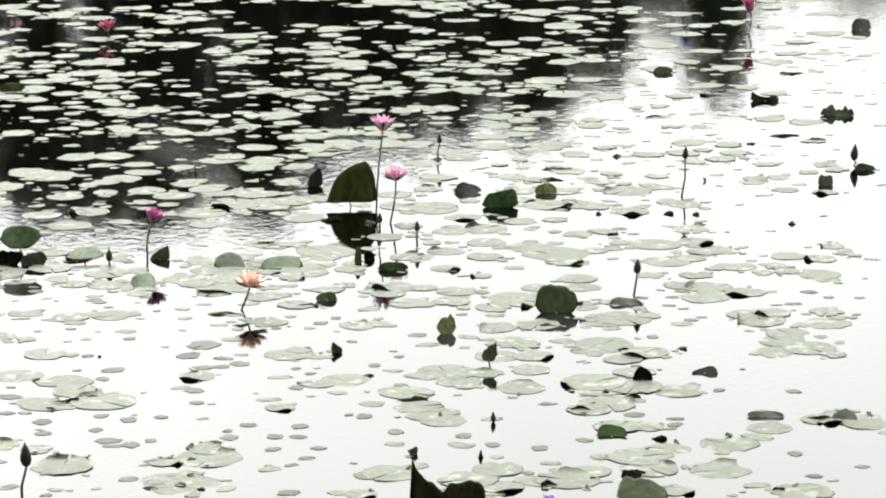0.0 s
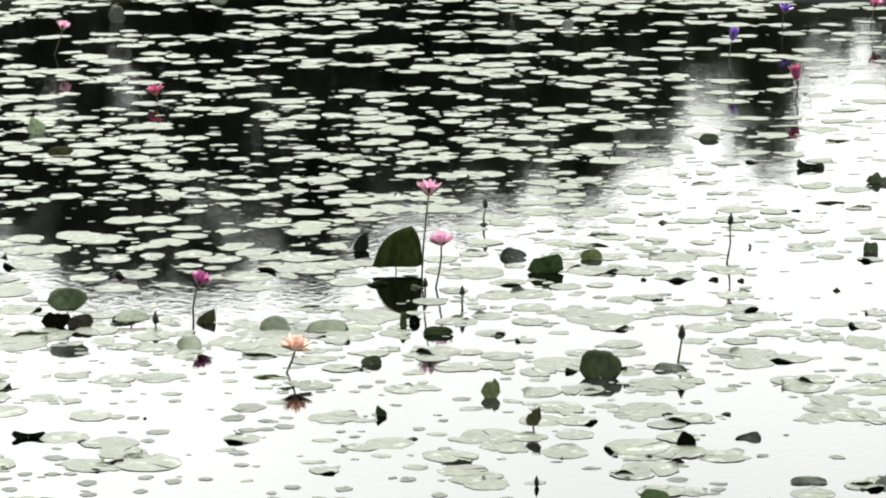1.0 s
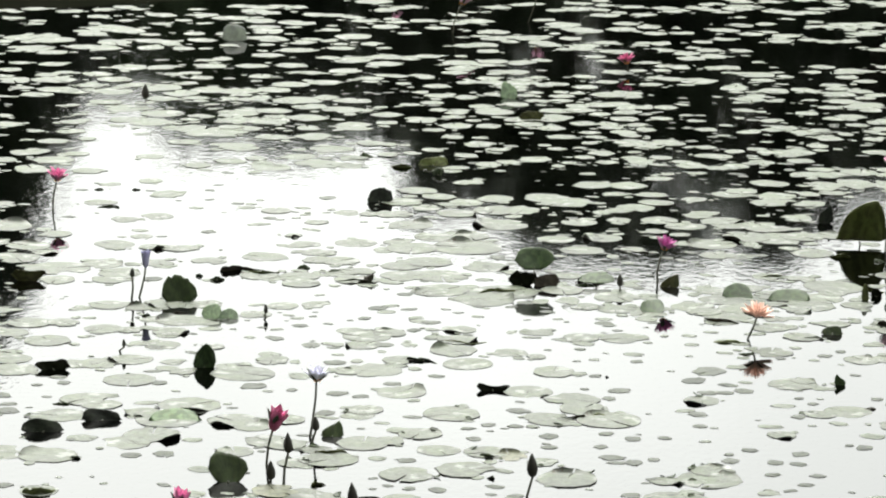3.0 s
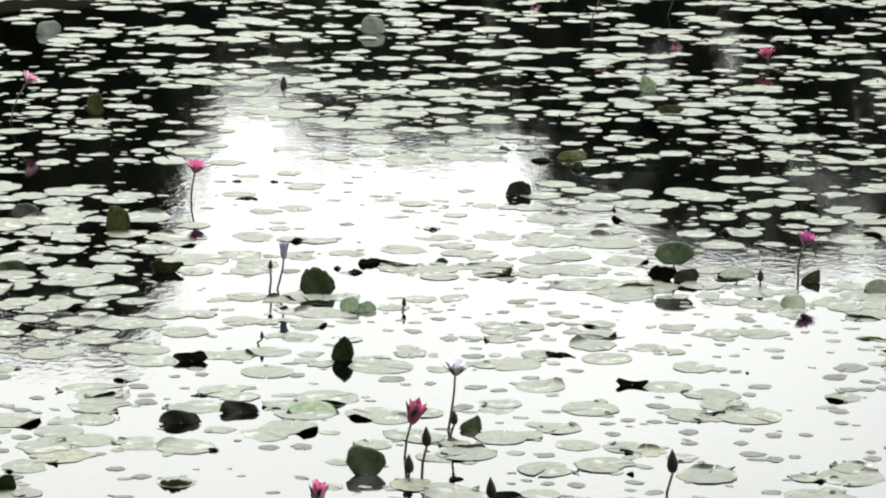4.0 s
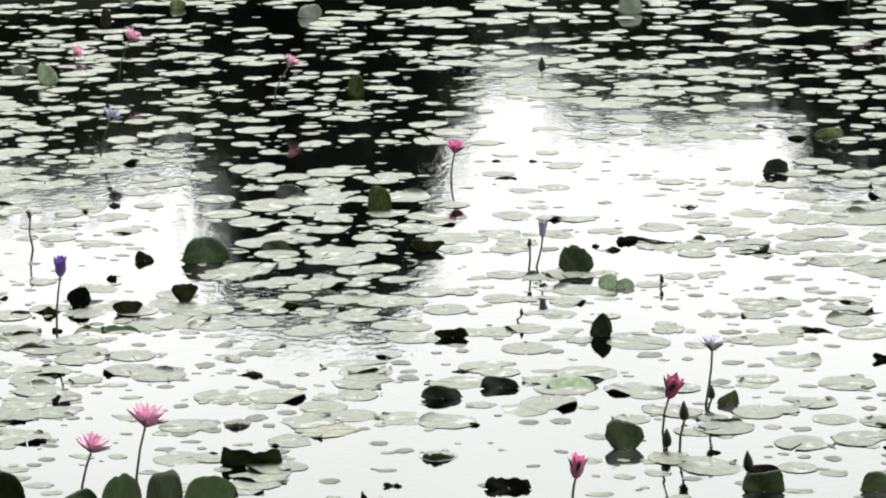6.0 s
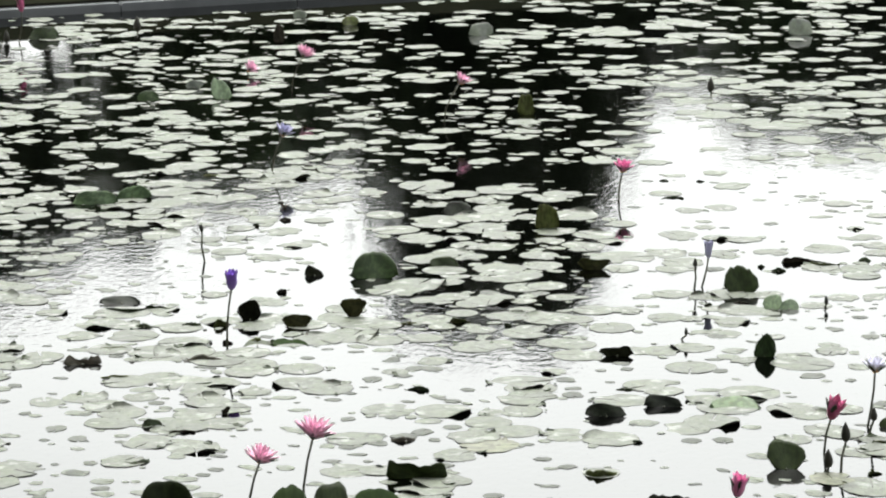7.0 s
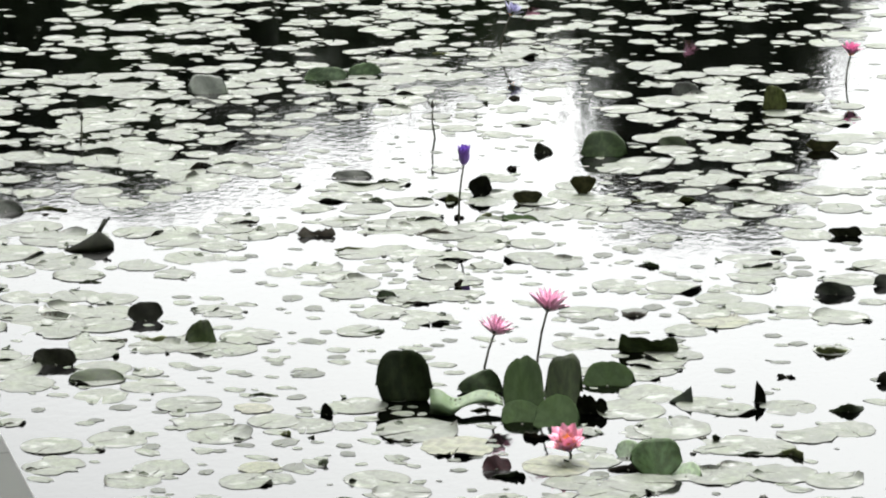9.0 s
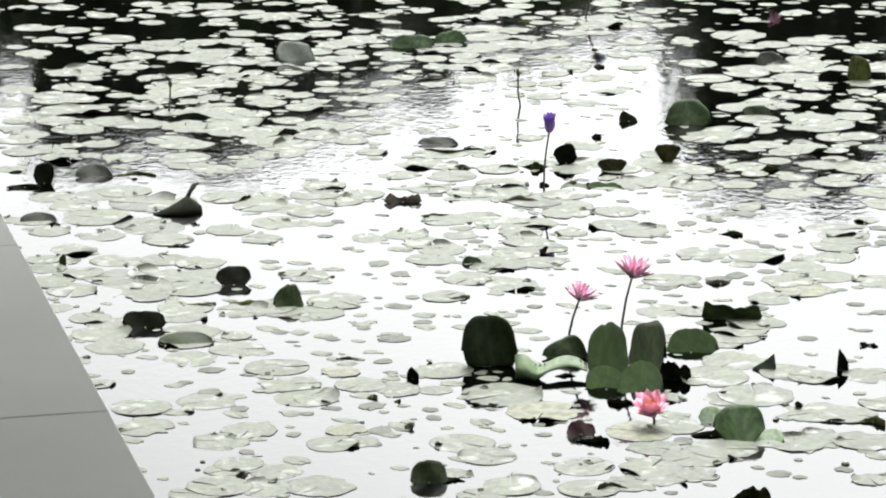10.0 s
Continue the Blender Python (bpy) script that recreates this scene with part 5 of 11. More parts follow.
far_pad(-6.53, 12.61, 0.097, 103)
far_pad(-0.82, 12.61, 0.105, 210)
far_pad(-1.36, 12.62, 0.074, 260)
far_pad(-7.49, 12.65, 0.087, 175)
far_pad(-4.20, 12.66, 0.111, 29)
far_pad(-7.10, 12.66, 0.099, 270)
far_pad(-3.74, 12.66, 0.088, 140)
far_pad(0.50, 12.67, 0.084, 247)
far_pad(-1.75, 12.67, 0.107, 186)
far_pad(-3.43, 12.69, 0.099, 270)
far_pad(-0.96, 12.71, 0.095, 54)
far_pad(-0.77, 12.71, 0.095, 252)
far_pad(-0.56, 12.71, 0.063, 199)
far_pad(0.77, 12.72, 0.053, 299)
far_pad(0.94, 12.72, 0.074, 151)
far_pad(1.40, 12.72, 0.074, 224)
far_pad(0.14, 12.73, 0.053, 120)
far_pad(-5.75, 12.74, 0.059, 138)
far_pad(-3.22, 12.75, 0.077, 15)
far_pad(-4.06, 12.75, 0.078, 230)
far_pad(-7.02, 12.76, 0.075, 159)
far_pad(-5.23, 12.78, 0.071, 351)
far_pad(-4.83, 12.78, 0.058, 9)
far_pad(1.28, 12.79, 0.063, 254)
far_pad(-6.65, 12.80, 0.110, 95)
far_pad(-1.94, 12.80, 0.108, 54)
far_pad(-6.54, 12.81, 0.105, 145)
far_pad(-0.52, 12.81, 0.095, 261)
far_pad(-6.12, 12.81, 0.072, 137)
far_pad(-1.70, 12.81, 0.127, 51)
far_pad(-4.18, 12.81, 0.089, 219)
far_pad(-6.41, 12.81, 0.061, 90)
far_pad(-1.26, 12.82, 0.086, 302)
far_pad(-2.49, 12.82, 0.098, 7)
far_pad(-5.45, 12.83, 0.095, 291)
far_pad(-3.81, 12.84, 0.100, 317)
far_pad(-0.82, 12.86, 0.117, 358)
far_pad(-0.35, 12.86, 0.075, 63)
far_pad(0.01, 12.86, 0.064, 224)
far_pad(1.10, 12.87, 0.074, 341)
far_pad(1.25, 12.87, 0.064, 244)
far_pad(-7.30, 12.87, 0.088, 27)
far_pad(-6.20, 12.88, 0.085, 250)
far_pad(-6.50, 12.89, 0.055, 14)
far_pad(-5.87, 12.89, 0.072, 74)
far_pad(-2.62, 12.90, 0.066, 111)
far_pad(-3.48, 12.90, 0.122, 30)
far_pad(-1.48, 12.90, 0.108, 284)
far_pad(-2.29, 12.93, 0.088, 9)
far_pad(-2.68, 12.94, 0.099, 285)
far_pad(-6.75, 12.95, 0.100, 161)
far_pad(-2.52, 12.95, 0.099, 205)
far_pad(-4.18, 12.95, 0.045, 138)
far_pad(-7.58, 12.96, 0.076, 330)
far_pad(-0.65, 12.96, 0.129, 160)
far_pad(-0.48, 12.96, 0.086, 300)
far_pad(0.46, 12.97, 0.086, 181)
far_pad(0.85, 12.97, 0.086, 74)
far_pad(-4.03, 12.97, 0.101, 210)
far_pad(-7.04, 12.97, 0.088, 281)
far_pad(1.43, 13.00, 0.064, 116)
far_pad(-6.23, 13.00, 0.085, 21)
far_pad(-6.56, 13.01, 0.061, 220)
far_pad(-5.71, 13.01, 0.072, 26)
far_pad(-0.91, 13.01, 0.065, 311)
far_pad(0.94, 13.02, 0.075, 343)
far_pad(-3.33, 13.03, 0.095, 114)
far_pad(-2.11, 13.04, 0.099, 23)
far_pad(-4.38, 13.04, 0.125, 206)
far_pad(-6.96, 13.04, 0.087, 309)
far_pad(-5.18, 13.05, 0.072, 257)
far_pad(-4.98, 13.05, 0.071, 146)
far_pad(1.31, 13.05, 0.086, 317)
far_pad(-7.08, 13.06, 0.087, 105)
far_pad(-0.14, 13.07, 0.065, 236)
far_pad(0.16, 13.07, 0.097, 126)
far_pad(-1.98, 13.07, 0.110, 288)
far_pad(-6.13, 13.08, 0.073, 124)
far_pad(-5.50, 13.08, 0.096, 101)
far_pad(-6.60, 13.08, 0.087, 262)
far_pad(-3.70, 13.08, 0.113, 302)
far_pad(-7.33, 13.09, 0.096, 354)
far_pad(-1.39, 13.09, 0.074, 121)
far_pad(-3.12, 13.09, 0.067, 302)
far_pad(-2.32, 13.09, 0.089, 164)
far_pad(0.43, 13.12, 0.119, 155)
far_pad(-3.85, 13.12, 0.068, 209)
far_pad(-5.95, 13.14, 0.085, 245)
far_pad(-6.35, 13.14, 0.074, 145)
far_pad(1.01, 13.15, 0.098, 193)
far_pad(-2.93, 13.17, 0.073, 354)
far_pad(-1.49, 13.17, 0.066, 62)
far_pad(0.01, 13.17, 0.065, 198)
far_pad(0.58, 13.17, 0.065, 3)
far_pad(-6.92, 13.17, 0.095, 271)
far_pad(-5.81, 13.18, 0.073, 311)
far_pad(-6.67, 13.18, 0.075, 353)
far_pad(-6.21, 13.19, 0.074, 234)
far_pad(-4.08, 13.20, 0.094, 311)
far_pad(-4.54, 13.20, 0.092, 225)
far_pad(-3.61, 13.20, 0.068, 173)
far_pad(-6.03, 13.21, 0.074, 311)
far_pad(-7.80, 13.21, 0.091, 151)
far_pad(-7.60, 13.21, 0.103, 245)
far_pad(1.50, 13.23, 0.055, 98)
far_pad(-6.78, 13.23, 0.102, 136)
far_pad(-5.16, 13.26, 0.073, 74)
far_pad(-2.42, 13.28, 0.101, 49)
far_pad(-1.83, 13.28, 0.100, 291)
far_pad(0.82, 13.28, 0.099, 145)
far_pad(-5.69, 13.29, 0.098, 94)
far_pad(-6.34, 13.29, 0.075, 336)
far_pad(-0.58, 13.30, 0.066, 338)
far_pad(-2.73, 13.30, 0.079, 163)
far_pad(-3.71, 13.32, 0.115, 159)
far_pad(-0.71, 13.33, 0.077, 100)
far_pad(0.17, 13.33, 0.077, 64)
far_pad(-2.07, 13.33, 0.124, 10)
far_pad(0.98, 13.33, 0.077, 116)
far_pad(-3.89, 13.34, 0.104, 11)
far_pad(-4.20, 13.34, 0.107, 285)
far_pad(-5.51, 13.35, 0.074, 261)
far_pad(-5.89, 13.36, 0.074, 161)
far_pad(-4.43, 13.38, 0.093, 150)
far_pad(-3.10, 13.40, 0.103, 178)
far_pad(-6.31, 13.40, 0.088, 166)
far_pad(-3.21, 13.40, 0.069, 225)
far_pad(-5.32, 13.41, 0.074, 240)
far_pad(-2.53, 13.43, 0.091, 314)
far_pad(-3.38, 13.43, 0.094, 149)
far_pad(-6.85, 13.43, 0.077, 157)
far_pad(-0.23, 13.44, 0.089, 143)
far_pad(-6.60, 13.45, 0.088, 91)
far_pad(-6.20, 13.47, 0.063, 131)
far_pad(-5.72, 13.49, 0.112, 254)
far_pad(-4.69, 13.50, 0.112, 314)
far_pad(-5.87, 13.51, 0.075, 358)
far_pad(-6.30, 13.51, 0.076, 87)
far_pad(0.64, 13.53, 0.067, 197)
far_pad(-7.36, 13.53, 0.065, 342)
far_pad(-4.31, 13.54, 0.118, 286)
far_pad(0.04, 13.55, 0.067, 21)
far_pad(-5.06, 13.56, 0.074, 53)
far_pad(-6.50, 13.57, 0.089, 199)
far_pad(0.98, 13.57, 0.078, 268)
far_pad(-3.67, 13.58, 0.093, 216)
far_pad(-2.62, 13.58, 0.069, 27)
far_pad(-2.18, 13.60, 0.126, 277)
far_pad(0.17, 13.60, 0.079, 51)
far_pad(-7.67, 13.62, 0.099, 336)
far_pad(-4.07, 13.63, 0.083, 324)
far_pad(-5.52, 13.65, 0.087, 112)
far_pad(-8.11, 13.66, 0.094, 230)
far_pad(-4.26, 13.66, 0.107, 253)
far_pad(-7.48, 13.66, 0.079, 2)
far_pad(-5.63, 13.66, 0.075, 11)
far_pad(-0.14, 13.66, 0.079, 291)
far_pad(-2.42, 13.66, 0.092, 11)
far_pad(-1.96, 13.66, 0.135, 175)
far_pad(-6.37, 13.67, 0.076, 83)
far_pad(-6.19, 13.70, 0.089, 121)
far_pad(-7.09, 13.70, 0.065, 259)
far_pad(-3.92, 13.71, 0.106, 247)
far_pad(-0.94, 13.71, 0.091, 111)
far_pad(-0.85, 13.71, 0.068, 28)
far_pad(-5.44, 13.72, 0.075, 153)
far_pad(-7.94, 13.73, 0.107, 8)
far_pad(0.31, 13.74, 0.068, 38)
far_pad(-7.29, 13.76, 0.052, 131)
far_pad(-5.78, 13.76, 0.101, 49)
far_pad(-4.61, 13.78, 0.060, 324)
far_pad(-4.29, 13.78, 0.098, 265)
far_pad(-6.62, 13.78, 0.077, 52)
far_pad(-4.99, 13.79, 0.075, 15)
far_pad(-5.63, 13.80, 0.076, 214)
far_pad(-0.56, 13.83, 0.103, 66)
far_pad(0.08, 13.83, 0.068, 10)
far_pad(-6.88, 13.85, 0.070, 274)
far_pad(-2.10, 13.87, 0.117, 198)
far_pad(-7.17, 13.87, 0.092, 248)
far_pad(-5.13, 13.89, 0.101, 139)
far_pad(-7.45, 13.89, 0.119, 333)
far_pad(-1.62, 13.90, 0.093, 30)
far_pad(-6.96, 13.90, 0.070, 355)
far_pad(0.77, 13.92, 0.092, 76)
far_pad(-5.93, 13.93, 0.090, 196)
far_pad(-6.86, 13.94, 0.082, 15)
far_pad(-4.40, 13.94, 0.087, 265)
far_pad(-0.98, 13.94, 0.104, 18)
far_pad(-7.05, 13.96, 0.071, 176)
far_pad(-3.47, 13.96, 0.060, 301)
far_pad(-7.61, 13.97, 0.094, 271)
far_pad(-1.44, 13.98, 0.093, 125)
far_pad(-5.47, 14.00, 0.076, 15)
far_pad(-7.46, 14.03, 0.081, 209)
far_pad(-7.28, 14.04, 0.094, 265)
far_pad(-5.35, 14.04, 0.076, 54)
far_pad(-4.12, 14.06, 0.073, 127)
far_pad(-4.52, 14.06, 0.098, 115)
far_pad(-3.35, 14.06, 0.084, 306)
far_pad(-0.15, 14.07, 0.104, 174)
far_pad(-0.01, 14.07, 0.093, 149)
far_pad(0.43, 14.07, 0.104, 34)
far_pad(0.57, 14.07, 0.093, 116)
far_pad(0.99, 14.07, 0.070, 267)
far_pad(-2.66, 14.07, 0.065, 61)
far_pad(-2.26, 14.09, 0.107, 234)
far_pad(-6.48, 14.09, 0.071, 153)
far_pad(-6.14, 14.09, 0.082, 275)
far_pad(-6.83, 14.11, 0.047, 131)
far_pad(-0.85, 14.12, 0.128, 93)
far_pad(-0.71, 14.12, 0.116, 23)
far_pad(0.94, 14.13, 0.081, 121)
far_pad(-6.73, 14.14, 0.047, 349)
far_pad(-5.44, 14.16, 0.077, 86)
far_pad(-1.23, 14.17, 0.070, 308)
far_pad(-4.09, 14.18, 0.095, 329)
far_pad(-0.62, 14.18, 0.105, 321)
far_pad(-1.89, 14.18, 0.107, 159)
far_pad(-6.09, 14.18, 0.059, 264)
far_pad(0.32, 14.19, 0.070, 53)
far_pad(-4.39, 14.19, 0.110, 360)
far_pad(-7.04, 14.20, 0.084, 22)
far_pad(-6.78, 14.20, 0.059, 78)
far_pad(-5.99, 14.22, 0.094, 327)
far_pad(-4.74, 14.23, 0.124, 263)
far_pad(-6.43, 14.23, 0.071, 141)
far_pad(-4.28, 14.25, 0.055, 27)
far_pad(-5.41, 14.28, 0.093, 142)
far_pad(-5.77, 14.29, 0.070, 7)
far_pad(-5.27, 14.29, 0.077, 124)
far_pad(-2.88, 14.29, 0.079, 100)
far_pad(-6.34, 14.29, 0.071, 107)
far_pad(-1.57, 14.30, 0.095, 115)
far_pad(-2.57, 14.31, 0.072, 99)
far_pad(-0.20, 14.31, 0.071, 73)
far_pad(1.59, 14.31, 0.071, 155)
far_pad(-3.66, 14.32, 0.074, 179)
far_pad(-2.37, 14.32, 0.096, 340)
far_pad(-5.62, 14.34, 0.059, 20)
far_pad(-5.13, 14.34, 0.077, 78)
far_pad(-7.42, 14.37, 0.122, 210)
far_pad(-6.92, 14.37, 0.060, 148)
far_pad(-0.93, 14.37, 0.107, 174)
far_pad(-0.77, 14.37, 0.107, 132)
far_pad(0.49, 14.37, 0.095, 326)
far_pad(0.77, 14.37, 0.095, 230)
far_pad(1.43, 14.37, 0.071, 356)
far_pad(-7.22, 14.38, 0.109, 299)
far_pad(-5.95, 14.39, 0.106, 260)
far_pad(-2.11, 14.39, 0.121, 167)
far_pad(-5.48, 14.41, 0.094, 187)
far_pad(-7.85, 14.42, 0.069, 220)
far_pad(-1.24, 14.42, 0.072, 328)
far_pad(-0.06, 14.43, 0.083, 312)
far_pad(-7.07, 14.43, 0.073, 283)
far_pad(0.92, 14.44, 0.059, 127)
far_pad(-7.64, 14.44, 0.109, 43)
far_pad(-5.75, 14.45, 0.059, 276)
far_pad(-1.96, 14.50, 0.121, 260)
far_pad(-1.84, 14.53, 0.097, 258)
far_pad(-1.50, 14.54, 0.072, 285)
far_pad(-6.99, 14.54, 0.108, 324)
far_pad(-1.09, 14.55, 0.060, 39)
far_pad(-6.68, 14.56, 0.073, 320)
far_pad(-3.42, 14.57, 0.097, 49)
far_pad(-0.66, 14.58, 0.099, 288)
far_pad(-5.94, 14.58, 0.072, 130)
far_pad(-2.37, 14.60, 0.123, 205)
far_pad(-7.32, 14.60, 0.110, 275)
far_pad(-6.18, 14.60, 0.084, 257)
far_pad(-5.50, 14.61, 0.083, 277)
far_pad(-1.07, 14.62, 0.072, 63)
far_pad(0.40, 14.62, 0.072, 116)
far_pad(1.43, 14.65, 0.060, 271)
far_pad(-7.15, 14.66, 0.098, 249)
far_pad(-2.10, 14.67, 0.098, 287)
far_pad(-5.30, 14.68, 0.083, 105)
far_pad(-7.36, 14.68, 0.086, 58)
far_pad(-6.28, 14.68, 0.094, 187)
far_pad(-0.01, 14.69, 0.097, 359)
far_pad(0.30, 14.69, 0.073, 66)
far_pad(0.91, 14.69, 0.072, 131)
far_pad(-1.37, 14.70, 0.097, 193)
far_pad(-6.02, 14.72, 0.085, 97)
far_pad(-7.90, 14.72, 0.098, 79)
far_pad(-6.71, 14.73, 0.081, 221)
far_pad(-6.62, 14.75, 0.061, 51)
far_pad(-1.68, 14.75, 0.117, 231)
far_pad(0.72, 14.75, 0.073, 292)
far_pad(-3.73, 14.76, 0.063, 210)
far_pad(-1.99, 14.77, 0.086, 74)
far_pad(-2.24, 14.77, 0.111, 317)
far_pad(-5.59, 14.79, 0.096, 318)
far_pad(-6.73, 14.80, 0.074, 87)
far_pad(-6.20, 14.80, 0.073, 332)
far_pad(-4.97, 14.80, 0.099, 343)
far_pad(-5.91, 14.80, 0.048, 337)
far_pad(-6.48, 14.81, 0.081, 247)
far_pad(-1.29, 14.82, 0.110, 352)
far_pad(0.53, 14.82, 0.097, 101)
far_pad(1.69, 14.82, 0.073, 254)
far_pad(-1.77, 14.83, 0.117, 295)
far_pad(-6.52, 14.86, 0.074, 12)
far_pad(-7.49, 14.87, 0.050, 111)
far_pad(-6.21, 14.87, 0.081, 31)
far_pad(-7.73, 14.87, 0.098, 282)
far_pad(-3.57, 14.88, 0.063, 114)
far_pad(-2.36, 14.88, 0.112, 136)
far_pad(-4.68, 14.88, 0.088, 275)
far_pad(-7.06, 14.92, 0.069, 176)
far_pad(-6.34, 14.92, 0.049, 141)
far_pad(-0.80, 14.92, 0.086, 250)
far_pad(-0.65, 14.92, 0.074, 197)
far_pad(-7.26, 14.92, 0.125, 193)
far_pad(-5.50, 14.94, 0.085, 117)
far_pad(-1.14, 14.95, 0.062, 53)
far_pad(1.41, 14.95, 0.074, 39)
far_pad(1.66, 14.96, 0.074, 64)
far_pad(-6.47, 14.96, 0.062, 359)
far_pad(-4.36, 14.99, 0.089, 166)
far_pad(-6.65, 15.00, 0.055, 213)
far_pad(-7.06, 15.00, 0.063, 256)
far_pad(-6.08, 15.00, 0.074, 66)
far_pad(-1.33, 15.02, 0.099, 353)
far_pad(-0.09, 15.02, 0.099, 174)
far_pad(-5.45, 15.04, 0.073, 312)
far_pad(-4.86, 15.04, 0.067, 34)
far_pad(-5.27, 15.04, 0.056, 357)
far_pad(-6.17, 15.05, 0.095, 336)
far_pad(-4.17, 15.07, 0.103, 118)
far_pad(0.34, 15.09, 0.050, 145)
far_pad(-7.71, 15.10, 0.128, 290)
far_pad(-6.32, 15.10, 0.074, 7)
far_pad(-8.07, 15.11, 0.079, 275)
far_pad(-0.78, 15.11, 0.099, 353)
far_pad(-6.90, 15.12, 0.063, 80)
far_pad(-5.40, 15.14, 0.073, 81)
far_pad(-6.19, 15.14, 0.074, 94)
far_pad(-7.40, 15.14, 0.114, 11)
far_pad(-6.36, 15.16, 0.083, 221)
far_pad(-0.64, 15.18, 0.085, 140)
far_pad(-7.57, 15.18, 0.085, 35)
far_pad(-0.94, 15.19, 0.090, 276)
far_pad(-5.05, 15.20, 0.102, 53)
far_pad(0.91, 15.20, 0.100, 140)
far_pad(-6.01, 15.20, 0.062, 55)
far_pad(-1.61, 15.20, 0.091, 77)
far_pad(-6.43, 15.20, 0.075, 92)
far_pad(0.59, 15.22, 0.088, 129)
far_pad(1.06, 15.23, 0.100, 133)
far_pad(-1.46, 15.23, 0.091, 324)
far_pad(1.29, 15.23, 0.088, 237)
far_pad(-7.29, 15.23, 0.076, 323)
far_pad(-7.54, 15.24, 0.077, 211)
far_pad(-4.35, 15.26, 0.092, 302)
far_pad(-6.60, 15.27, 0.088, 28)
far_pad(-6.88, 15.27, 0.089, 160)
far_pad(0.01, 15.29, 0.075, 82)
far_pad(-6.52, 15.30, 0.075, 295)
far_pad(-5.69, 15.30, 0.087, 138)
far_pad(-6.00, 15.30, 0.069, 345)
far_pad(-6.11, 15.31, 0.062, 113)
far_pad(-4.13, 15.32, 0.105, 168)
far_pad(-4.84, 15.32, 0.068, 66)
far_pad(-7.29, 15.33, 0.100, 72)
far_pad(-5.98, 15.35, 0.075, 15)
far_pad(-3.12, 15.35, 0.117, 26)
far_pad(-7.47, 15.36, 0.116, 128)
far_pad(0.72, 15.37, 0.076, 356)
far_pad(-7.73, 15.37, 0.065, 18)
far_pad(-6.38, 15.40, 0.063, 62)
far_pad(-5.61, 15.41, 0.075, 30)
far_pad(-6.72, 15.41, 0.076, 338)
far_pad(-6.80, 15.43, 0.084, 337)
far_pad(-0.57, 15.43, 0.089, 176)
far_pad(-6.95, 15.43, 0.064, 313)
far_pad(0.47, 15.44, 0.114, 342)
far_pad(1.28, 15.44, 0.089, 82)
far_pad(-5.13, 15.44, 0.057, 205)
far_pad(-7.27, 15.44, 0.085, 309)
far_pad(-2.77, 15.45, 0.078, 350)
far_pad(-3.33, 15.46, 0.078, 155)
far_pad(-8.02, 15.47, 0.116, 120)
far_pad(-0.42, 15.48, 0.089, 43)
far_pad(-6.51, 15.48, 0.076, 32)
far_pad(-2.91, 15.49, 0.117, 340)
far_pad(-4.07, 15.50, 0.079, 5)
far_pad(-7.32, 15.50, 0.090, 17)
far_pad(-4.29, 15.50, 0.106, 73)
far_pad(-2.28, 15.50, 0.091, 195)
far_pad(-0.27, 15.50, 0.115, 7)
far_pad(-5.37, 15.51, 0.069, 185)
far_pad(1.11, 15.51, 0.089, 208)
far_pad(1.67, 15.51, 0.076, 347)
far_pad(-3.72, 15.51, 0.079, 172)
far_pad(-8.27, 15.52, 0.081, 205)
far_pad(-7.39, 15.54, 0.086, 333)
far_pad(-7.75, 15.55, 0.078, 290)
far_pad(-7.87, 15.56, 0.102, 55)
far_pad(-5.88, 15.56, 0.063, 112)
far_pad(-3.23, 15.56, 0.079, 269)
far_pad(-7.07, 15.58, 0.077, 113)
far_pad(-6.19, 15.59, 0.076, 285)
far_pad(-7.43, 15.60, 0.078, 294)
far_pad(-6.71, 15.60, 0.090, 251)
far_pad(-2.14, 15.62, 0.091, 287)
far_pad(-6.47, 15.62, 0.077, 212)
far_pad(-7.62, 15.64, 0.087, 342)
far_pad(-3.04, 15.65, 0.105, 18)
far_pad(0.22, 15.65, 0.090, 355)
far_pad(-4.89, 15.66, 0.093, 38)
far_pad(-5.11, 15.66, 0.093, 25)
far_pad(-7.09, 15.67, 0.086, 342)
far_pad(-5.62, 15.68, 0.076, 224)
far_pad(-0.19, 15.68, 0.090, 117)
far_pad(-2.78, 15.68, 0.079, 326)
far_pad(-7.03, 15.69, 0.078, 324)
far_pad(-0.86, 15.69, 0.052, 222)
far_pad(-6.55, 15.70, 0.085, 7)
far_pad(-8.37, 15.70, 0.089, 251)
far_pad(-6.66, 15.71, 0.077, 95)
far_pad(-6.05, 15.72, 0.077, 86)
far_pad(-0.58, 15.72, 0.103, 336)
far_pad(0.35, 15.73, 0.077, 36)
far_pad(-6.12, 15.74, 0.064, 53)
far_pad(-4.71, 15.74, 0.081, 13)
far_pad(-7.62, 15.75, 0.079, 143)
far_pad(-1.10, 15.77, 0.058, 111)
far_pad(-8.25, 15.79, 0.089, 199)
far_pad(-7.49, 15.79, 0.073, 338)
far_pad(-1.21, 15.80, 0.078, 134)
far_pad(-1.61, 15.80, 0.078, 203)
far_pad(-0.43, 15.80, 0.104, 90)
far_pad(-2.64, 15.80, 0.079, 89)
far_pad(-7.39, 15.80, 0.079, 322)
far_pad(-4.26, 15.81, 0.108, 186)
far_pad(-4.60, 15.82, 0.064, 199)
far_pad(-6.62, 15.82, 0.078, 189)
far_pad(-7.22, 15.83, 0.058, 351)
far_pad(-1.95, 15.83, 0.092, 70)
far_pad(-5.00, 15.83, 0.082, 68)
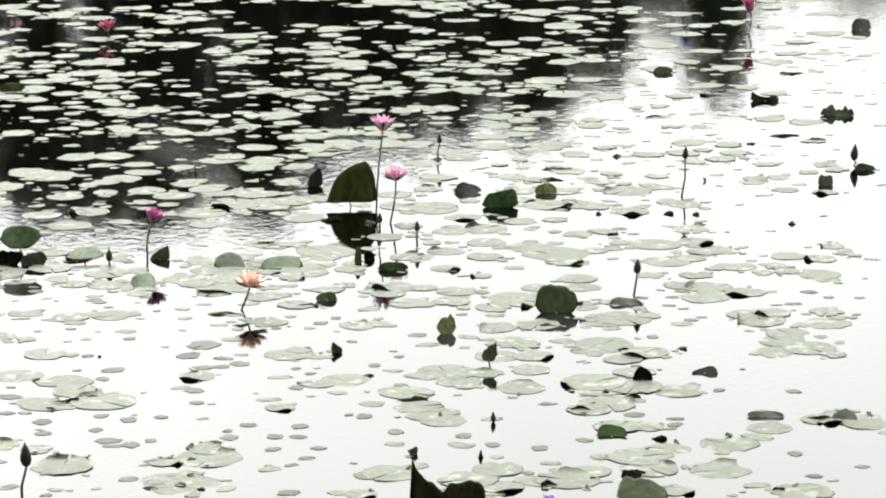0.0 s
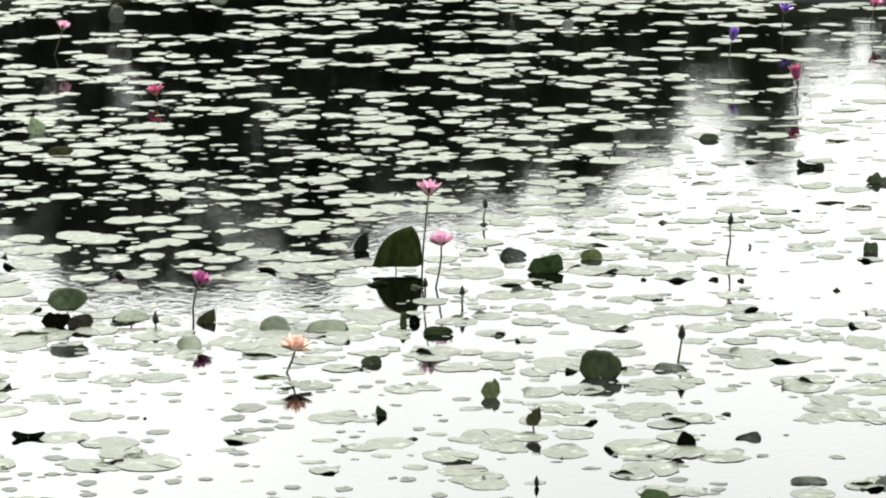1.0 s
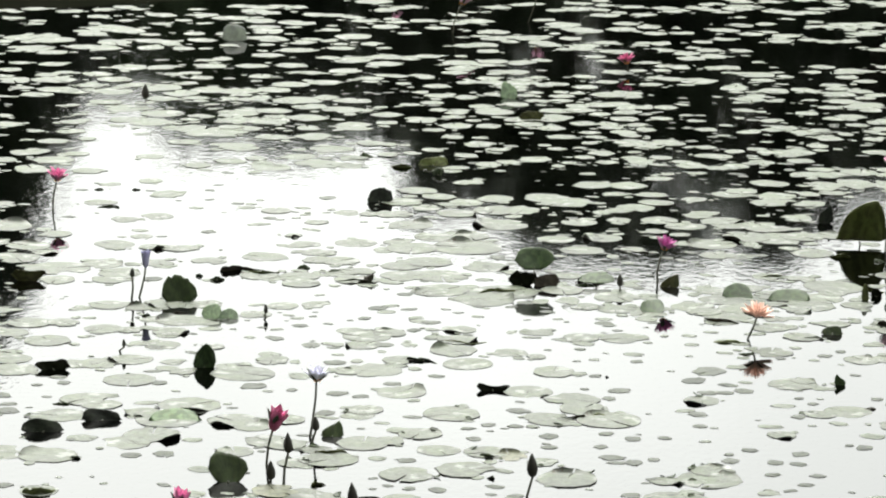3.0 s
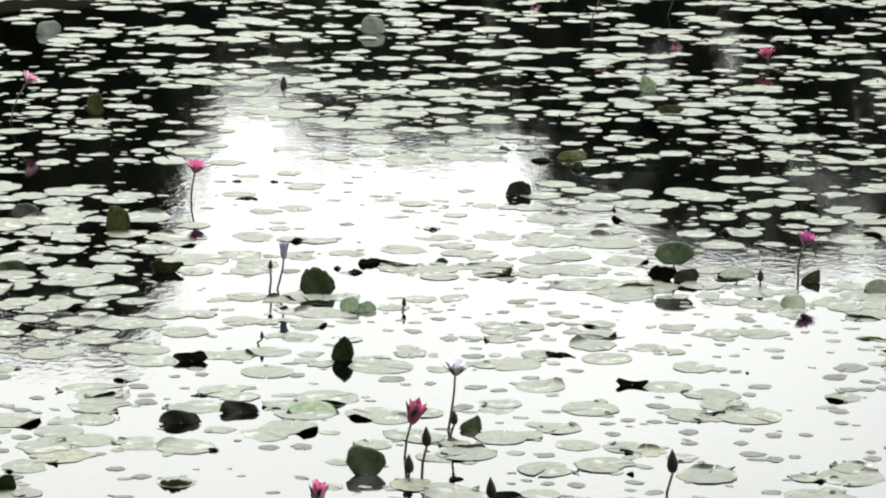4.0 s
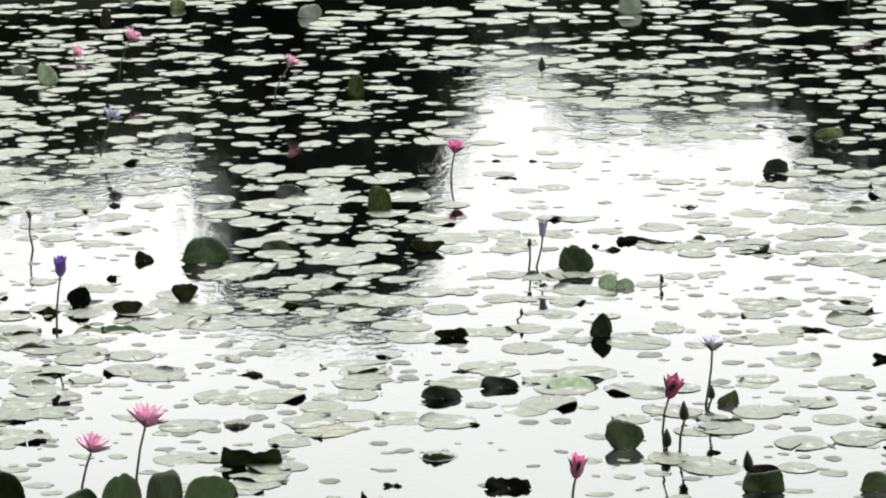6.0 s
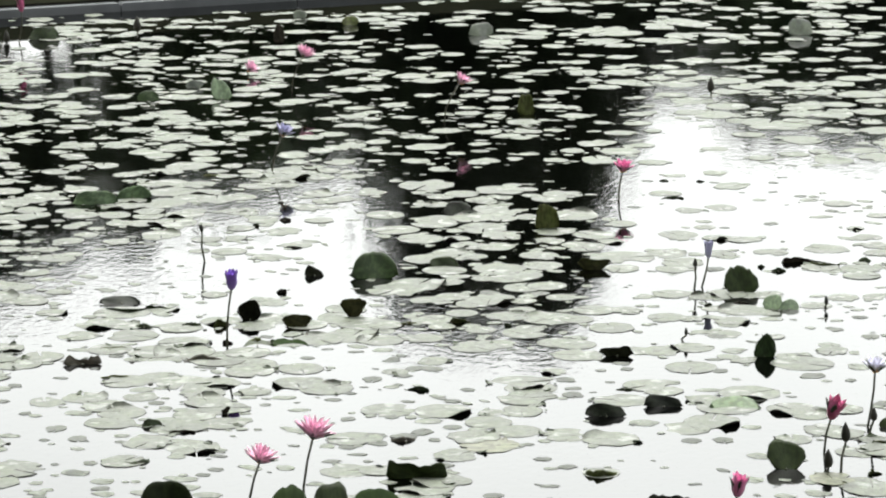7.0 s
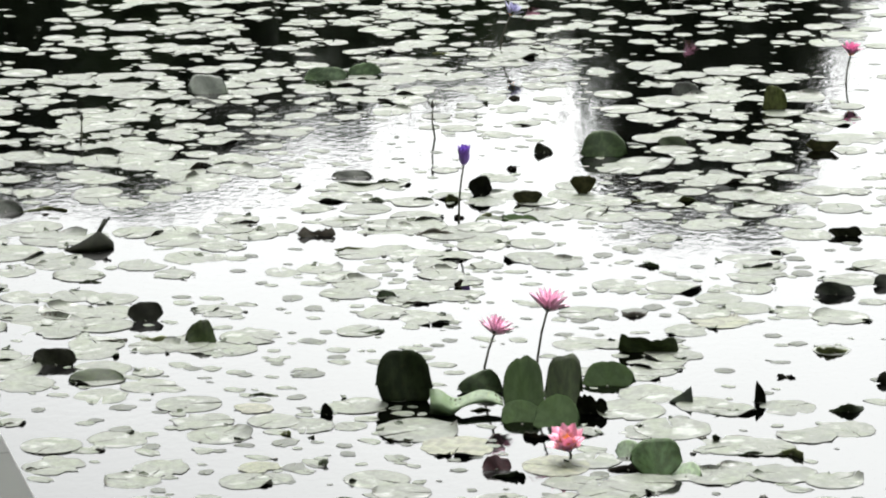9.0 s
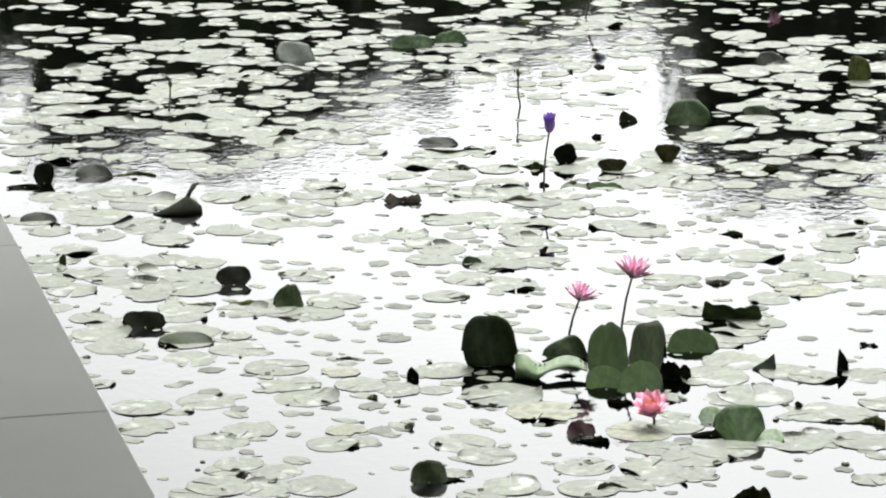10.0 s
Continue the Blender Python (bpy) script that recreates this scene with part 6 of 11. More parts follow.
far_pad(-7.16, 15.84, 0.079, 261)
far_pad(-7.76, 15.84, 0.093, 152)
far_pad(-5.77, 15.85, 0.064, 205)
far_pad(-3.38, 15.85, 0.121, 323)
far_pad(-2.28, 15.85, 0.093, 130)
far_pad(-7.99, 15.87, 0.053, 38)
far_pad(-5.56, 15.89, 0.059, 328)
far_pad(-2.93, 15.89, 0.107, 356)
far_pad(1.06, 15.91, 0.065, 327)
far_pad(-6.93, 15.91, 0.092, 257)
far_pad(-1.73, 15.92, 0.053, 131)
far_pad(-7.32, 15.92, 0.073, 23)
far_pad(-8.62, 15.93, 0.105, 83)
far_pad(-5.68, 15.93, 0.090, 327)
far_pad(-7.24, 15.94, 0.073, 121)
far_pad(-3.65, 15.94, 0.108, 140)
far_pad(0.25, 15.95, 0.092, 298)
far_pad(0.69, 15.95, 0.078, 254)
far_pad(-6.39, 15.95, 0.065, 6)
far_pad(-1.49, 15.95, 0.079, 142)
far_pad(-8.33, 15.96, 0.120, 37)
far_pad(-8.14, 15.97, 0.105, 110)
far_pad(-2.45, 15.97, 0.080, 322)
far_pad(-0.90, 15.98, 0.079, 288)
far_pad(-5.43, 15.98, 0.059, 349)
far_pad(-1.37, 15.99, 0.079, 140)
far_pad(-4.80, 16.01, 0.101, 247)
far_pad(-6.89, 16.02, 0.066, 49)
far_pad(1.69, 16.03, 0.079, 147)
far_pad(-0.72, 16.05, 0.092, 302)
far_pad(-1.67, 16.07, 0.080, 132)
far_pad(-2.69, 16.09, 0.054, 110)
far_pad(-7.49, 16.09, 0.093, 108)
far_pad(-1.15, 16.10, 0.079, 174)
far_pad(-2.77, 16.10, 0.094, 272)
far_pad(0.36, 16.10, 0.079, 289)
far_pad(0.70, 16.10, 0.079, 90)
far_pad(-5.64, 16.10, 0.060, 72)
far_pad(1.52, 16.11, 0.079, 79)
far_pad(-5.26, 16.12, 0.060, 42)
far_pad(-4.26, 16.12, 0.082, 216)
far_pad(-8.10, 16.14, 0.095, 312)
far_pad(-6.40, 16.14, 0.092, 65)
far_pad(-5.01, 16.15, 0.084, 273)
far_pad(-7.39, 16.16, 0.080, 117)
far_pad(-3.28, 16.17, 0.082, 88)
far_pad(-7.89, 16.17, 0.090, 305)
far_pad(-6.54, 16.17, 0.066, 55)
far_pad(0.25, 16.18, 0.106, 144)
far_pad(1.02, 16.18, 0.053, 8)
far_pad(-5.15, 16.18, 0.096, 182)
far_pad(-2.27, 16.19, 0.101, 289)
far_pad(-5.74, 16.20, 0.078, 26)
far_pad(-1.95, 16.21, 0.054, 114)
far_pad(-7.09, 16.22, 0.093, 111)
far_pad(-6.15, 16.22, 0.079, 156)
far_pad(-3.58, 16.22, 0.123, 5)
far_pad(-3.08, 16.24, 0.123, 56)
far_pad(-1.05, 16.26, 0.067, 61)
far_pad(-0.87, 16.26, 0.067, 27)
far_pad(0.47, 16.26, 0.107, 276)
far_pad(-4.61, 16.26, 0.084, 181)
far_pad(-6.72, 16.27, 0.103, 253)
far_pad(-6.80, 16.29, 0.080, 180)
far_pad(-1.45, 16.29, 0.081, 336)
far_pad(-8.13, 16.30, 0.106, 271)
far_pad(-6.12, 16.31, 0.092, 179)
far_pad(-8.81, 16.33, 0.108, 201)
far_pad(-6.66, 16.33, 0.080, 209)
far_pad(-1.19, 16.33, 0.067, 43)
far_pad(-5.60, 16.34, 0.075, 284)
far_pad(-7.75, 16.35, 0.075, 108)
far_pad(-3.75, 16.35, 0.132, 202)
far_pad(-7.36, 16.38, 0.081, 88)
far_pad(-4.32, 16.38, 0.098, 155)
far_pad(-0.36, 16.38, 0.094, 204)
far_pad(-0.17, 16.38, 0.107, 52)
far_pad(-1.54, 16.40, 0.095, 158)
far_pad(-8.05, 16.41, 0.096, 240)
far_pad(-5.06, 16.41, 0.073, 247)
far_pad(-6.92, 16.41, 0.054, 13)
far_pad(-3.53, 16.41, 0.083, 102)
far_pad(-0.01, 16.42, 0.094, 225)
far_pad(-7.81, 16.44, 0.082, 45)
far_pad(-7.92, 16.45, 0.082, 194)
far_pad(-6.81, 16.45, 0.081, 80)
far_pad(-8.31, 16.46, 0.123, 175)
far_pad(-6.46, 16.46, 0.080, 206)
far_pad(-3.15, 16.47, 0.104, 107)
far_pad(-3.95, 16.48, 0.126, 103)
far_pad(-1.90, 16.49, 0.089, 338)
far_pad(-6.34, 16.49, 0.067, 314)
far_pad(-0.66, 16.50, 0.095, 99)
far_pad(-5.36, 16.52, 0.076, 152)
far_pad(-4.81, 16.52, 0.085, 6)
far_pad(-2.54, 16.54, 0.083, 331)
far_pad(-8.77, 16.56, 0.078, 351)
far_pad(-8.28, 16.57, 0.083, 348)
far_pad(-7.84, 16.58, 0.096, 285)
far_pad(-1.58, 16.60, 0.082, 329)
far_pad(-3.55, 16.63, 0.126, 215)
far_pad(-2.95, 16.63, 0.084, 258)
far_pad(-1.78, 16.63, 0.076, 205)
far_pad(-3.38, 16.64, 0.126, 132)
far_pad(-8.99, 16.65, 0.078, 222)
far_pad(-6.50, 16.65, 0.094, 215)
far_pad(-5.55, 16.68, 0.084, 93)
far_pad(-5.15, 16.69, 0.089, 300)
far_pad(-7.91, 16.70, 0.092, 202)
far_pad(-2.80, 16.71, 0.084, 108)
far_pad(-2.46, 16.71, 0.097, 102)
far_pad(-2.29, 16.72, 0.090, 51)
far_pad(-3.74, 16.72, 0.071, 340)
far_pad(-4.89, 16.72, 0.062, 45)
far_pad(-8.39, 16.74, 0.086, 164)
far_pad(-0.62, 16.74, 0.082, 153)
far_pad(-0.40, 16.74, 0.082, 295)
far_pad(0.81, 16.75, 0.096, 149)
far_pad(1.14, 16.75, 0.082, 163)
far_pad(-1.99, 16.75, 0.083, 261)
far_pad(-7.82, 16.76, 0.083, 35)
far_pad(-3.95, 16.76, 0.128, 21)
far_pad(-5.97, 16.76, 0.094, 95)
far_pad(-8.52, 16.76, 0.094, 327)
far_pad(-5.30, 16.76, 0.087, 35)
far_pad(-3.21, 16.78, 0.127, 236)
far_pad(-6.42, 16.78, 0.081, 257)
far_pad(-1.52, 16.79, 0.083, 255)
far_pad(-8.09, 16.79, 0.078, 13)
far_pad(-6.88, 16.80, 0.068, 176)
far_pad(-2.11, 16.81, 0.111, 129)
far_pad(-7.62, 16.82, 0.111, 342)
far_pad(-1.01, 16.83, 0.083, 36)
far_pad(0.59, 16.83, 0.110, 89)
far_pad(-1.69, 16.83, 0.083, 42)
far_pad(-8.40, 16.83, 0.084, 328)
far_pad(-2.65, 16.84, 0.098, 279)
far_pad(-7.25, 16.86, 0.061, 49)
far_pad(-1.23, 16.86, 0.069, 124)
far_pad(-8.04, 16.86, 0.070, 325)
far_pad(-3.57, 16.86, 0.114, 61)
far_pad(-6.65, 16.87, 0.068, 85)
far_pad(-4.16, 16.89, 0.136, 58)
far_pad(-5.88, 16.90, 0.075, 332)
far_pad(-4.46, 16.90, 0.072, 246)
far_pad(-7.22, 16.90, 0.069, 106)
far_pad(-7.49, 16.91, 0.083, 0)
far_pad(-0.24, 16.91, 0.097, 53)
far_pad(0.37, 16.91, 0.097, 280)
far_pad(-1.84, 16.92, 0.084, 132)
far_pad(-5.19, 16.93, 0.069, 86)
far_pad(-0.68, 16.95, 0.083, 13)
far_pad(-0.04, 16.95, 0.097, 227)
far_pad(-3.42, 16.96, 0.114, 178)
far_pad(-4.93, 16.97, 0.075, 48)
far_pad(-2.18, 16.97, 0.112, 261)
far_pad(-5.12, 16.97, 0.075, 262)
far_pad(-2.84, 16.97, 0.085, 247)
far_pad(-2.50, 16.97, 0.085, 27)
far_pad(-7.90, 17.00, 0.070, 204)
far_pad(-0.85, 17.00, 0.084, 132)
far_pad(-8.10, 17.00, 0.099, 80)
far_pad(1.49, 17.00, 0.097, 78)
far_pad(-8.96, 17.00, 0.096, 136)
far_pad(-8.56, 17.01, 0.057, 85)
far_pad(-8.27, 17.01, 0.085, 25)
far_pad(-8.74, 17.03, 0.064, 156)
far_pad(-4.32, 17.04, 0.116, 335)
far_pad(-2.02, 17.05, 0.120, 250)
far_pad(-2.97, 17.08, 0.057, 151)
far_pad(1.30, 17.09, 0.098, 20)
far_pad(-3.09, 17.09, 0.114, 190)
far_pad(-3.77, 17.09, 0.058, 27)
far_pad(-1.66, 17.11, 0.085, 29)
far_pad(-6.02, 17.11, 0.055, 285)
far_pad(-8.03, 17.13, 0.085, 269)
far_pad(-3.27, 17.13, 0.129, 220)
far_pad(-7.32, 17.14, 0.084, 170)
far_pad(-6.49, 17.14, 0.083, 219)
far_pad(-7.45, 17.14, 0.084, 352)
far_pad(-8.65, 17.15, 0.112, 258)
far_pad(-5.69, 17.16, 0.108, 84)
far_pad(-6.69, 17.16, 0.069, 200)
far_pad(-1.47, 17.16, 0.085, 109)
far_pad(-6.86, 17.17, 0.083, 335)
far_pad(-2.32, 17.17, 0.100, 30)
far_pad(-0.49, 17.17, 0.084, 316)
far_pad(0.10, 17.17, 0.084, 147)
far_pad(0.24, 17.17, 0.084, 241)
far_pad(-6.34, 17.18, 0.062, 85)
far_pad(-4.06, 17.21, 0.116, 204)
far_pad(-4.73, 17.22, 0.103, 320)
far_pad(-0.92, 17.22, 0.071, 55)
far_pad(-1.79, 17.22, 0.085, 77)
far_pad(-6.63, 17.24, 0.083, 65)
far_pad(0.01, 17.26, 0.099, 112)
far_pad(0.52, 17.26, 0.113, 32)
far_pad(0.72, 17.26, 0.113, 184)
far_pad(0.95, 17.26, 0.099, 106)
far_pad(-8.44, 17.28, 0.057, 71)
far_pad(-3.57, 17.29, 0.073, 230)
far_pad(-2.03, 17.29, 0.086, 175)
far_pad(-3.90, 17.29, 0.088, 358)
far_pad(-7.63, 17.29, 0.094, 175)
far_pad(-0.35, 17.29, 0.071, 262)
far_pad(-0.07, 17.30, 0.071, 147)
far_pad(-7.72, 17.30, 0.071, 336)
far_pad(-5.18, 17.30, 0.083, 114)
far_pad(-3.72, 17.30, 0.073, 291)
far_pad(-9.19, 17.31, 0.130, 207)
far_pad(-6.22, 17.31, 0.069, 283)
far_pad(-2.78, 17.31, 0.072, 35)
far_pad(-8.94, 17.32, 0.129, 23)
far_pad(-7.37, 17.32, 0.078, 201)
far_pad(-1.91, 17.32, 0.121, 203)
far_pad(-5.83, 17.32, 0.116, 220)
far_pad(-2.41, 17.34, 0.086, 28)
far_pad(-3.37, 17.34, 0.131, 215)
far_pad(-9.35, 17.35, 0.081, 93)
far_pad(-3.09, 17.38, 0.116, 16)
far_pad(-6.18, 17.39, 0.097, 278)
far_pad(-2.68, 17.40, 0.087, 315)
far_pad(-4.65, 17.41, 0.126, 359)
far_pad(-7.02, 17.41, 0.085, 138)
far_pad(-5.67, 17.41, 0.090, 308)
far_pad(-6.94, 17.42, 0.094, 350)
far_pad(-4.38, 17.42, 0.133, 70)
far_pad(-3.99, 17.43, 0.118, 90)
far_pad(-3.24, 17.44, 0.117, 273)
far_pad(-0.53, 17.44, 0.086, 227)
far_pad(-7.41, 17.44, 0.085, 74)
far_pad(-8.61, 17.45, 0.113, 297)
far_pad(-6.12, 17.46, 0.052, 191)
far_pad(-2.25, 17.46, 0.087, 133)
far_pad(-0.13, 17.47, 0.086, 130)
far_pad(-7.66, 17.48, 0.086, 179)
far_pad(-8.75, 17.49, 0.073, 142)
far_pad(-0.76, 17.49, 0.086, 287)
far_pad(-5.51, 17.50, 0.052, 267)
far_pad(-1.60, 17.50, 0.086, 238)
far_pad(-1.08, 17.53, 0.072, 326)
far_pad(0.19, 17.53, 0.086, 124)
far_pad(1.10, 17.53, 0.086, 183)
far_pad(-1.82, 17.54, 0.094, 154)
far_pad(-5.28, 17.54, 0.077, 191)
far_pad(-8.54, 17.55, 0.087, 110)
far_pad(-3.90, 17.56, 0.133, 135)
far_pad(-9.30, 17.56, 0.131, 94)
far_pad(-3.72, 17.57, 0.118, 35)
far_pad(-6.65, 17.57, 0.099, 187)
far_pad(-7.19, 17.58, 0.071, 108)
far_pad(-7.33, 17.58, 0.086, 82)
far_pad(-7.47, 17.59, 0.072, 334)
far_pad(-4.52, 17.59, 0.090, 145)
far_pad(-5.83, 17.60, 0.065, 306)
far_pad(-6.90, 17.61, 0.085, 270)
far_pad(-2.03, 17.62, 0.087, 331)
far_pad(1.45, 17.62, 0.101, 109)
far_pad(-2.68, 17.63, 0.103, 153)
far_pad(-2.54, 17.63, 0.073, 292)
far_pad(-5.21, 17.65, 0.097, 230)
far_pad(-9.03, 17.65, 0.115, 263)
far_pad(-3.55, 17.65, 0.104, 326)
far_pad(-4.29, 17.65, 0.119, 18)
far_pad(-4.97, 17.67, 0.120, 292)
far_pad(-8.32, 17.70, 0.058, 85)
far_pad(-6.83, 17.70, 0.086, 180)
far_pad(-7.69, 17.70, 0.087, 302)
far_pad(-6.56, 17.71, 0.071, 343)
far_pad(-7.07, 17.71, 0.086, 166)
far_pad(-0.65, 17.71, 0.087, 26)
far_pad(-4.77, 17.73, 0.128, 325)
far_pad(-4.06, 17.76, 0.090, 222)
far_pad(-7.89, 17.76, 0.102, 70)
far_pad(-2.23, 17.76, 0.073, 235)
far_pad(-2.79, 17.76, 0.059, 93)
far_pad(-0.48, 17.77, 0.102, 356)
far_pad(-0.31, 17.77, 0.087, 74)
far_pad(0.04, 17.77, 0.058, 265)
far_pad(-2.05, 17.77, 0.088, 356)
far_pad(-2.41, 17.77, 0.059, 133)
far_pad(-8.82, 17.78, 0.089, 86)
far_pad(-6.29, 17.80, 0.071, 59)
far_pad(-5.43, 17.80, 0.066, 58)
far_pad(1.26, 17.81, 0.116, 284)
far_pad(1.70, 17.81, 0.102, 47)
far_pad(-4.45, 17.82, 0.121, 353)
far_pad(0.63, 17.84, 0.102, 32)
far_pad(-0.95, 17.86, 0.073, 198)
far_pad(-3.51, 17.87, 0.120, 198)
far_pad(-1.80, 17.88, 0.103, 198)
far_pad(-6.76, 17.88, 0.072, 63)
far_pad(-8.66, 17.88, 0.089, 189)
far_pad(-1.98, 17.89, 0.059, 117)
far_pad(-1.07, 17.90, 0.088, 277)
far_pad(-4.85, 17.90, 0.099, 227)
far_pad(0.28, 17.90, 0.102, 36)
far_pad(0.77, 17.90, 0.088, 131)
far_pad(-6.58, 17.94, 0.086, 304)
far_pad(-7.09, 17.94, 0.087, 12)
far_pad(-6.01, 17.95, 0.080, 38)
far_pad(-7.83, 17.95, 0.088, 332)
far_pad(-5.43, 17.95, 0.046, 149)
far_pad(-0.60, 17.96, 0.088, 325)
far_pad(-0.07, 17.96, 0.103, 249)
far_pad(1.01, 17.96, 0.081, 135)
far_pad(-3.34, 17.96, 0.105, 183)
far_pad(-7.62, 17.96, 0.088, 212)
far_pad(-1.69, 17.97, 0.059, 269)
far_pad(-4.02, 17.98, 0.091, 8)
far_pad(-2.74, 17.98, 0.090, 277)
far_pad(-4.60, 17.99, 0.091, 274)
far_pad(-5.21, 18.00, 0.079, 191)
far_pad(-6.29, 18.02, 0.067, 82)
far_pad(-5.10, 18.03, 0.092, 71)
far_pad(-2.35, 18.03, 0.075, 77)
far_pad(-3.11, 18.05, 0.060, 348)
far_pad(-8.12, 18.05, 0.074, 317)
far_pad(-7.73, 18.05, 0.088, 323)
far_pad(-6.55, 18.06, 0.087, 246)
far_pad(-6.46, 18.09, 0.072, 281)
far_pad(0.49, 18.09, 0.089, 323)
far_pad(0.99, 18.09, 0.059, 260)
far_pad(1.82, 18.09, 0.118, 45)
far_pad(1.99, 18.09, 0.089, 204)
far_pad(-8.30, 18.12, 0.089, 62)
far_pad(-8.06, 18.13, 0.082, 175)
far_pad(-5.50, 18.14, 0.053, 184)
far_pad(-2.19, 18.14, 0.090, 291)
far_pad(-5.86, 18.15, 0.074, 116)
far_pad(-6.95, 18.15, 0.089, 28)
far_pad(-6.01, 18.15, 0.067, 247)
far_pad(-6.86, 18.16, 0.102, 232)
far_pad(-8.94, 18.17, 0.075, 239)
far_pad(-2.49, 18.19, 0.089, 146)
far_pad(-2.13, 18.19, 0.089, 311)
far_pad(-0.61, 18.19, 0.089, 306)
far_pad(-0.43, 18.19, 0.089, 222)
far_pad(0.22, 18.19, 0.089, 197)
far_pad(1.38, 18.19, 0.089, 192)
far_pad(1.59, 18.19, 0.089, 40)
far_pad(-7.26, 18.20, 0.074, 323)
far_pad(-7.48, 18.21, 0.059, 356)
far_pad(-2.32, 18.21, 0.105, 43)
far_pad(-6.23, 18.23, 0.067, 70)
far_pad(-0.97, 18.23, 0.104, 288)
far_pad(0.40, 18.23, 0.089, 306)
far_pad(-7.64, 18.25, 0.089, 318)
far_pad(-2.84, 18.27, 0.061, 76)
far_pad(-4.92, 18.28, 0.101, 90)
far_pad(-4.50, 18.28, 0.108, 122)
far_pad(-3.56, 18.29, 0.061, 360)
far_pad(-1.18, 18.29, 0.120, 87)
far_pad(-0.82, 18.29, 0.075, 308)
far_pad(-0.52, 18.29, 0.105, 140)
far_pad(0.64, 18.29, 0.090, 213)
far_pad(-5.11, 18.29, 0.078, 157)
far_pad(-3.00, 18.29, 0.061, 172)
far_pad(-1.63, 18.29, 0.090, 225)
far_pad(-7.19, 18.29, 0.074, 67)
far_pad(-7.73, 18.30, 0.089, 238)
far_pad(-5.47, 18.30, 0.087, 128)
far_pad(-5.70, 18.31, 0.067, 223)
far_pad(-8.09, 18.31, 0.090, 73)
far_pad(-4.32, 18.31, 0.093, 238)
far_pad(-2.51, 18.32, 0.091, 268)
far_pad(-0.17, 18.33, 0.090, 71)
far_pad(-6.12, 18.38, 0.102, 8)
far_pad(-2.27, 18.39, 0.090, 220)
far_pad(1.15, 18.39, 0.120, 292)
far_pad(-3.30, 18.40, 0.123, 231)
far_pad(-6.58, 18.42, 0.088, 237)
far_pad(-6.79, 18.42, 0.088, 129)
far_pad(-4.06, 18.43, 0.109, 205)
far_pad(-3.85, 18.47, 0.093, 192)
far_pad(-2.50, 18.47, 0.061, 124)
far_pad(-8.38, 18.48, 0.106, 170)
far_pad(-2.72, 18.48, 0.092, 198)
far_pad(-7.95, 18.48, 0.075, 69)
far_pad(-2.01, 18.49, 0.091, 347)
far_pad(-0.11, 18.49, 0.076, 129)
far_pad(0.32, 18.49, 0.091, 295)
far_pad(1.91, 18.49, 0.106, 6)
far_pad(-8.95, 18.51, 0.092, 285)
far_pad(-8.22, 18.53, 0.091, 127)
far_pad(-2.39, 18.53, 0.046, 302)
far_pad(-3.64, 18.53, 0.124, 140)
far_pad(-5.74, 18.53, 0.095, 172)
far_pad(-6.49, 18.55, 0.055, 46)
far_pad(-4.73, 18.56, 0.063, 230)
far_pad(-8.09, 18.57, 0.076, 228)
far_pad(-8.40, 18.59, 0.118, 150)
far_pad(-2.45, 18.59, 0.106, 189)
far_pad(-1.05, 18.59, 0.091, 177)
far_pad(0.83, 18.59, 0.076, 151)
far_pad(-5.40, 18.60, 0.082, 333)
far_pad(-3.21, 18.61, 0.046, 252)
far_pad(-6.69, 18.63, 0.089, 282)
far_pad(0.47, 18.63, 0.091, 123)
far_pad(-2.71, 18.64, 0.093, 31)
far_pad(-8.65, 18.65, 0.102, 254)
far_pad(-0.50, 18.69, 0.076, 42)
far_pad(-5.75, 18.69, 0.124, 294)
far_pad(-7.28, 18.69, 0.060, 100)
far_pad(-4.06, 18.71, 0.079, 84)
far_pad(-5.04, 18.73, 0.111, 281)
far_pad(-3.14, 18.74, 0.094, 14)
far_pad(-0.94, 18.75, 0.077, 283)
far_pad(-2.67, 18.76, 0.124, 243)
far_pad(-7.02, 18.78, 0.090, 272)
far_pad(-1.74, 18.78, 0.077, 227)
far_pad(-7.78, 18.79, 0.091, 230)
far_pad(-2.60, 18.80, 0.092, 349)
far_pad(-1.09, 18.80, 0.107, 200)
far_pad(-0.60, 18.80, 0.092, 300)
far_pad(1.33, 18.80, 0.107, 91)
far_pad(2.07, 18.80, 0.107, 169)
far_pad(-6.89, 18.82, 0.060, 89)
far_pad(-1.62, 18.83, 0.062, 134)
far_pad(-8.06, 18.84, 0.077, 358)
far_pad(-3.35, 18.84, 0.126, 240)
far_pad(-7.55, 18.84, 0.076, 354)
far_pad(-7.62, 18.84, 0.076, 32)
far_pad(-5.17, 18.86, 0.128, 47)
far_pad(-3.48, 18.87, 0.110, 340)
far_pad(-2.75, 18.87, 0.109, 224)
far_pad(-3.84, 18.88, 0.114, 169)
far_pad(-8.71, 18.89, 0.103, 128)
far_pad(0.75, 18.90, 0.108, 322)
far_pad(1.06, 18.90, 0.092, 267)
far_pad(-8.27, 18.90, 0.092, 317)
far_pad(-7.33, 18.94, 0.061, 103)
far_pad(-8.35, 18.94, 0.103, 180)
far_pad(-2.57, 18.95, 0.110, 37)
far_pad(-5.63, 18.95, 0.097, 324)
far_pad(-3.05, 18.95, 0.094, 330)
far_pad(-0.11, 18.96, 0.093, 220)
far_pad(-4.80, 18.97, 0.112, 146)
far_pad(-7.23, 18.97, 0.076, 31)
far_pad(-2.41, 18.97, 0.094, 195)
far_pad(-8.11, 18.98, 0.094, 71)
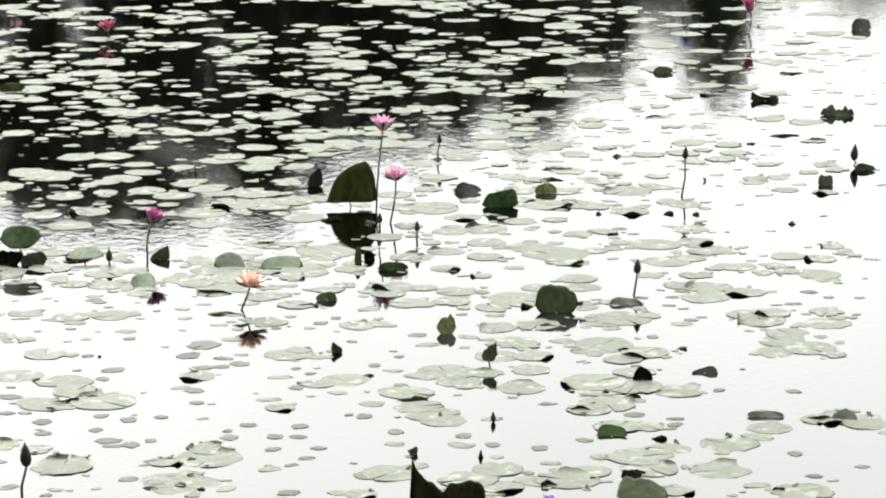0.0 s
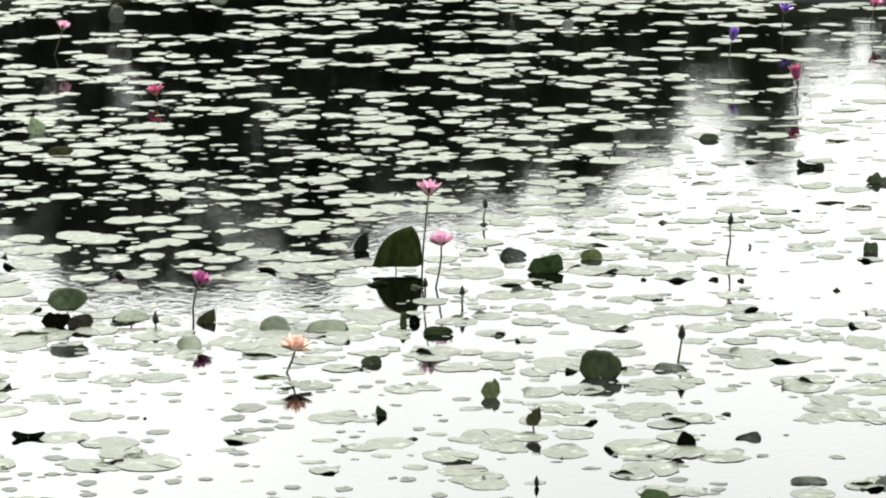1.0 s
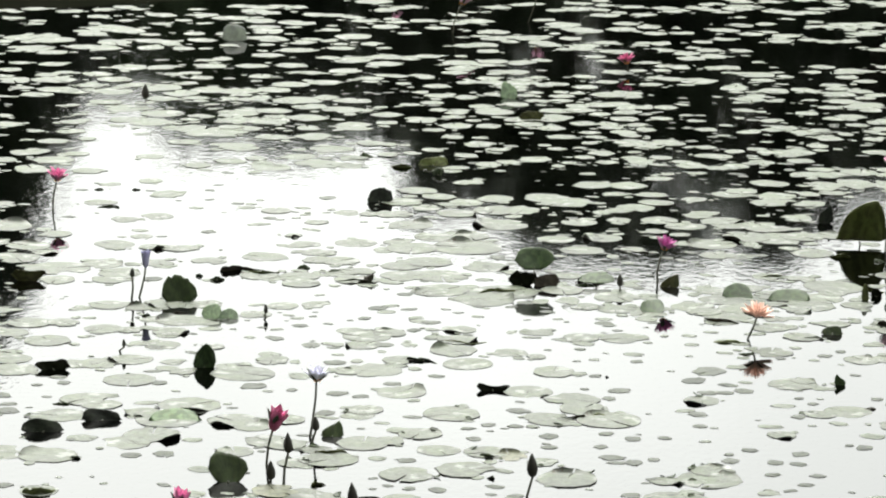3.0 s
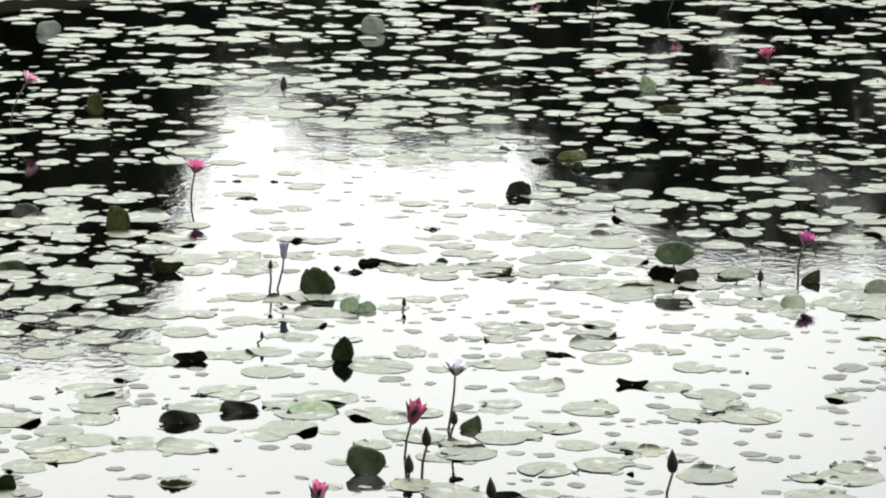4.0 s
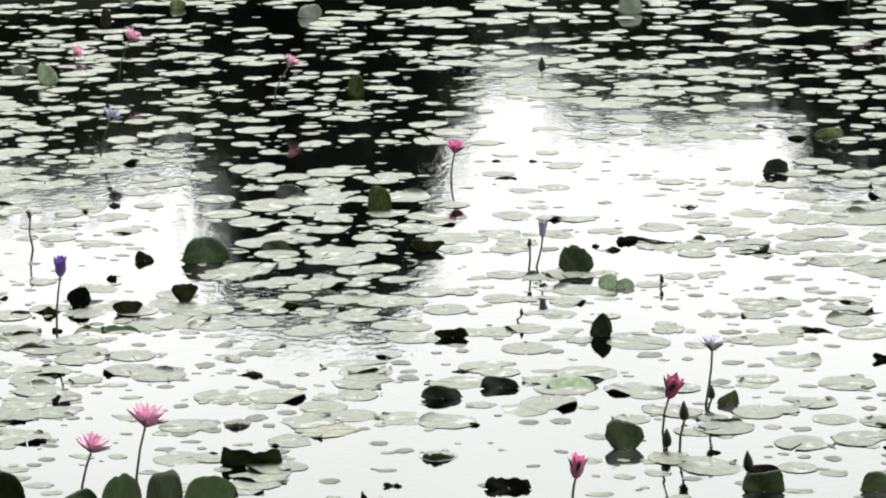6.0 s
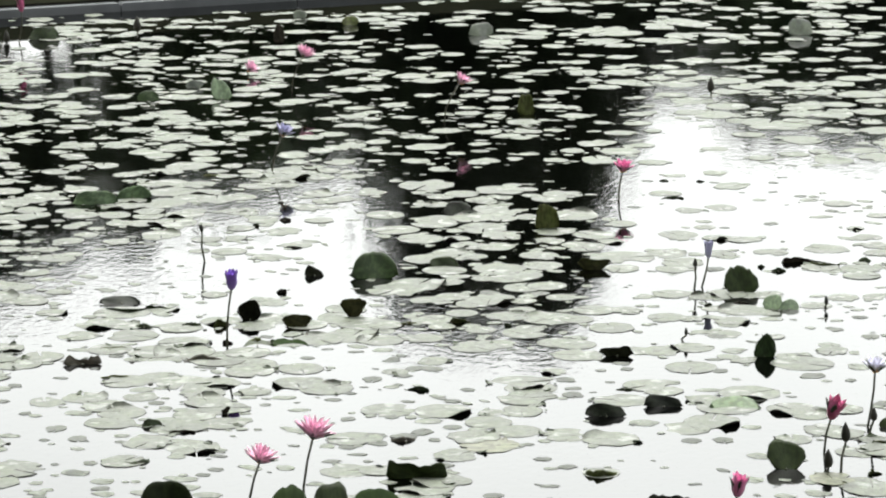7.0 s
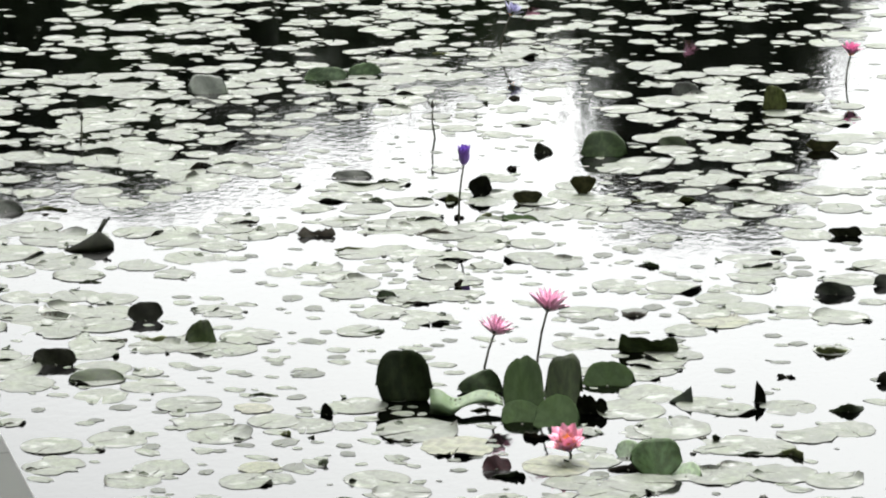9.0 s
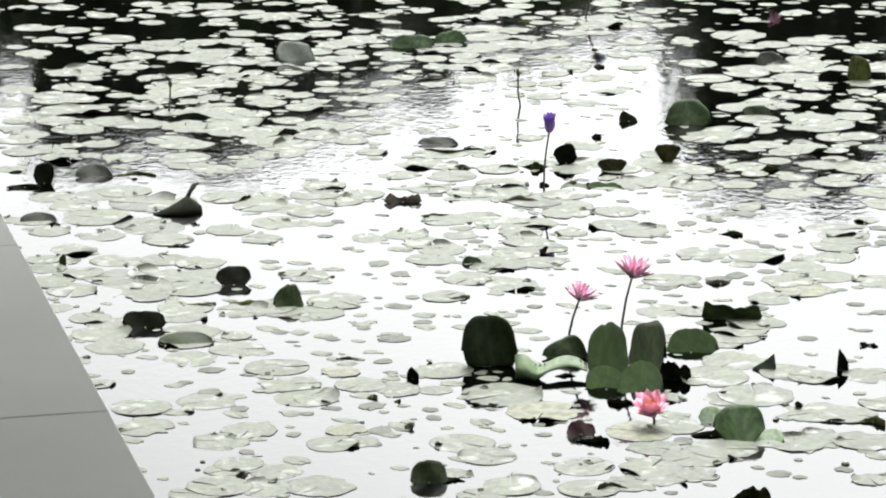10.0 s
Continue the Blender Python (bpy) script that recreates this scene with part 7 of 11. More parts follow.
far_pad(-3.18, 19.00, 0.095, 316)
far_pad(-1.35, 19.01, 0.078, 26)
far_pad(1.81, 19.01, 0.093, 43)
far_pad(-4.55, 19.04, 0.096, 260)
far_pad(-4.36, 19.04, 0.096, 25)
far_pad(-0.58, 19.05, 0.109, 311)
far_pad(-8.04, 19.06, 0.093, 240)
far_pad(-7.85, 19.06, 0.093, 100)
far_pad(-6.62, 19.06, 0.056, 332)
far_pad(-2.97, 19.09, 0.095, 353)
far_pad(-5.64, 19.09, 0.098, 344)
far_pad(-1.71, 19.10, 0.094, 26)
far_pad(-5.44, 19.10, 0.084, 114)
far_pad(-7.62, 19.11, 0.077, 191)
far_pad(0.67, 19.11, 0.125, 48)
far_pad(1.26, 19.11, 0.109, 224)
far_pad(1.42, 19.11, 0.093, 263)
far_pad(-3.73, 19.15, 0.112, 4)
far_pad(-5.83, 19.16, 0.113, 194)
far_pad(-4.80, 19.21, 0.130, 293)
far_pad(-7.55, 19.21, 0.093, 190)
far_pad(1.61, 19.22, 0.078, 279)
far_pad(0.89, 19.22, 0.078, 91)
far_pad(-7.26, 19.22, 0.092, 102)
far_pad(-5.17, 19.23, 0.130, 222)
far_pad(-4.14, 19.23, 0.081, 123)
far_pad(-0.39, 19.27, 0.086, 65)
far_pad(-1.12, 19.27, 0.055, 232)
far_pad(-6.59, 19.28, 0.085, 144)
far_pad(-2.04, 19.28, 0.087, 98)
far_pad(-3.49, 19.29, 0.096, 128)
far_pad(-5.36, 19.30, 0.131, 69)
far_pad(-6.20, 19.31, 0.100, 177)
far_pad(-6.96, 19.32, 0.092, 186)
far_pad(1.12, 19.33, 0.095, 234)
far_pad(-4.62, 19.33, 0.098, 146)
far_pad(-3.25, 19.34, 0.064, 225)
far_pad(-7.09, 19.36, 0.093, 289)
far_pad(-2.66, 19.36, 0.080, 247)
far_pad(-5.69, 19.38, 0.114, 149)
far_pad(-6.77, 19.41, 0.101, 186)
far_pad(-4.33, 19.42, 0.114, 323)
far_pad(0.77, 19.44, 0.111, 148)
far_pad(0.43, 19.44, 0.095, 105)
far_pad(-1.38, 19.44, 0.095, 101)
far_pad(-6.33, 19.45, 0.057, 203)
far_pad(-7.45, 19.46, 0.078, 16)
far_pad(-3.75, 19.46, 0.097, 250)
far_pad(-7.71, 19.49, 0.078, 159)
far_pad(-1.94, 19.50, 0.096, 153)
far_pad(-3.36, 19.50, 0.097, 275)
far_pad(-6.54, 19.50, 0.058, 288)
far_pad(-5.01, 19.53, 0.099, 290)
far_pad(-2.23, 19.53, 0.080, 22)
far_pad(-2.81, 19.54, 0.081, 98)
far_pad(-7.37, 19.54, 0.078, 216)
far_pad(2.15, 19.55, 0.096, 30)
far_pad(1.32, 19.55, 0.127, 60)
far_pad(0.24, 19.56, 0.080, 159)
far_pad(-0.11, 19.56, 0.096, 71)
far_pad(-2.14, 19.56, 0.096, 228)
far_pad(-6.68, 19.56, 0.079, 193)
far_pad(-4.68, 19.57, 0.082, 328)
far_pad(-3.97, 19.57, 0.131, 317)
far_pad(-6.92, 19.60, 0.078, 182)
far_pad(-2.73, 19.61, 0.113, 129)
far_pad(-5.86, 19.62, 0.050, 24)
far_pad(-1.66, 19.62, 0.096, 90)
far_pad(-6.25, 19.64, 0.087, 218)
far_pad(-7.23, 19.64, 0.078, 90)
far_pad(-6.82, 19.66, 0.087, 324)
far_pad(-2.34, 19.67, 0.097, 203)
far_pad(-4.44, 19.69, 0.083, 268)
far_pad(-4.85, 19.70, 0.116, 93)
far_pad(0.91, 19.71, 0.112, 242)
far_pad(0.56, 19.71, 0.096, 344)
far_pad(-1.24, 19.71, 0.088, 312)
far_pad(-1.43, 19.71, 0.080, 71)
far_pad(-6.56, 19.73, 0.087, 72)
far_pad(-0.24, 19.74, 0.064, 241)
far_pad(-3.51, 19.78, 0.115, 276)
far_pad(1.88, 19.78, 0.097, 236)
far_pad(1.08, 19.78, 0.097, 88)
far_pad(0.72, 19.78, 0.097, 250)
far_pad(-4.97, 19.80, 0.134, 163)
far_pad(-5.44, 19.87, 0.067, 249)
far_pad(-2.04, 19.88, 0.098, 213)
far_pad(-4.04, 19.88, 0.125, 280)
far_pad(-1.82, 19.89, 0.081, 271)
far_pad(0.31, 19.90, 0.097, 101)
far_pad(-6.26, 19.90, 0.117, 181)
far_pad(-1.72, 19.92, 0.081, 68)
far_pad(-6.81, 19.93, 0.103, 137)
far_pad(-0.47, 19.95, 0.081, 155)
far_pad(-2.48, 19.95, 0.115, 41)
far_pad(-2.79, 19.96, 0.082, 191)
far_pad(-2.58, 19.97, 0.082, 321)
far_pad(-2.25, 19.99, 0.098, 282)
far_pad(0.05, 20.02, 0.098, 227)
far_pad(-0.21, 20.02, 0.098, 114)
far_pad(-3.69, 20.04, 0.075, 182)
far_pad(-4.10, 20.05, 0.101, 216)
far_pad(-5.64, 20.08, 0.102, 349)
far_pad(1.88, 20.09, 0.082, 79)
far_pad(0.21, 20.09, 0.082, 151)
far_pad(-5.87, 20.13, 0.118, 10)
far_pad(-4.47, 20.13, 0.076, 59)
far_pad(2.14, 20.13, 0.098, 51)
far_pad(-0.35, 20.13, 0.131, 6)
far_pad(-1.04, 20.14, 0.098, 256)
far_pad(-2.74, 20.18, 0.108, 280)
far_pad(0.64, 20.18, 0.115, 23)
far_pad(-1.37, 20.18, 0.066, 358)
far_pad(-0.78, 20.21, 0.099, 90)
far_pad(-6.69, 20.25, 0.089, 304)
far_pad(-3.39, 20.25, 0.101, 73)
far_pad(-0.88, 20.26, 0.099, 313)
far_pad(-3.09, 20.26, 0.084, 190)
far_pad(-5.16, 20.28, 0.103, 65)
far_pad(-3.95, 20.30, 0.119, 146)
far_pad(-1.79, 20.33, 0.100, 86)
far_pad(-4.17, 20.35, 0.136, 289)
far_pad(-2.23, 20.36, 0.134, 343)
far_pad(2.30, 20.37, 0.083, 142)
far_pad(-6.52, 20.38, 0.060, 75)
far_pad(-5.91, 20.39, 0.089, 349)
far_pad(2.01, 20.42, 0.100, 356)
far_pad(-0.15, 20.43, 0.133, 122)
far_pad(-1.02, 20.43, 0.100, 23)
far_pad(-1.22, 20.43, 0.083, 184)
far_pad(-6.23, 20.44, 0.075, 306)
far_pad(-4.82, 20.46, 0.120, 146)
far_pad(-3.57, 20.47, 0.102, 354)
far_pad(-2.00, 20.47, 0.100, 264)
far_pad(-3.36, 20.47, 0.102, 164)
far_pad(-5.40, 20.49, 0.104, 206)
far_pad(-3.02, 20.49, 0.085, 45)
far_pad(-2.38, 20.49, 0.101, 359)
far_pad(1.85, 20.50, 0.100, 166)
far_pad(1.08, 20.50, 0.092, 298)
far_pad(0.85, 20.50, 0.083, 161)
far_pad(-4.55, 20.51, 0.120, 70)
far_pad(-5.63, 20.56, 0.104, 189)
far_pad(-3.21, 20.57, 0.094, 19)
far_pad(-5.21, 20.60, 0.104, 252)
far_pad(-2.90, 20.61, 0.119, 159)
far_pad(-3.66, 20.61, 0.102, 339)
far_pad(1.72, 20.62, 0.101, 144)
far_pad(0.05, 20.62, 0.101, 217)
far_pad(-0.12, 20.62, 0.118, 100)
far_pad(-0.56, 20.62, 0.101, 163)
far_pad(-5.01, 20.66, 0.087, 266)
far_pad(0.62, 20.67, 0.118, 268)
far_pad(-3.78, 20.68, 0.103, 227)
far_pad(-3.92, 20.69, 0.086, 310)
far_pad(-4.20, 20.70, 0.121, 322)
far_pad(-2.00, 20.74, 0.102, 151)
far_pad(0.39, 20.75, 0.118, 140)
far_pad(-0.29, 20.75, 0.084, 250)
far_pad(-0.46, 20.75, 0.084, 193)
far_pad(-0.66, 20.75, 0.051, 291)
far_pad(-5.11, 20.77, 0.087, 304)
far_pad(-2.51, 20.78, 0.102, 240)
far_pad(-1.31, 20.83, 0.102, 299)
far_pad(1.91, 20.87, 0.102, 24)
far_pad(1.64, 20.87, 0.119, 359)
far_pad(-3.05, 20.89, 0.069, 260)
far_pad(1.27, 20.93, 0.119, 357)
far_pad(1.07, 20.93, 0.102, 352)
far_pad(0.70, 20.93, 0.085, 216)
far_pad(-1.18, 20.93, 0.085, 287)
far_pad(-4.29, 20.95, 0.105, 185)
far_pad(2.37, 21.00, 0.085, 133)
far_pad(-0.70, 21.01, 0.103, 234)
far_pad(-4.09, 21.01, 0.105, 254)
far_pad(-3.52, 21.03, 0.087, 88)
far_pad(-4.20, 21.04, 0.088, 6)
far_pad(-3.00, 21.05, 0.052, 337)
far_pad(-0.53, 21.06, 0.103, 338)
far_pad(-0.88, 21.08, 0.086, 302)
far_pad(-2.17, 21.09, 0.104, 94)
far_pad(-1.94, 21.16, 0.104, 210)
far_pad(-3.44, 21.17, 0.088, 188)
far_pad(2.29, 21.26, 0.104, 75)
far_pad(1.12, 21.26, 0.104, 349)
far_pad(0.05, 21.27, 0.104, 46)
far_pad(-0.16, 21.27, 0.087, 65)
far_pad(-2.88, 21.31, 0.105, 169)
far_pad(-2.37, 21.32, 0.105, 164)
far_pad(1.44, 21.34, 0.104, 142)
far_pad(0.26, 21.35, 0.087, 336)
far_pad(-2.31, 21.39, 0.088, 294)
far_pad(-3.66, 21.40, 0.123, 40)
far_pad(-2.74, 21.46, 0.106, 352)
far_pad(-1.56, 21.51, 0.088, 356)
far_pad(-2.04, 21.53, 0.105, 41)
far_pad(-1.83, 21.53, 0.088, 225)
far_pad(1.59, 21.53, 0.105, 234)
far_pad(-0.93, 21.54, 0.105, 312)
far_pad(-1.14, 21.54, 0.105, 145)
far_pad(-2.22, 21.56, 0.088, 217)
far_pad(0.89, 21.62, 0.053, 164)
far_pad(0.23, 21.62, 0.088, 308)
far_pad(-1.39, 21.62, 0.123, 265)
far_pad(2.37, 21.67, 0.106, 267)
far_pad(2.23, 21.67, 0.106, 9)
far_pad(1.88, 21.67, 0.106, 252)
far_pad(1.18, 21.67, 0.088, 218)
far_pad(-0.30, 21.67, 0.088, 250)
far_pad(0.51, 21.73, 0.088, 244)
far_pad(0.09, 21.73, 0.088, 46)
far_pad(-0.06, 21.73, 0.106, 168)
far_pad(-0.90, 21.73, 0.088, 46)
far_pad(0.33, 21.81, 0.089, 103)
far_pad(-1.38, 21.95, 0.107, 169)
far_pad(-1.20, 22.01, 0.090, 357)
far_pad(-3.87, 22.03, 0.109, 182)
far_pad(-3.59, 22.06, 0.127, 204)
far_pad(2.17, 22.09, 0.108, 340)
far_pad(1.84, 22.09, 0.108, 242)
far_pad(1.56, 22.09, 0.108, 130)
far_pad(0.70, 22.09, 0.090, 314)
far_pad(-0.52, 22.09, 0.090, 177)
far_pad(-3.13, 22.17, 0.109, 193)
far_pad(1.13, 22.18, 0.090, 228)
far_pad(-0.02, 22.18, 0.090, 42)
far_pad(-0.63, 22.18, 0.090, 356)
far_pad(-1.00, 22.18, 0.108, 266)
far_pad(-1.57, 22.18, 0.090, 55)
far_pad(-3.31, 22.19, 0.109, 126)
far_pad(2.40, 22.23, 0.072, 309)
far_pad(1.35, 22.23, 0.108, 169)
far_pad(0.41, 22.29, 0.109, 209)
far_pad(-0.35, 22.29, 0.072, 164)
far_pad(0.60, 22.38, 0.109, 103)
far_pad(-1.11, 22.38, 0.091, 113)
far_pad(-3.12, 22.39, 0.129, 84)
far_pad(-3.29, 22.43, 0.110, 76)
far_pad(-3.92, 22.53, 0.130, 133)
far_pad(-3.07, 22.57, 0.130, 204)
far_pad(1.70, 22.58, 0.110, 167)
far_pad(-1.45, 22.59, 0.092, 12)
far_pad(1.80, 22.63, 0.101, 187)
far_pad(-3.50, 22.66, 0.112, 340)
far_pad(0.24, 22.68, 0.092, 253)
far_pad(-0.02, 22.68, 0.092, 339)
far_pad(-1.13, 22.68, 0.111, 161)
far_pad(-2.22, 22.70, 0.111, 302)
far_pad(-3.25, 22.74, 0.112, 325)
far_pad(0.62, 22.74, 0.111, 283)
far_pad(-3.77, 22.76, 0.112, 263)
far_pad(1.23, 22.77, 0.111, 342)
far_pad(-0.39, 22.77, 0.074, 84)
far_pad(-2.68, 22.77, 0.093, 149)
far_pad(-1.65, 22.77, 0.111, 206)
far_pad(2.12, 22.82, 0.093, 322)
far_pad(1.75, 22.83, 0.093, 114)
far_pad(1.42, 22.83, 0.111, 8)
far_pad(1.09, 22.83, 0.111, 323)
far_pad(-0.47, 22.83, 0.065, 182)
far_pad(1.55, 22.87, 0.130, 188)
far_pad(0.65, 22.89, 0.093, 85)
far_pad(-1.21, 22.89, 0.093, 226)
far_pad(-3.36, 22.91, 0.093, 202)
far_pad(-1.09, 22.91, 0.112, 178)
far_pad(-3.07, 22.91, 0.112, 332)
far_pad(0.29, 22.96, 0.131, 308)
far_pad(0.92, 22.97, 0.112, 118)
far_pad(2.55, 22.98, 0.112, 193)
far_pad(1.71, 22.98, 0.093, 190)
far_pad(0.50, 22.98, 0.093, 125)
far_pad(-0.77, 22.98, 0.112, 214)
far_pad(-0.99, 22.99, 0.112, 214)
far_pad(-1.44, 22.99, 0.112, 185)
far_pad(-1.88, 23.04, 0.113, 315)
far_pad(2.21, 23.07, 0.093, 140)
far_pad(0.93, 23.07, 0.112, 28)
far_pad(-0.87, 23.07, 0.103, 140)
far_pad(-2.95, 23.07, 0.132, 342)
far_pad(-0.05, 23.09, 0.113, 210)
far_pad(2.30, 23.13, 0.113, 126)
far_pad(-0.66, 23.14, 0.094, 335)
far_pad(-2.62, 23.16, 0.114, 37)
far_pad(0.48, 23.17, 0.113, 173)
far_pad(1.28, 23.23, 0.113, 213)
far_pad(1.66, 23.24, 0.113, 126)
far_pad(-3.01, 23.26, 0.114, 26)
far_pad(-2.78, 23.27, 0.104, 42)
far_pad(0.75, 23.27, 0.113, 206)
far_pad(-2.17, 23.28, 0.104, 44)
far_pad(1.43, 23.29, 0.113, 354)
far_pad(0.24, 23.29, 0.113, 339)
far_pad(1.95, 23.31, 0.094, 251)
far_pad(-2.91, 23.33, 0.115, 26)
far_pad(-1.27, 23.37, 0.114, 11)
far_pad(-2.28, 23.38, 0.105, 240)
far_pad(-3.11, 23.38, 0.096, 237)
far_pad(0.18, 23.38, 0.133, 356)
far_pad(1.21, 23.40, 0.133, 11)
far_pad(-0.28, 23.40, 0.105, 129)
far_pad(0.71, 23.43, 0.114, 353)
far_pad(1.62, 23.44, 0.114, 247)
far_pad(-2.61, 23.46, 0.086, 300)
far_pad(0.03, 23.63, 0.115, 43)
far_pad(1.07, 23.65, 0.115, 24)
far_pad(-1.62, 23.65, 0.115, 170)
far_pad(-1.05, 23.70, 0.116, 155)
far_pad(-0.67, 23.71, 0.106, 248)
far_pad(-2.45, 23.73, 0.097, 334)
far_pad(1.46, 23.74, 0.115, 59)
far_pad(0.84, 23.76, 0.116, 240)
far_pad(0.13, 23.80, 0.116, 267)
far_pad(0.57, 23.83, 0.135, 314)
far_pad(-2.11, 23.84, 0.116, 197)
far_pad(0.38, 23.92, 0.117, 111)
far_pad(0.97, 23.93, 0.116, 73)
far_pad(-0.21, 23.99, 0.107, 207)
far_pad(0.73, 24.01, 0.117, 22)
far_pad(0.54, 24.01, 0.117, 60)
far_pad(1.28, 24.03, 0.117, 125)
far_pad(-1.30, 24.06, 0.117, 43)
far_pad(-1.94, 24.21, 0.098, 136)
far_pad(0.00, 24.27, 0.118, 38)
far_pad(-1.75, 24.32, 0.109, 41)
far_pad(-0.84, 24.35, 0.119, 343)
far_pad(0.84, 24.40, 0.109, 211)
far_pad(-1.48, 24.43, 0.099, 243)
far_pad(1.14, 24.44, 0.099, 84)
far_pad(-1.06, 24.44, 0.099, 112)
far_pad(-0.42, 24.46, 0.109, 280)
far_pad(0.30, 24.48, 0.109, 303)
far_pad(-1.48, 15.01, 0.073, 7)
far_pad(0.08, 15.15, 0.077, 193)
far_pad(0.25, 14.97, 0.051, 9)
far_pad(-0.62, 14.96, 0.080, 226)
far_pad(-0.54, 15.23, 0.079, 182)
far_pad(-0.83, 15.42, 0.089, 339)
far_pad(-1.33, 15.42, 0.090, 183)
far_pad(0.12, 15.12, 0.061, 293)
far_pad(-0.69, 15.68, 0.078, 233)
far_pad(-0.58, 15.32, 0.075, 73)
far_pad(-0.13, 15.47, 0.104, 228)
far_pad(0.32, 15.43, 0.070, 275)
far_pad(-0.29, 15.90, 0.072, 9)
far_pad(-0.95, 15.92, 0.049, 346)
far_pad(-0.45, 15.55, 0.096, 310)
far_pad(-1.17, 15.61, 0.050, 49)
far_pad(-1.30, 15.55, 0.056, 61)
far_pad(-0.28, 15.77, 0.080, 330)
far_pad(-1.78, 15.76, 0.049, 54)
far_pad(0.38, 15.86, 0.065, 301)
far_pad(-1.37, 15.80, 0.061, 158)
far_pad(-1.01, 15.85, 0.080, 299)
far_pad(-1.45, 15.87, 0.070, 278)
far_pad(-0.62, 15.83, 0.095, 204)
far_pad(-1.26, 15.90, 0.061, 315)
far_pad(-0.94, 16.33, 0.066, 190)
far_pad(-0.78, 16.20, 0.058, 309)
far_pad(0.36, 16.46, 0.079, 349)
far_pad(-1.58, 16.39, 0.069, 170)
far_pad(-1.11, 16.09, 0.069, 5)
far_pad(0.01, 16.41, 0.108, 73)
far_pad(-1.38, 16.44, 0.092, 329)
far_pad(-0.11, 16.46, 0.082, 311)
far_pad(-0.76, 16.29, 0.095, 326)
far_pad(-1.45, 16.39, 0.073, 137)
far_pad(-0.75, 16.92, 0.069, 28)
far_pad(-0.90, 16.93, 0.071, 226)
far_pad(-1.14, 17.01, 0.052, 315)
far_pad(-0.36, 17.09, 0.077, 351)
far_pad(0.28, 16.82, 0.086, 175)
far_pad(-1.72, 16.93, 0.071, 106)
far_pad(-0.83, 17.01, 0.078, 219)
far_pad(0.12, 16.98, 0.100, 182)
far_pad(-0.74, 16.87, 0.076, 355)
far_pad(-1.57, 16.93, 0.083, 64)
far_pad(-0.36, 17.36, 0.061, 232)
far_pad(0.35, 17.07, 0.060, 7)
far_pad(-1.73, 17.57, 0.088, 333)
far_pad(0.00, 17.60, 0.079, 299)
far_pad(-0.61, 17.36, 0.075, 80)
far_pad(-1.48, 17.52, 0.074, 289)
far_pad(-0.99, 17.48, 0.051, 66)
far_pad(0.30, 17.47, 0.061, 184)
far_pad(-1.68, 17.44, 0.069, 93)
far_pad(-0.50, 17.85, 0.065, 86)
far_pad(-0.60, 17.91, 0.095, 197)
far_pad(-0.02, 17.57, 0.041, 114)
far_pad(-1.07, 17.93, 0.067, 227)
far_pad(-1.96, 18.11, 0.104, 259)
far_pad(-2.07, 17.92, 0.052, 56)
far_pad(0.14, 17.73, 0.104, 185)
far_pad(-0.45, 17.87, 0.074, 152)
far_pad(-0.20, 18.10, 0.075, 42)
far_pad(-1.76, 18.00, 0.051, 259)
far_pad(0.65, 18.20, 0.091, 337)
far_pad(-0.76, 18.23, 0.066, 223)
far_pad(0.35, 17.96, 0.082, 92)
far_pad(0.55, 18.22, 0.089, 291)
far_pad(-1.39, 18.48, 0.111, 252)
far_pad(-0.69, 18.21, 0.054, 257)
far_pad(-0.63, 18.38, 0.086, 217)
far_pad(-1.54, 18.53, 0.089, 183)
far_pad(-0.30, 18.39, 0.063, 264)
far_pad(-1.87, 18.34, 0.071, 266)
far_pad(0.02, 18.55, 0.063, 62)
far_pad(0.17, 18.67, 0.073, 249)
far_pad(0.59, 18.49, 0.079, 157)
far_pad(-0.80, 18.97, 0.065, 270)
far_pad(-1.63, 18.54, 0.061, 103)
far_pad(-0.50, 19.04, 0.070, 33)
far_pad(-1.53, 19.03, 0.054, 41)
far_pad(0.03, 18.82, 0.068, 187)
far_pad(-1.26, 19.04, 0.072, 327)
far_pad(-0.76, 19.17, 0.105, 288)
far_pad(-1.61, 19.01, 0.076, 354)
far_pad(-0.24, 19.10, 0.083, 18)
far_pad(-1.20, 19.51, 0.040, 325)
far_pad(-1.95, 19.13, 0.065, 172)
far_pad(0.55, 19.57, 0.094, 273)
far_pad(-1.50, 19.34, 0.079, 311)
far_pad(-2.13, 19.64, 0.083, 69)
far_pad(0.16, 19.36, 0.064, 248)
far_pad(0.05, 19.78, 0.094, 289)
far_pad(-1.99, 19.49, 0.068, 251)
far_pad(-1.55, 19.54, 0.087, 20)
far_pad(0.39, 19.73, 0.074, 221)
far_pad(-1.38, 19.48, 0.075, 288)
far_pad(-1.52, 19.77, 0.063, 266)
far_pad(-0.17, 19.66, 0.060, 196)
far_pad(0.48, 19.66, 0.073, 205)
far_pad(-0.56, 20.01, 0.062, 57)
far_pad(-2.40, 19.77, 0.097, 315)
far_pad(-0.11, 20.07, 0.087, 95)
far_pad(-0.05, 19.91, 0.091, 274)
far_pad(0.07, 19.98, 0.069, 1)
far_pad(-0.21, 20.10, 0.096, 153)
far_pad(-1.48, 20.03, 0.067, 332)
far_pad(-1.05, 20.27, 0.088, 23)
far_pad(-1.64, 20.39, 0.087, 198)
far_pad(-2.37, 20.59, 0.135, 347)
far_pad(0.05, 20.24, 0.120, 209)
far_pad(-1.13, 20.56, 0.089, 153)
far_pad(-1.07, 20.25, 0.069, 165)
far_pad(0.23, 20.66, 0.071, 201)
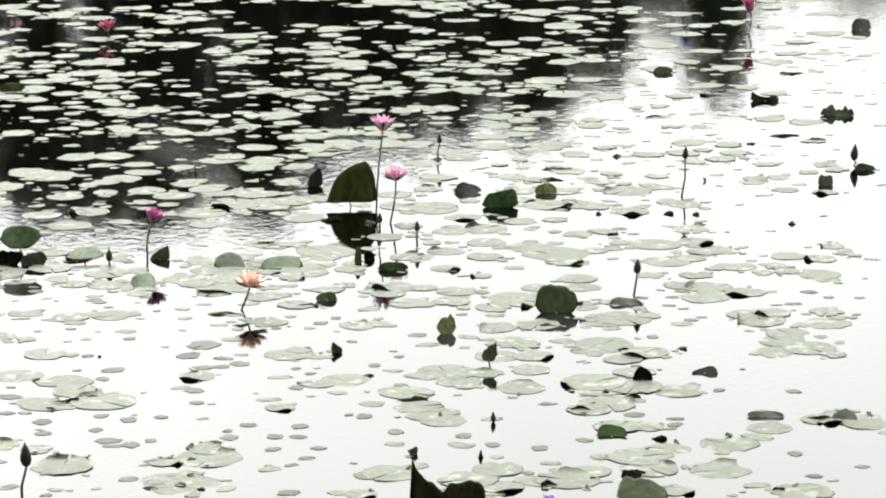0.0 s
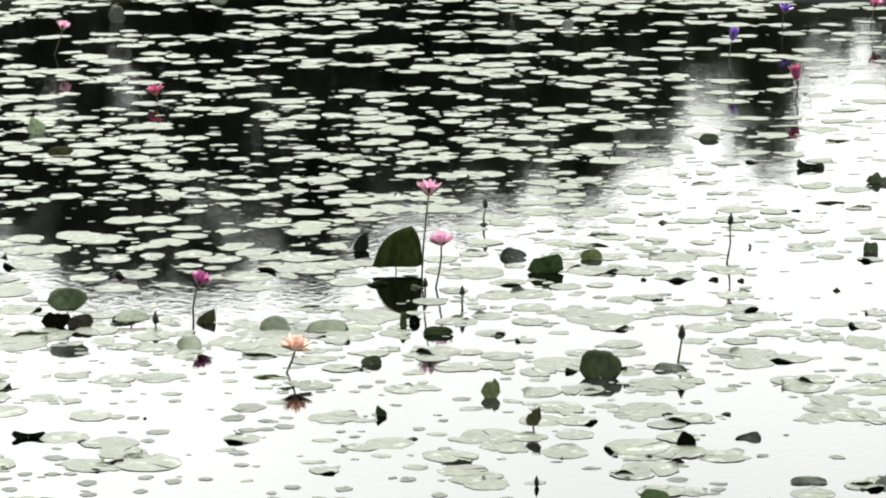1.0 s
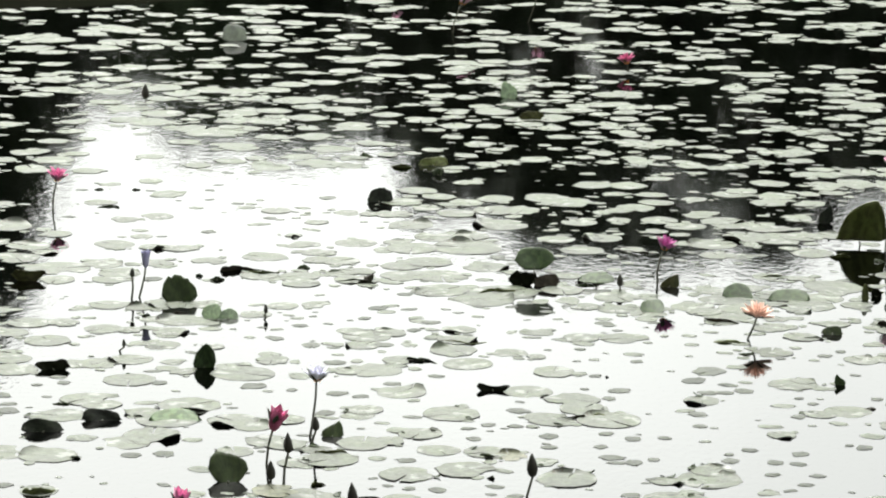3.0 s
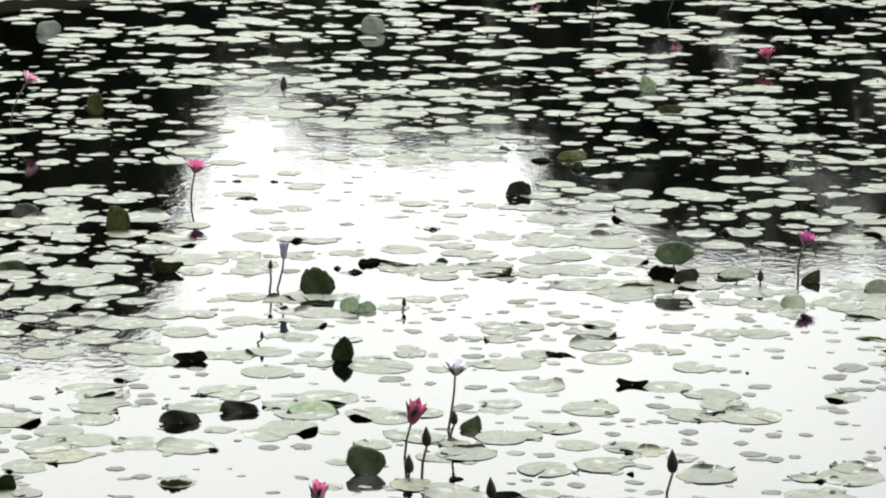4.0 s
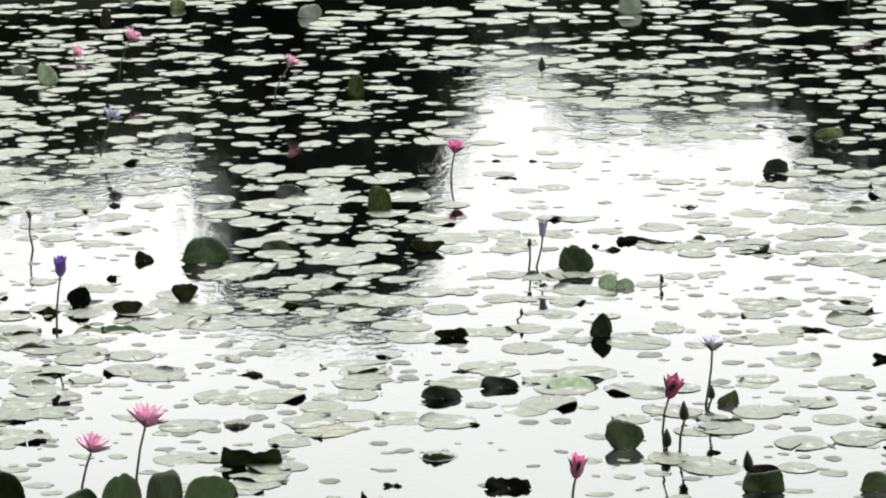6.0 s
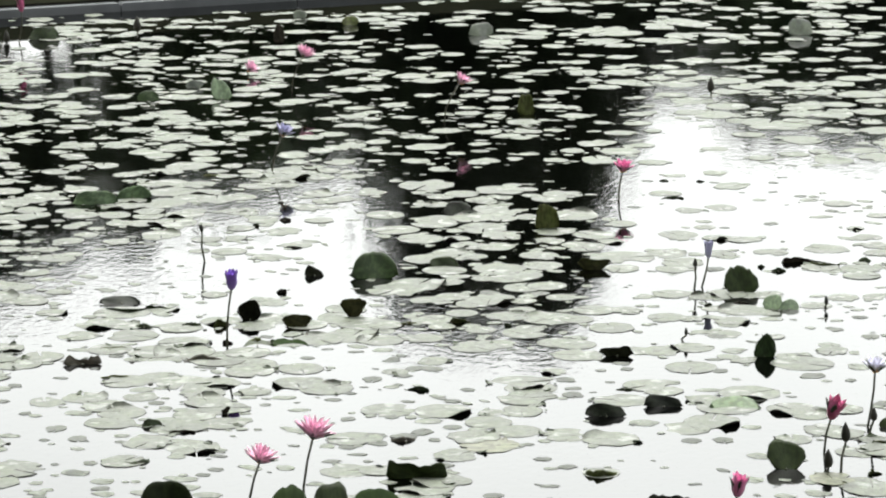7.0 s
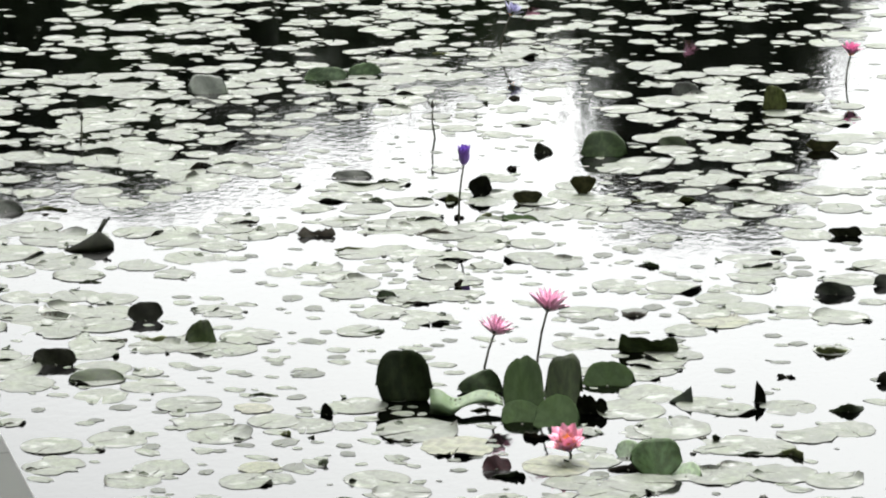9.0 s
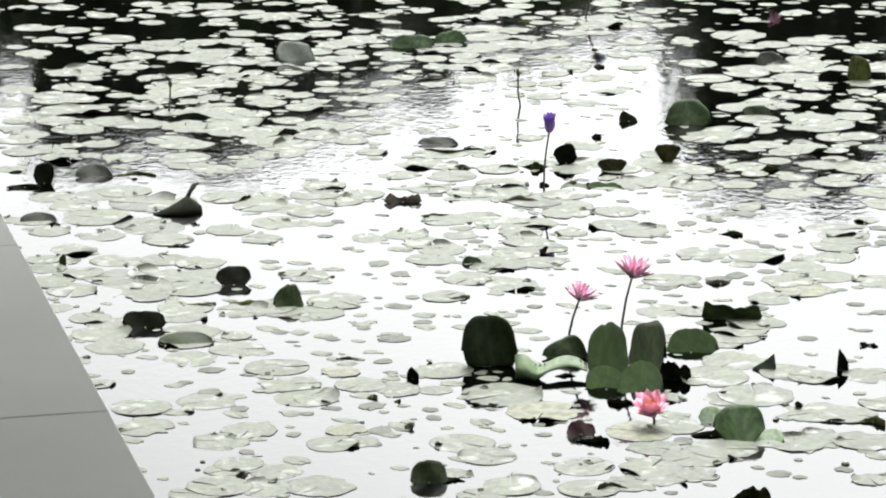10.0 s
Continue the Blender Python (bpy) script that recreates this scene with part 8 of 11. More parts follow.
far_pad(-0.38, 20.45, 0.076, 345)
far_pad(-1.85, 20.62, 0.102, 60)
far_pad(0.19, 20.66, 0.117, 64)
far_pad(-0.20, 20.50, 0.085, 1)
far_pad(-0.56, 20.62, 0.088, 142)
far_pad(-0.57, 20.72, 0.044, 124)
far_pad(-1.41, 20.58, 0.107, 156)
far_pad(-1.33, 20.85, 0.070, 246)
far_pad(-0.59, 20.94, 0.080, 127)
far_pad(-0.67, 20.85, 0.086, 76)
far_pad(-0.79, 20.90, 0.073, 126)
far_pad(-1.78, 21.36, 0.087, 329)
far_pad(0.23, 21.51, 0.103, 256)
far_pad(-0.01, 21.30, 0.079, 333)
far_pad(-2.22, 21.33, 0.102, 293)
far_pad(0.12, 21.21, 0.076, 333)
far_pad(-2.43, 21.61, 0.087, 155)
far_pad(-1.46, 21.43, 0.066, 195)
far_pad(-1.33, 21.75, 0.101, 125)
far_pad(-2.36, 21.64, 0.070, 224)
far_pad(0.08, 21.60, 0.083, 206)
far_pad(-1.60, 21.75, 0.093, 294)
far_pad(0.65, 21.81, 0.063, 40)
far_pad(-0.02, 21.88, 0.064, 221)
far_pad(-0.23, 21.73, 0.081, 344)
far_pad(-0.79, 21.77, 0.080, 255)
far_pad(-1.54, 21.83, 0.077, 352)
far_pad(-0.43, 22.20, 0.064, 264)
far_pad(-0.17, 22.29, 0.089, 253)
far_pad(-0.48, 21.98, 0.068, 61)
far_pad(-0.81, 22.11, 0.097, 89)
far_pad(-1.44, 22.07, 0.085, 120)
far_pad(0.29, 22.43, 0.112, 346)
far_pad(-0.24, 22.11, 0.055, 291)
far_pad(0.44, 22.17, 0.088, 29)
far_pad(-1.25, 22.14, 0.072, 71)
far_pad(0.37, 22.56, 0.094, 2)
far_pad(-0.17, 22.73, 0.088, 342)
far_pad(-0.93, 22.51, 0.107, 120)
far_pad(-2.35, 22.71, 0.114, 116)
far_pad(0.79, 22.71, 0.107, 131)
far_pad(0.78, 22.77, 0.069, 237)
far_pad(-1.07, 22.87, 0.074, 269)
far_pad(-0.93, 22.74, 0.098, 63)
far_pad(0.16, 22.82, 0.103, 192)
far_pad(0.62, 22.87, 0.080, 250)
far_pad(-0.95, 23.01, 0.108, 301)
far_pad(-0.86, 23.12, 0.109, 46)
far_pad(-1.29, 22.92, 0.092, 132)
far_pad(-1.70, 22.86, 0.095, 90)
far_pad(-0.73, 23.00, 0.093, 286)
far_pad(0.12, 23.10, 0.109, 23)
far_pad(-0.82, 23.25, 0.086, 72)
far_pad(0.63, 23.41, 0.116, 10)
far_pad(-1.98, 23.45, 0.083, 163)
far_pad(-2.16, 23.49, 0.100, 334)
far_pad(-0.04, 23.26, 0.105, 123)
far_pad(-0.42, 23.28, 0.077, 207)
far_pad(-2.50, 23.58, 0.089, 157)
far_pad(0.20, 23.85, 0.108, 172)
far_pad(-1.43, 23.74, 0.084, 247)
far_pad(-1.20, 23.79, 0.109, 327)
far_pad(-0.50, 23.63, 0.086, 224)
far_pad(-2.34, 23.59, 0.080, 27)
far_pad(0.33, 23.70, 0.098, 61)
far_pad(0.34, 24.03, 0.132, 270)
far_pad(0.24, 23.72, 0.102, 57)
far_pad(-0.33, 23.94, 0.089, 340)
far_pad(0.38, 23.84, 0.096, 131)
far_pad(-1.47, 24.04, 0.100, 219)
far_pad(-2.10, 24.12, 0.099, 285)
far_pad(-1.04, 24.21, 0.124, 158)
far_pad(-1.62, 24.34, 0.102, 287)
far_pad(-0.95, 24.53, 0.101, 249)
far_pad(0.59, 12.28, 0.041, 294)
far_pad(-7.06, 12.32, 0.087, 26)
far_pad(0.98, 12.42, 0.061, 267)
far_pad(-0.91, 12.62, 0.090, 236)
far_pad(-5.17, 12.55, 0.045, 0)
far_pad(-5.64, 12.34, 0.054, 335)
far_pad(-1.24, 12.60, 0.066, 270)
far_pad(-7.63, 12.75, 0.068, 142)
far_pad(-4.02, 12.38, 0.067, 151)
far_pad(0.34, 12.52, 0.054, 268)
far_pad(-1.97, 12.78, 0.089, 242)
far_pad(-0.64, 12.55, 0.049, 59)
far_pad(1.02, 12.84, 0.047, 29)
far_pad(-6.87, 12.78, 0.068, 351)
far_pad(-5.12, 12.85, 0.061, 174)
far_pad(1.42, 12.65, 0.056, 80)
far_pad(-6.77, 12.81, 0.091, 84)
far_pad(-6.24, 12.65, 0.068, 20)
far_pad(-2.37, 13.03, 0.060, 350)
far_pad(-5.57, 12.63, 0.070, 280)
far_pad(-4.03, 12.99, 0.064, 258)
far_pad(-0.45, 13.06, 0.067, 143)
far_pad(-0.07, 13.08, 0.038, 35)
far_pad(1.19, 12.76, 0.043, 92)
far_pad(-5.76, 12.87, 0.054, 273)
far_pad(-3.22, 12.86, 0.084, 157)
far_pad(-7.45, 12.85, 0.046, 218)
far_pad(-0.45, 13.18, 0.112, 139)
far_pad(-0.65, 12.81, 0.056, 49)
far_pad(-4.14, 12.97, 0.092, 152)
far_pad(1.53, 13.11, 0.039, 239)
far_pad(-6.15, 13.00, 0.057, 148)
far_pad(1.06, 13.16, 0.070, 91)
far_pad(-7.14, 12.95, 0.075, 330)
far_pad(0.34, 13.24, 0.088, 191)
far_pad(-2.16, 13.23, 0.102, 48)
far_pad(-6.24, 13.00, 0.062, 348)
far_pad(-5.61, 13.04, 0.078, 1)
far_pad(-2.51, 13.28, 0.084, 246)
far_pad(0.69, 13.32, 0.047, 58)
far_pad(-7.06, 13.08, 0.089, 248)
far_pad(-5.66, 13.20, 0.061, 130)
far_pad(-6.81, 13.25, 0.069, 136)
far_pad(-6.37, 13.36, 0.066, 189)
far_pad(-4.24, 13.09, 0.054, 178)
far_pad(-4.40, 13.08, 0.088, 200)
far_pad(-6.18, 13.05, 0.058, 76)
far_pad(1.57, 13.06, 0.031, 210)
far_pad(-5.27, 13.37, 0.047, 82)
far_pad(-5.84, 13.39, 0.091, 176)
far_pad(-3.86, 13.16, 0.071, 294)
far_pad(-0.79, 13.08, 0.067, 261)
far_pad(0.27, 13.24, 0.048, 323)
far_pad(-4.43, 13.48, 0.086, 320)
far_pad(-5.35, 13.08, 0.044, 296)
far_pad(-3.31, 13.61, 0.043, 70)
far_pad(-6.74, 13.43, 0.043, 135)
far_pad(-6.28, 13.56, 0.044, 27)
far_pad(-5.52, 13.27, 0.085, 73)
far_pad(-4.92, 13.31, 0.085, 186)
far_pad(-5.71, 13.40, 0.046, 302)
far_pad(-6.14, 13.37, 0.050, 205)
far_pad(0.53, 13.49, 0.057, 240)
far_pad(-0.04, 13.33, 0.053, 54)
far_pad(-4.98, 13.61, 0.047, 347)
far_pad(-6.59, 13.47, 0.058, 191)
far_pad(-2.70, 13.76, 0.047, 203)
far_pad(0.32, 13.74, 0.058, 153)
far_pad(-7.51, 13.55, 0.059, 79)
far_pad(-5.65, 13.64, 0.065, 360)
far_pad(-8.22, 13.45, 0.082, 2)
far_pad(0.01, 13.55, 0.060, 116)
far_pad(-2.26, 13.71, 0.052, 182)
far_pad(-6.34, 13.95, 0.057, 114)
far_pad(-8.11, 13.91, 0.101, 120)
far_pad(0.45, 13.77, 0.058, 21)
far_pad(-4.55, 13.79, 0.056, 201)
far_pad(-4.18, 13.56, 0.086, 275)
far_pad(-5.09, 13.60, 0.063, 103)
far_pad(-5.71, 13.99, 0.046, 351)
far_pad(-1.98, 13.89, 0.105, 291)
far_pad(-7.05, 13.63, 0.067, 117)
far_pad(-5.03, 13.75, 0.094, 237)
far_pad(-1.49, 13.70, 0.082, 191)
far_pad(-6.88, 13.78, 0.049, 174)
far_pad(-5.75, 13.97, 0.084, 176)
far_pad(-6.99, 13.83, 0.049, 124)
far_pad(-6.91, 13.84, 0.044, 297)
far_pad(-7.44, 13.84, 0.055, 23)
far_pad(-1.29, 13.76, 0.061, 142)
far_pad(-5.45, 14.18, 0.048, 17)
far_pad(-4.22, 14.11, 0.048, 23)
far_pad(-4.37, 13.92, 0.069, 145)
far_pad(-0.03, 14.00, 0.095, 264)
far_pad(0.62, 14.02, 0.077, 136)
far_pad(0.74, 13.95, 0.078, 256)
far_pad(-6.75, 13.81, 0.040, 19)
far_pad(-1.12, 14.31, 0.080, 198)
far_pad(-0.51, 14.23, 0.092, 143)
far_pad(-6.78, 13.96, 0.038, 114)
far_pad(-5.54, 14.25, 0.057, 13)
far_pad(-0.79, 14.32, 0.099, 15)
far_pad(-6.01, 13.98, 0.043, 139)
far_pad(0.44, 14.12, 0.060, 261)
far_pad(-4.59, 13.98, 0.061, 69)
far_pad(-6.94, 14.32, 0.072, 14)
far_pad(-6.65, 14.00, 0.044, 322)
far_pad(-5.87, 13.96, 0.082, 254)
far_pad(-4.92, 13.98, 0.099, 283)
far_pad(-4.37, 14.33, 0.046, 252)
far_pad(-5.29, 14.45, 0.073, 134)
far_pad(-5.69, 14.20, 0.050, 337)
far_pad(-5.39, 14.13, 0.073, 185)
far_pad(-3.02, 14.34, 0.046, 38)
far_pad(-6.45, 14.17, 0.046, 213)
far_pad(-2.47, 14.30, 0.060, 44)
far_pad(-0.12, 14.03, 0.056, 202)
far_pad(-2.17, 14.59, 0.065, 23)
far_pad(-5.21, 14.44, 0.044, 228)
far_pad(-7.62, 14.40, 0.099, 334)
far_pad(-0.97, 14.46, 0.100, 42)
far_pad(0.32, 14.38, 0.072, 217)
far_pad(0.87, 14.49, 0.055, 359)
far_pad(1.33, 14.63, 0.065, 45)
far_pad(-5.38, 14.51, 0.067, 81)
far_pad(-7.73, 14.25, 0.057, 332)
far_pad(0.11, 14.17, 0.056, 248)
far_pad(-1.41, 14.39, 0.063, 266)
far_pad(-1.03, 14.64, 0.034, 205)
far_pad(-7.11, 14.50, 0.097, 277)
far_pad(-5.35, 14.39, 0.055, 171)
far_pad(0.48, 14.92, 0.045, 210)
far_pad(1.32, 14.54, 0.057, 18)
far_pad(-6.96, 14.82, 0.093, 357)
far_pad(-2.26, 14.50, 0.079, 80)
far_pad(-7.21, 14.44, 0.073, 172)
far_pad(0.76, 14.51, 0.046, 244)
far_pad(-8.05, 15.02, 0.070, 330)
far_pad(-6.58, 14.49, 0.074, 157)
far_pad(-6.53, 14.45, 0.041, 46)
far_pad(-1.43, 14.60, 0.086, 22)
far_pad(0.61, 14.65, 0.046, 113)
far_pad(-6.65, 14.80, 0.056, 183)
far_pad(-5.97, 14.98, 0.044, 54)
far_pad(0.66, 14.57, 0.071, 151)
far_pad(-6.34, 15.04, 0.075, 170)
far_pad(-7.83, 14.65, 0.091, 56)
far_pad(-2.17, 15.15, 0.099, 239)
far_pad(-4.81, 14.63, 0.074, 122)
far_pad(1.57, 14.77, 0.049, 275)
far_pad(-6.38, 14.80, 0.040, 86)
far_pad(-6.94, 15.28, 0.056, 137)
far_pad(0.11, 15.17, 0.059, 263)
far_pad(-5.32, 15.26, 0.067, 85)
far_pad(-5.19, 14.95, 0.043, 305)
far_pad(0.44, 15.32, 0.044, 337)
far_pad(-6.45, 14.81, 0.051, 206)
far_pad(-8.19, 15.14, 0.047, 296)
far_pad(-0.98, 15.10, 0.091, 345)
far_pad(-6.30, 15.40, 0.052, 287)
far_pad(-0.79, 15.06, 0.066, 65)
far_pad(-7.69, 15.18, 0.058, 246)
far_pad(-5.23, 15.45, 0.068, 68)
far_pad(1.10, 15.03, 0.063, 128)
far_pad(-6.31, 15.22, 0.061, 35)
far_pad(0.49, 15.37, 0.053, 335)
far_pad(1.22, 15.08, 0.085, 247)
far_pad(-7.19, 14.93, 0.053, 258)
far_pad(-4.52, 15.12, 0.065, 27)
far_pad(-5.98, 15.14, 0.051, 226)
far_pad(-3.90, 15.06, 0.078, 179)
far_pad(-7.64, 15.50, 0.056, 34)
far_pad(-6.26, 15.17, 0.048, 202)
far_pad(-5.71, 15.48, 0.046, 249)
far_pad(0.23, 15.43, 0.099, 339)
far_pad(1.16, 15.31, 0.060, 180)
far_pad(-7.11, 15.40, 0.067, 238)
far_pad(-3.45, 15.32, 0.071, 99)
far_pad(-2.76, 15.67, 0.065, 147)
far_pad(-7.20, 15.30, 0.074, 349)
far_pad(-7.71, 15.62, 0.080, 85)
far_pad(-6.31, 15.54, 0.064, 144)
far_pad(-7.28, 15.35, 0.062, 301)
far_pad(-2.29, 15.44, 0.068, 260)
far_pad(-6.33, 15.81, 0.051, 356)
far_pad(0.12, 15.45, 0.059, 357)
far_pad(-4.77, 15.61, 0.069, 6)
far_pad(-5.27, 15.87, 0.058, 313)
far_pad(-5.50, 15.67, 0.052, 118)
far_pad(-0.31, 15.53, 0.060, 114)
far_pad(-2.90, 15.42, 0.054, 199)
far_pad(-7.19, 15.74, 0.066, 20)
far_pad(-0.93, 15.99, 0.045, 202)
far_pad(-6.43, 15.50, 0.051, 260)
far_pad(-5.92, 15.68, 0.059, 317)
far_pad(-0.44, 15.48, 0.083, 148)
far_pad(-6.06, 16.00, 0.041, 83)
far_pad(-7.53, 15.61, 0.053, 39)
far_pad(-8.43, 15.53, 0.068, 58)
far_pad(-0.22, 15.97, 0.082, 149)
far_pad(-2.54, 15.87, 0.054, 135)
far_pad(-7.56, 15.81, 0.070, 210)
far_pad(-4.69, 15.55, 0.057, 170)
far_pad(-6.77, 16.10, 0.072, 181)
far_pad(-7.14, 15.64, 0.036, 19)
far_pad(-2.06, 15.72, 0.057, 215)
far_pad(-7.32, 15.96, 0.060, 279)
far_pad(-5.67, 16.02, 0.054, 285)
far_pad(-2.16, 16.05, 0.073, 167)
far_pad(-8.10, 15.88, 0.032, 352)
far_pad(-3.06, 16.17, 0.075, 252)
far_pad(1.20, 15.87, 0.052, 18)
far_pad(-1.82, 15.66, 0.043, 272)
far_pad(-7.10, 16.21, 0.062, 54)
far_pad(0.43, 16.23, 0.070, 324)
far_pad(-8.50, 16.01, 0.086, 161)
far_pad(-1.46, 15.80, 0.055, 270)
far_pad(-1.51, 16.12, 0.047, 233)
far_pad(-2.61, 16.09, 0.036, 342)
far_pad(0.82, 15.87, 0.044, 329)
far_pad(-5.54, 16.21, 0.039, 93)
far_pad(1.66, 15.98, 0.060, 43)
far_pad(-4.13, 15.92, 0.063, 107)
far_pad(-7.49, 16.02, 0.048, 173)
far_pad(0.92, 16.40, 0.030, 178)
far_pad(-5.90, 16.35, 0.072, 5)
far_pad(-1.88, 16.14, 0.049, 312)
far_pad(-3.42, 16.38, 0.093, 292)
far_pad(-2.93, 16.52, 0.097, 351)
far_pad(-0.95, 16.13, 0.039, 185)
far_pad(0.27, 16.21, 0.064, 330)
far_pad(-4.71, 16.51, 0.074, 269)
far_pad(-6.97, 16.51, 0.044, 256)
far_pad(-1.34, 16.40, 0.056, 42)
far_pad(-5.94, 16.23, 0.065, 169)
far_pad(-6.80, 16.31, 0.071, 310)
far_pad(-5.70, 16.51, 0.049, 303)
far_pad(-3.53, 16.31, 0.117, 13)
far_pad(-4.42, 16.09, 0.061, 9)
far_pad(0.00, 16.17, 0.062, 170)
far_pad(-1.73, 16.51, 0.055, 332)
far_pad(-5.21, 16.35, 0.066, 20)
far_pad(-8.16, 16.65, 0.090, 325)
far_pad(-4.92, 16.48, 0.052, 65)
far_pad(-2.42, 16.38, 0.063, 117)
far_pad(-8.87, 16.30, 0.062, 162)
far_pad(-7.71, 16.60, 0.083, 157)
far_pad(-1.75, 16.34, 0.051, 242)
far_pad(-3.38, 16.77, 0.085, 174)
far_pad(-1.62, 16.70, 0.071, 176)
far_pad(-5.31, 16.90, 0.061, 107)
far_pad(-7.73, 16.61, 0.066, 299)
far_pad(1.03, 16.47, 0.073, 238)
far_pad(-7.97, 16.80, 0.070, 118)
far_pad(-4.09, 16.53, 0.086, 74)
far_pad(-6.08, 16.53, 0.082, 280)
far_pad(-3.35, 16.74, 0.103, 76)
far_pad(-8.00, 16.63, 0.057, 260)
far_pad(-6.76, 16.94, 0.046, 111)
far_pad(-8.52, 16.66, 0.049, 343)
far_pad(-7.16, 16.75, 0.048, 12)
far_pad(-8.11, 17.05, 0.047, 192)
far_pad(-3.78, 16.59, 0.070, 159)
far_pad(-6.04, 16.75, 0.069, 248)
far_pad(-4.34, 16.63, 0.049, 14)
far_pad(-7.08, 16.67, 0.051, 3)
far_pad(-0.41, 16.98, 0.061, 194)
far_pad(0.48, 17.09, 0.091, 181)
far_pad(-0.54, 16.88, 0.052, 103)
far_pad(-0.25, 17.19, 0.072, 23)
far_pad(-3.54, 16.94, 0.102, 72)
far_pad(-2.61, 17.17, 0.068, 41)
far_pad(-8.05, 16.86, 0.047, 341)
far_pad(1.61, 16.83, 0.090, 215)
far_pad(-8.83, 17.06, 0.076, 50)
far_pad(-8.17, 16.85, 0.074, 308)
far_pad(-3.66, 16.86, 0.051, 222)
far_pad(-6.11, 17.15, 0.039, 223)
far_pad(-3.43, 17.26, 0.074, 293)
far_pad(-7.16, 17.23, 0.076, 357)
far_pad(-6.37, 17.39, 0.056, 7)
far_pad(-5.46, 17.19, 0.061, 122)
far_pad(-6.61, 17.03, 0.060, 149)
far_pad(-1.29, 17.11, 0.067, 34)
far_pad(-6.97, 17.00, 0.072, 162)
far_pad(-2.51, 17.10, 0.070, 255)
far_pad(-0.39, 17.28, 0.067, 169)
far_pad(-0.03, 17.09, 0.072, 291)
far_pad(-4.55, 17.36, 0.083, 148)
far_pad(-1.93, 17.47, 0.071, 112)
far_pad(-6.48, 16.96, 0.061, 62)
far_pad(-3.69, 17.45, 0.065, 348)
far_pad(-2.13, 17.58, 0.055, 209)
far_pad(-0.21, 17.04, 0.045, 135)
far_pad(-7.57, 17.56, 0.042, 31)
far_pad(-5.30, 17.43, 0.075, 302)
far_pad(-3.57, 17.39, 0.064, 108)
far_pad(-6.34, 17.60, 0.060, 147)
far_pad(-2.91, 17.20, 0.044, 214)
far_pad(-9.09, 17.33, 0.106, 354)
far_pad(-1.67, 17.32, 0.076, 222)
far_pad(-6.00, 17.15, 0.081, 222)
far_pad(-2.51, 17.19, 0.066, 216)
far_pad(-3.61, 17.31, 0.078, 190)
far_pad(-6.01, 17.29, 0.075, 266)
far_pad(-6.76, 17.38, 0.081, 245)
far_pad(-4.55, 17.58, 0.088, 61)
far_pad(-0.44, 17.69, 0.077, 127)
far_pad(-7.50, 17.71, 0.072, 94)
far_pad(-8.39, 17.21, 0.102, 292)
far_pad(-2.37, 17.27, 0.072, 56)
far_pad(-7.49, 17.37, 0.073, 54)
far_pad(-1.65, 17.36, 0.072, 131)
far_pad(-8.37, 17.29, 0.052, 274)
far_pad(-3.68, 17.59, 0.081, 165)
far_pad(-6.55, 17.81, 0.058, 265)
far_pad(-7.15, 17.73, 0.076, 60)
far_pad(-4.33, 17.61, 0.067, 154)
far_pad(-6.81, 17.53, 0.073, 92)
far_pad(-2.17, 17.60, 0.066, 207)
far_pad(-5.07, 17.80, 0.077, 164)
far_pad(-4.15, 17.61, 0.109, 152)
far_pad(-4.85, 17.41, 0.084, 159)
far_pad(-6.65, 17.55, 0.066, 338)
far_pad(-7.54, 17.41, 0.054, 317)
far_pad(-6.72, 17.86, 0.046, 202)
far_pad(-7.17, 17.71, 0.051, 343)
far_pad(-0.76, 17.94, 0.054, 189)
far_pad(-2.68, 17.54, 0.038, 115)
far_pad(-0.20, 18.05, 0.083, 320)
far_pad(-0.05, 17.61, 0.040, 54)
far_pad(-9.01, 17.64, 0.073, 155)
far_pad(-5.54, 17.96, 0.047, 335)
far_pad(1.10, 17.63, 0.103, 242)
far_pad(-4.20, 18.07, 0.074, 143)
far_pad(-1.05, 18.02, 0.062, 252)
far_pad(-3.72, 18.11, 0.102, 95)
far_pad(-1.69, 17.87, 0.076, 291)
far_pad(-8.82, 17.66, 0.056, 176)
far_pad(-4.74, 17.65, 0.056, 199)
far_pad(-3.14, 18.17, 0.087, 200)
far_pad(-2.93, 18.02, 0.056, 26)
far_pad(-4.79, 18.02, 0.060, 68)
far_pad(-2.20, 17.87, 0.065, 272)
far_pad(-3.22, 18.10, 0.039, 175)
far_pad(-6.38, 17.89, 0.062, 161)
far_pad(0.90, 18.15, 0.041, 282)
far_pad(2.19, 18.01, 0.054, 260)
far_pad(-8.15, 18.24, 0.071, 214)
far_pad(-7.95, 18.37, 0.073, 73)
far_pad(-5.39, 18.04, 0.038, 353)
far_pad(-6.79, 17.97, 0.075, 253)
far_pad(-2.59, 18.15, 0.076, 37)
far_pad(-0.48, 18.07, 0.081, 38)
far_pad(-7.34, 18.25, 0.063, 244)
far_pad(-2.71, 18.43, 0.041, 321)
far_pad(-3.47, 18.27, 0.039, 203)
far_pad(-0.67, 18.12, 0.054, 142)
far_pad(-0.67, 18.50, 0.087, 208)
far_pad(0.79, 18.03, 0.058, 78)
far_pad(-5.24, 18.30, 0.061, 344)
far_pad(-3.08, 18.30, 0.051, 142)
far_pad(-7.07, 18.31, 0.056, 206)
far_pad(-4.12, 18.15, 0.064, 220)
far_pad(-2.42, 18.09, 0.054, 44)
far_pad(-0.06, 18.54, 0.082, 290)
far_pad(-2.38, 18.57, 0.057, 220)
far_pad(-6.71, 18.35, 0.067, 252)
